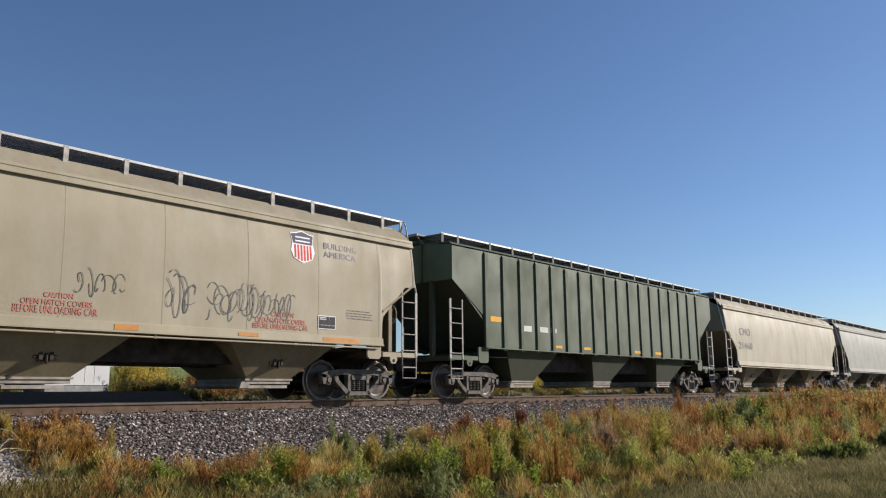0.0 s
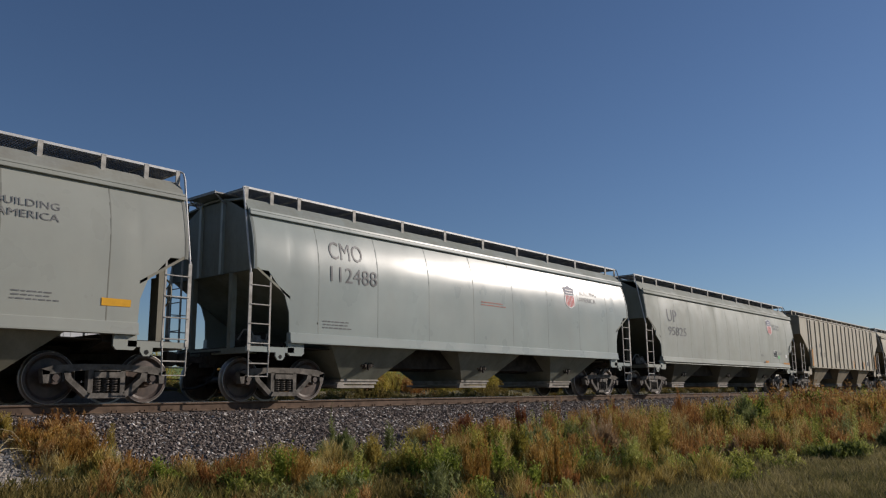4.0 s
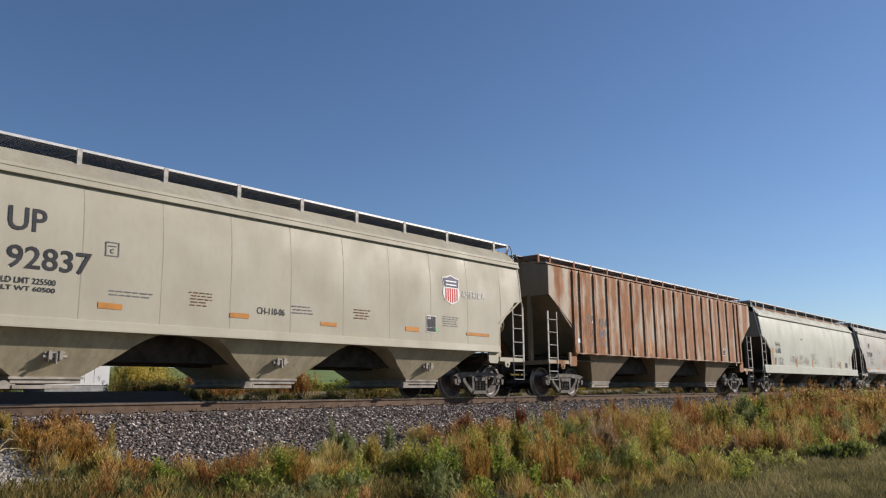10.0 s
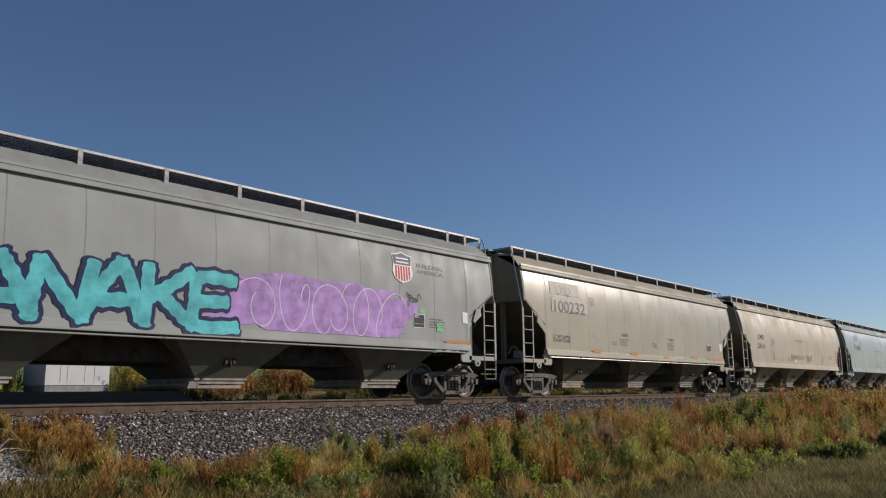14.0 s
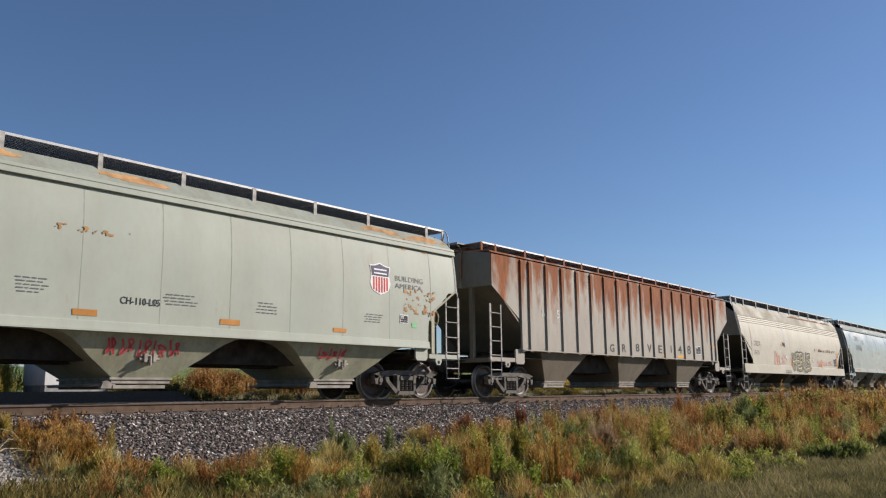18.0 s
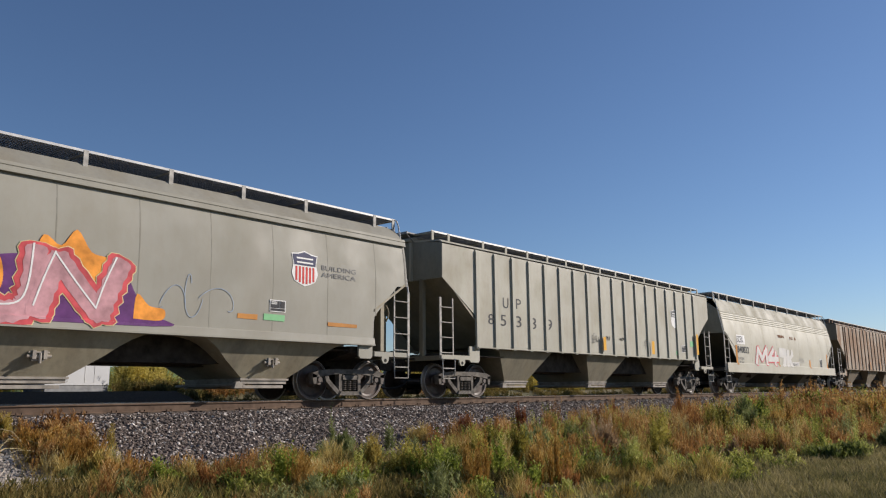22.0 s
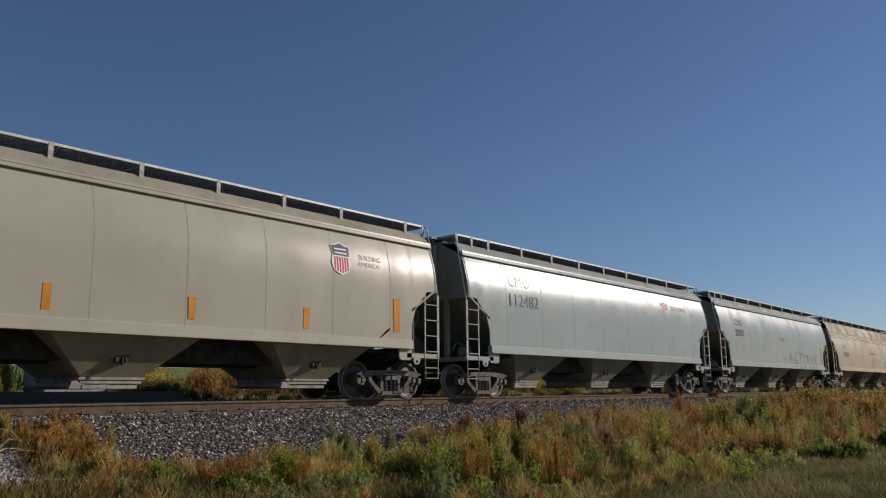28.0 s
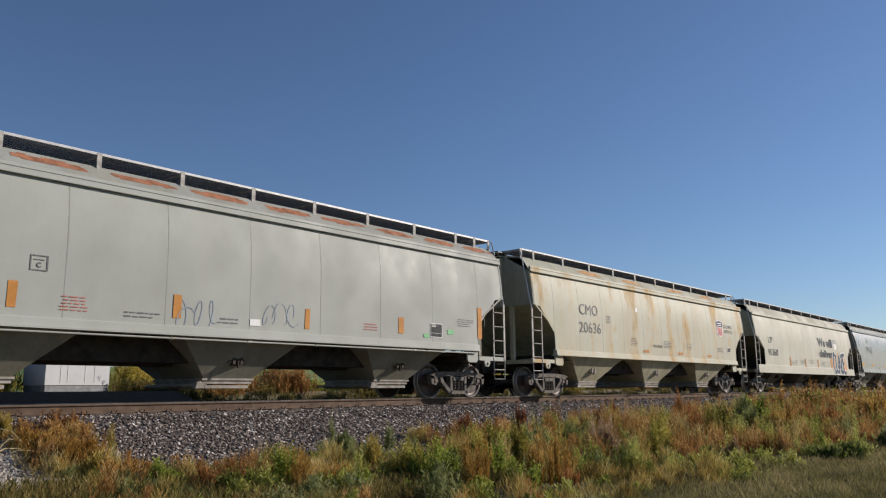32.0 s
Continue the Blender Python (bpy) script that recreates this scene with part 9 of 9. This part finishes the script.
plants("scrub_gold", clumps(150, (6.0, 40), (8.0, 11), 97, 70, 0.5, golden_side, 1.2, True), 1.0, M_SCRUB, "golden scrub beyond the track", 34, (0.07, 0.011), 0.35, 0.006)
plants("scrub_rust", clumps(90, (9, 60), (8.0, 10.5), 91, 70, 0.5, rusty_side, 1.2, True), 0.88, M_RUSTWEED, "rust-red scrub beyond the track", 34, (0.07, 0.011), 0.35, 0.006)
plants("scrub_low", clumps(420, (11.4, 110), (3.8, 8.4), 113, 46, 0.4, None, 1.4), 0.34, M_LOWGRASS, "low olive scrub at the edge of the gravel", 20, (0.06, 0.011), 0.4, 0.005)
plants("scrub_green", clumps(200, (8, 150), (11.0, 17.0), 103, 70, 0.6, None, 1.5, True), 0.60, M_GREENWEED, "green scrub beyond the track", 18, (0.11, 0.024), 0.3, 0.01)


# distance travelled by the train: it gathers speed slowly
TRAVEL = [(0, -277.580), (2, -243.819), (4, -209.677), (6, -175.286), (8, -140.733), (10, -106.013), (12, -71.043), (14, -35.725), (16, 0.000), (18, 36.127), (20, 72.593), (22, 109.316), (24, 146.257), (26, 183.469), (28, 221.094), (30, 259.257), (32, 297.786)]


def travelled(t):
    """Distance at a time, between the rows of TRAVEL."""
    for (ta, a), (tb, b) in zip(TRAVEL, TRAVEL[1:]):
        if t <= tb:
            return a + (b - a) * (t - ta) / (tb - ta)
    return TRAVEL[-1][1]


def motions():
    for car, x0, st, length in CARS:
        walk(car, [(t, pose(x0 + s, 0, 0)) for t, s in TRAVEL])
    # the wheels roll while their car passes the camera
    start = {car: x0 for car, x0, st, length in CARS}
    for wheel, car in WHEELSETS:
        x = start[car] + wheel.parent.location.x + wheel.location.x
        base = wheel.location.copy()
        rows = [(0.0, 0.0)]
        for k in range(1, 961):
            t = k / 30
            d = travelled(t)
            if 2.0 < x + d < 60.0:
                rows.append((t, math.degrees(d / 0.457)))
        if len(rows) > 1:
            rows[0] = (0.0, rows[1][1])
            if rows[-1][0] < 32.0:
                rows.append((32.0, rows[-1][1]))
        walk(wheel, [(t, pose(base.x, base.y, base.z, 0, a, 0)) for t, a in rows])


motions()
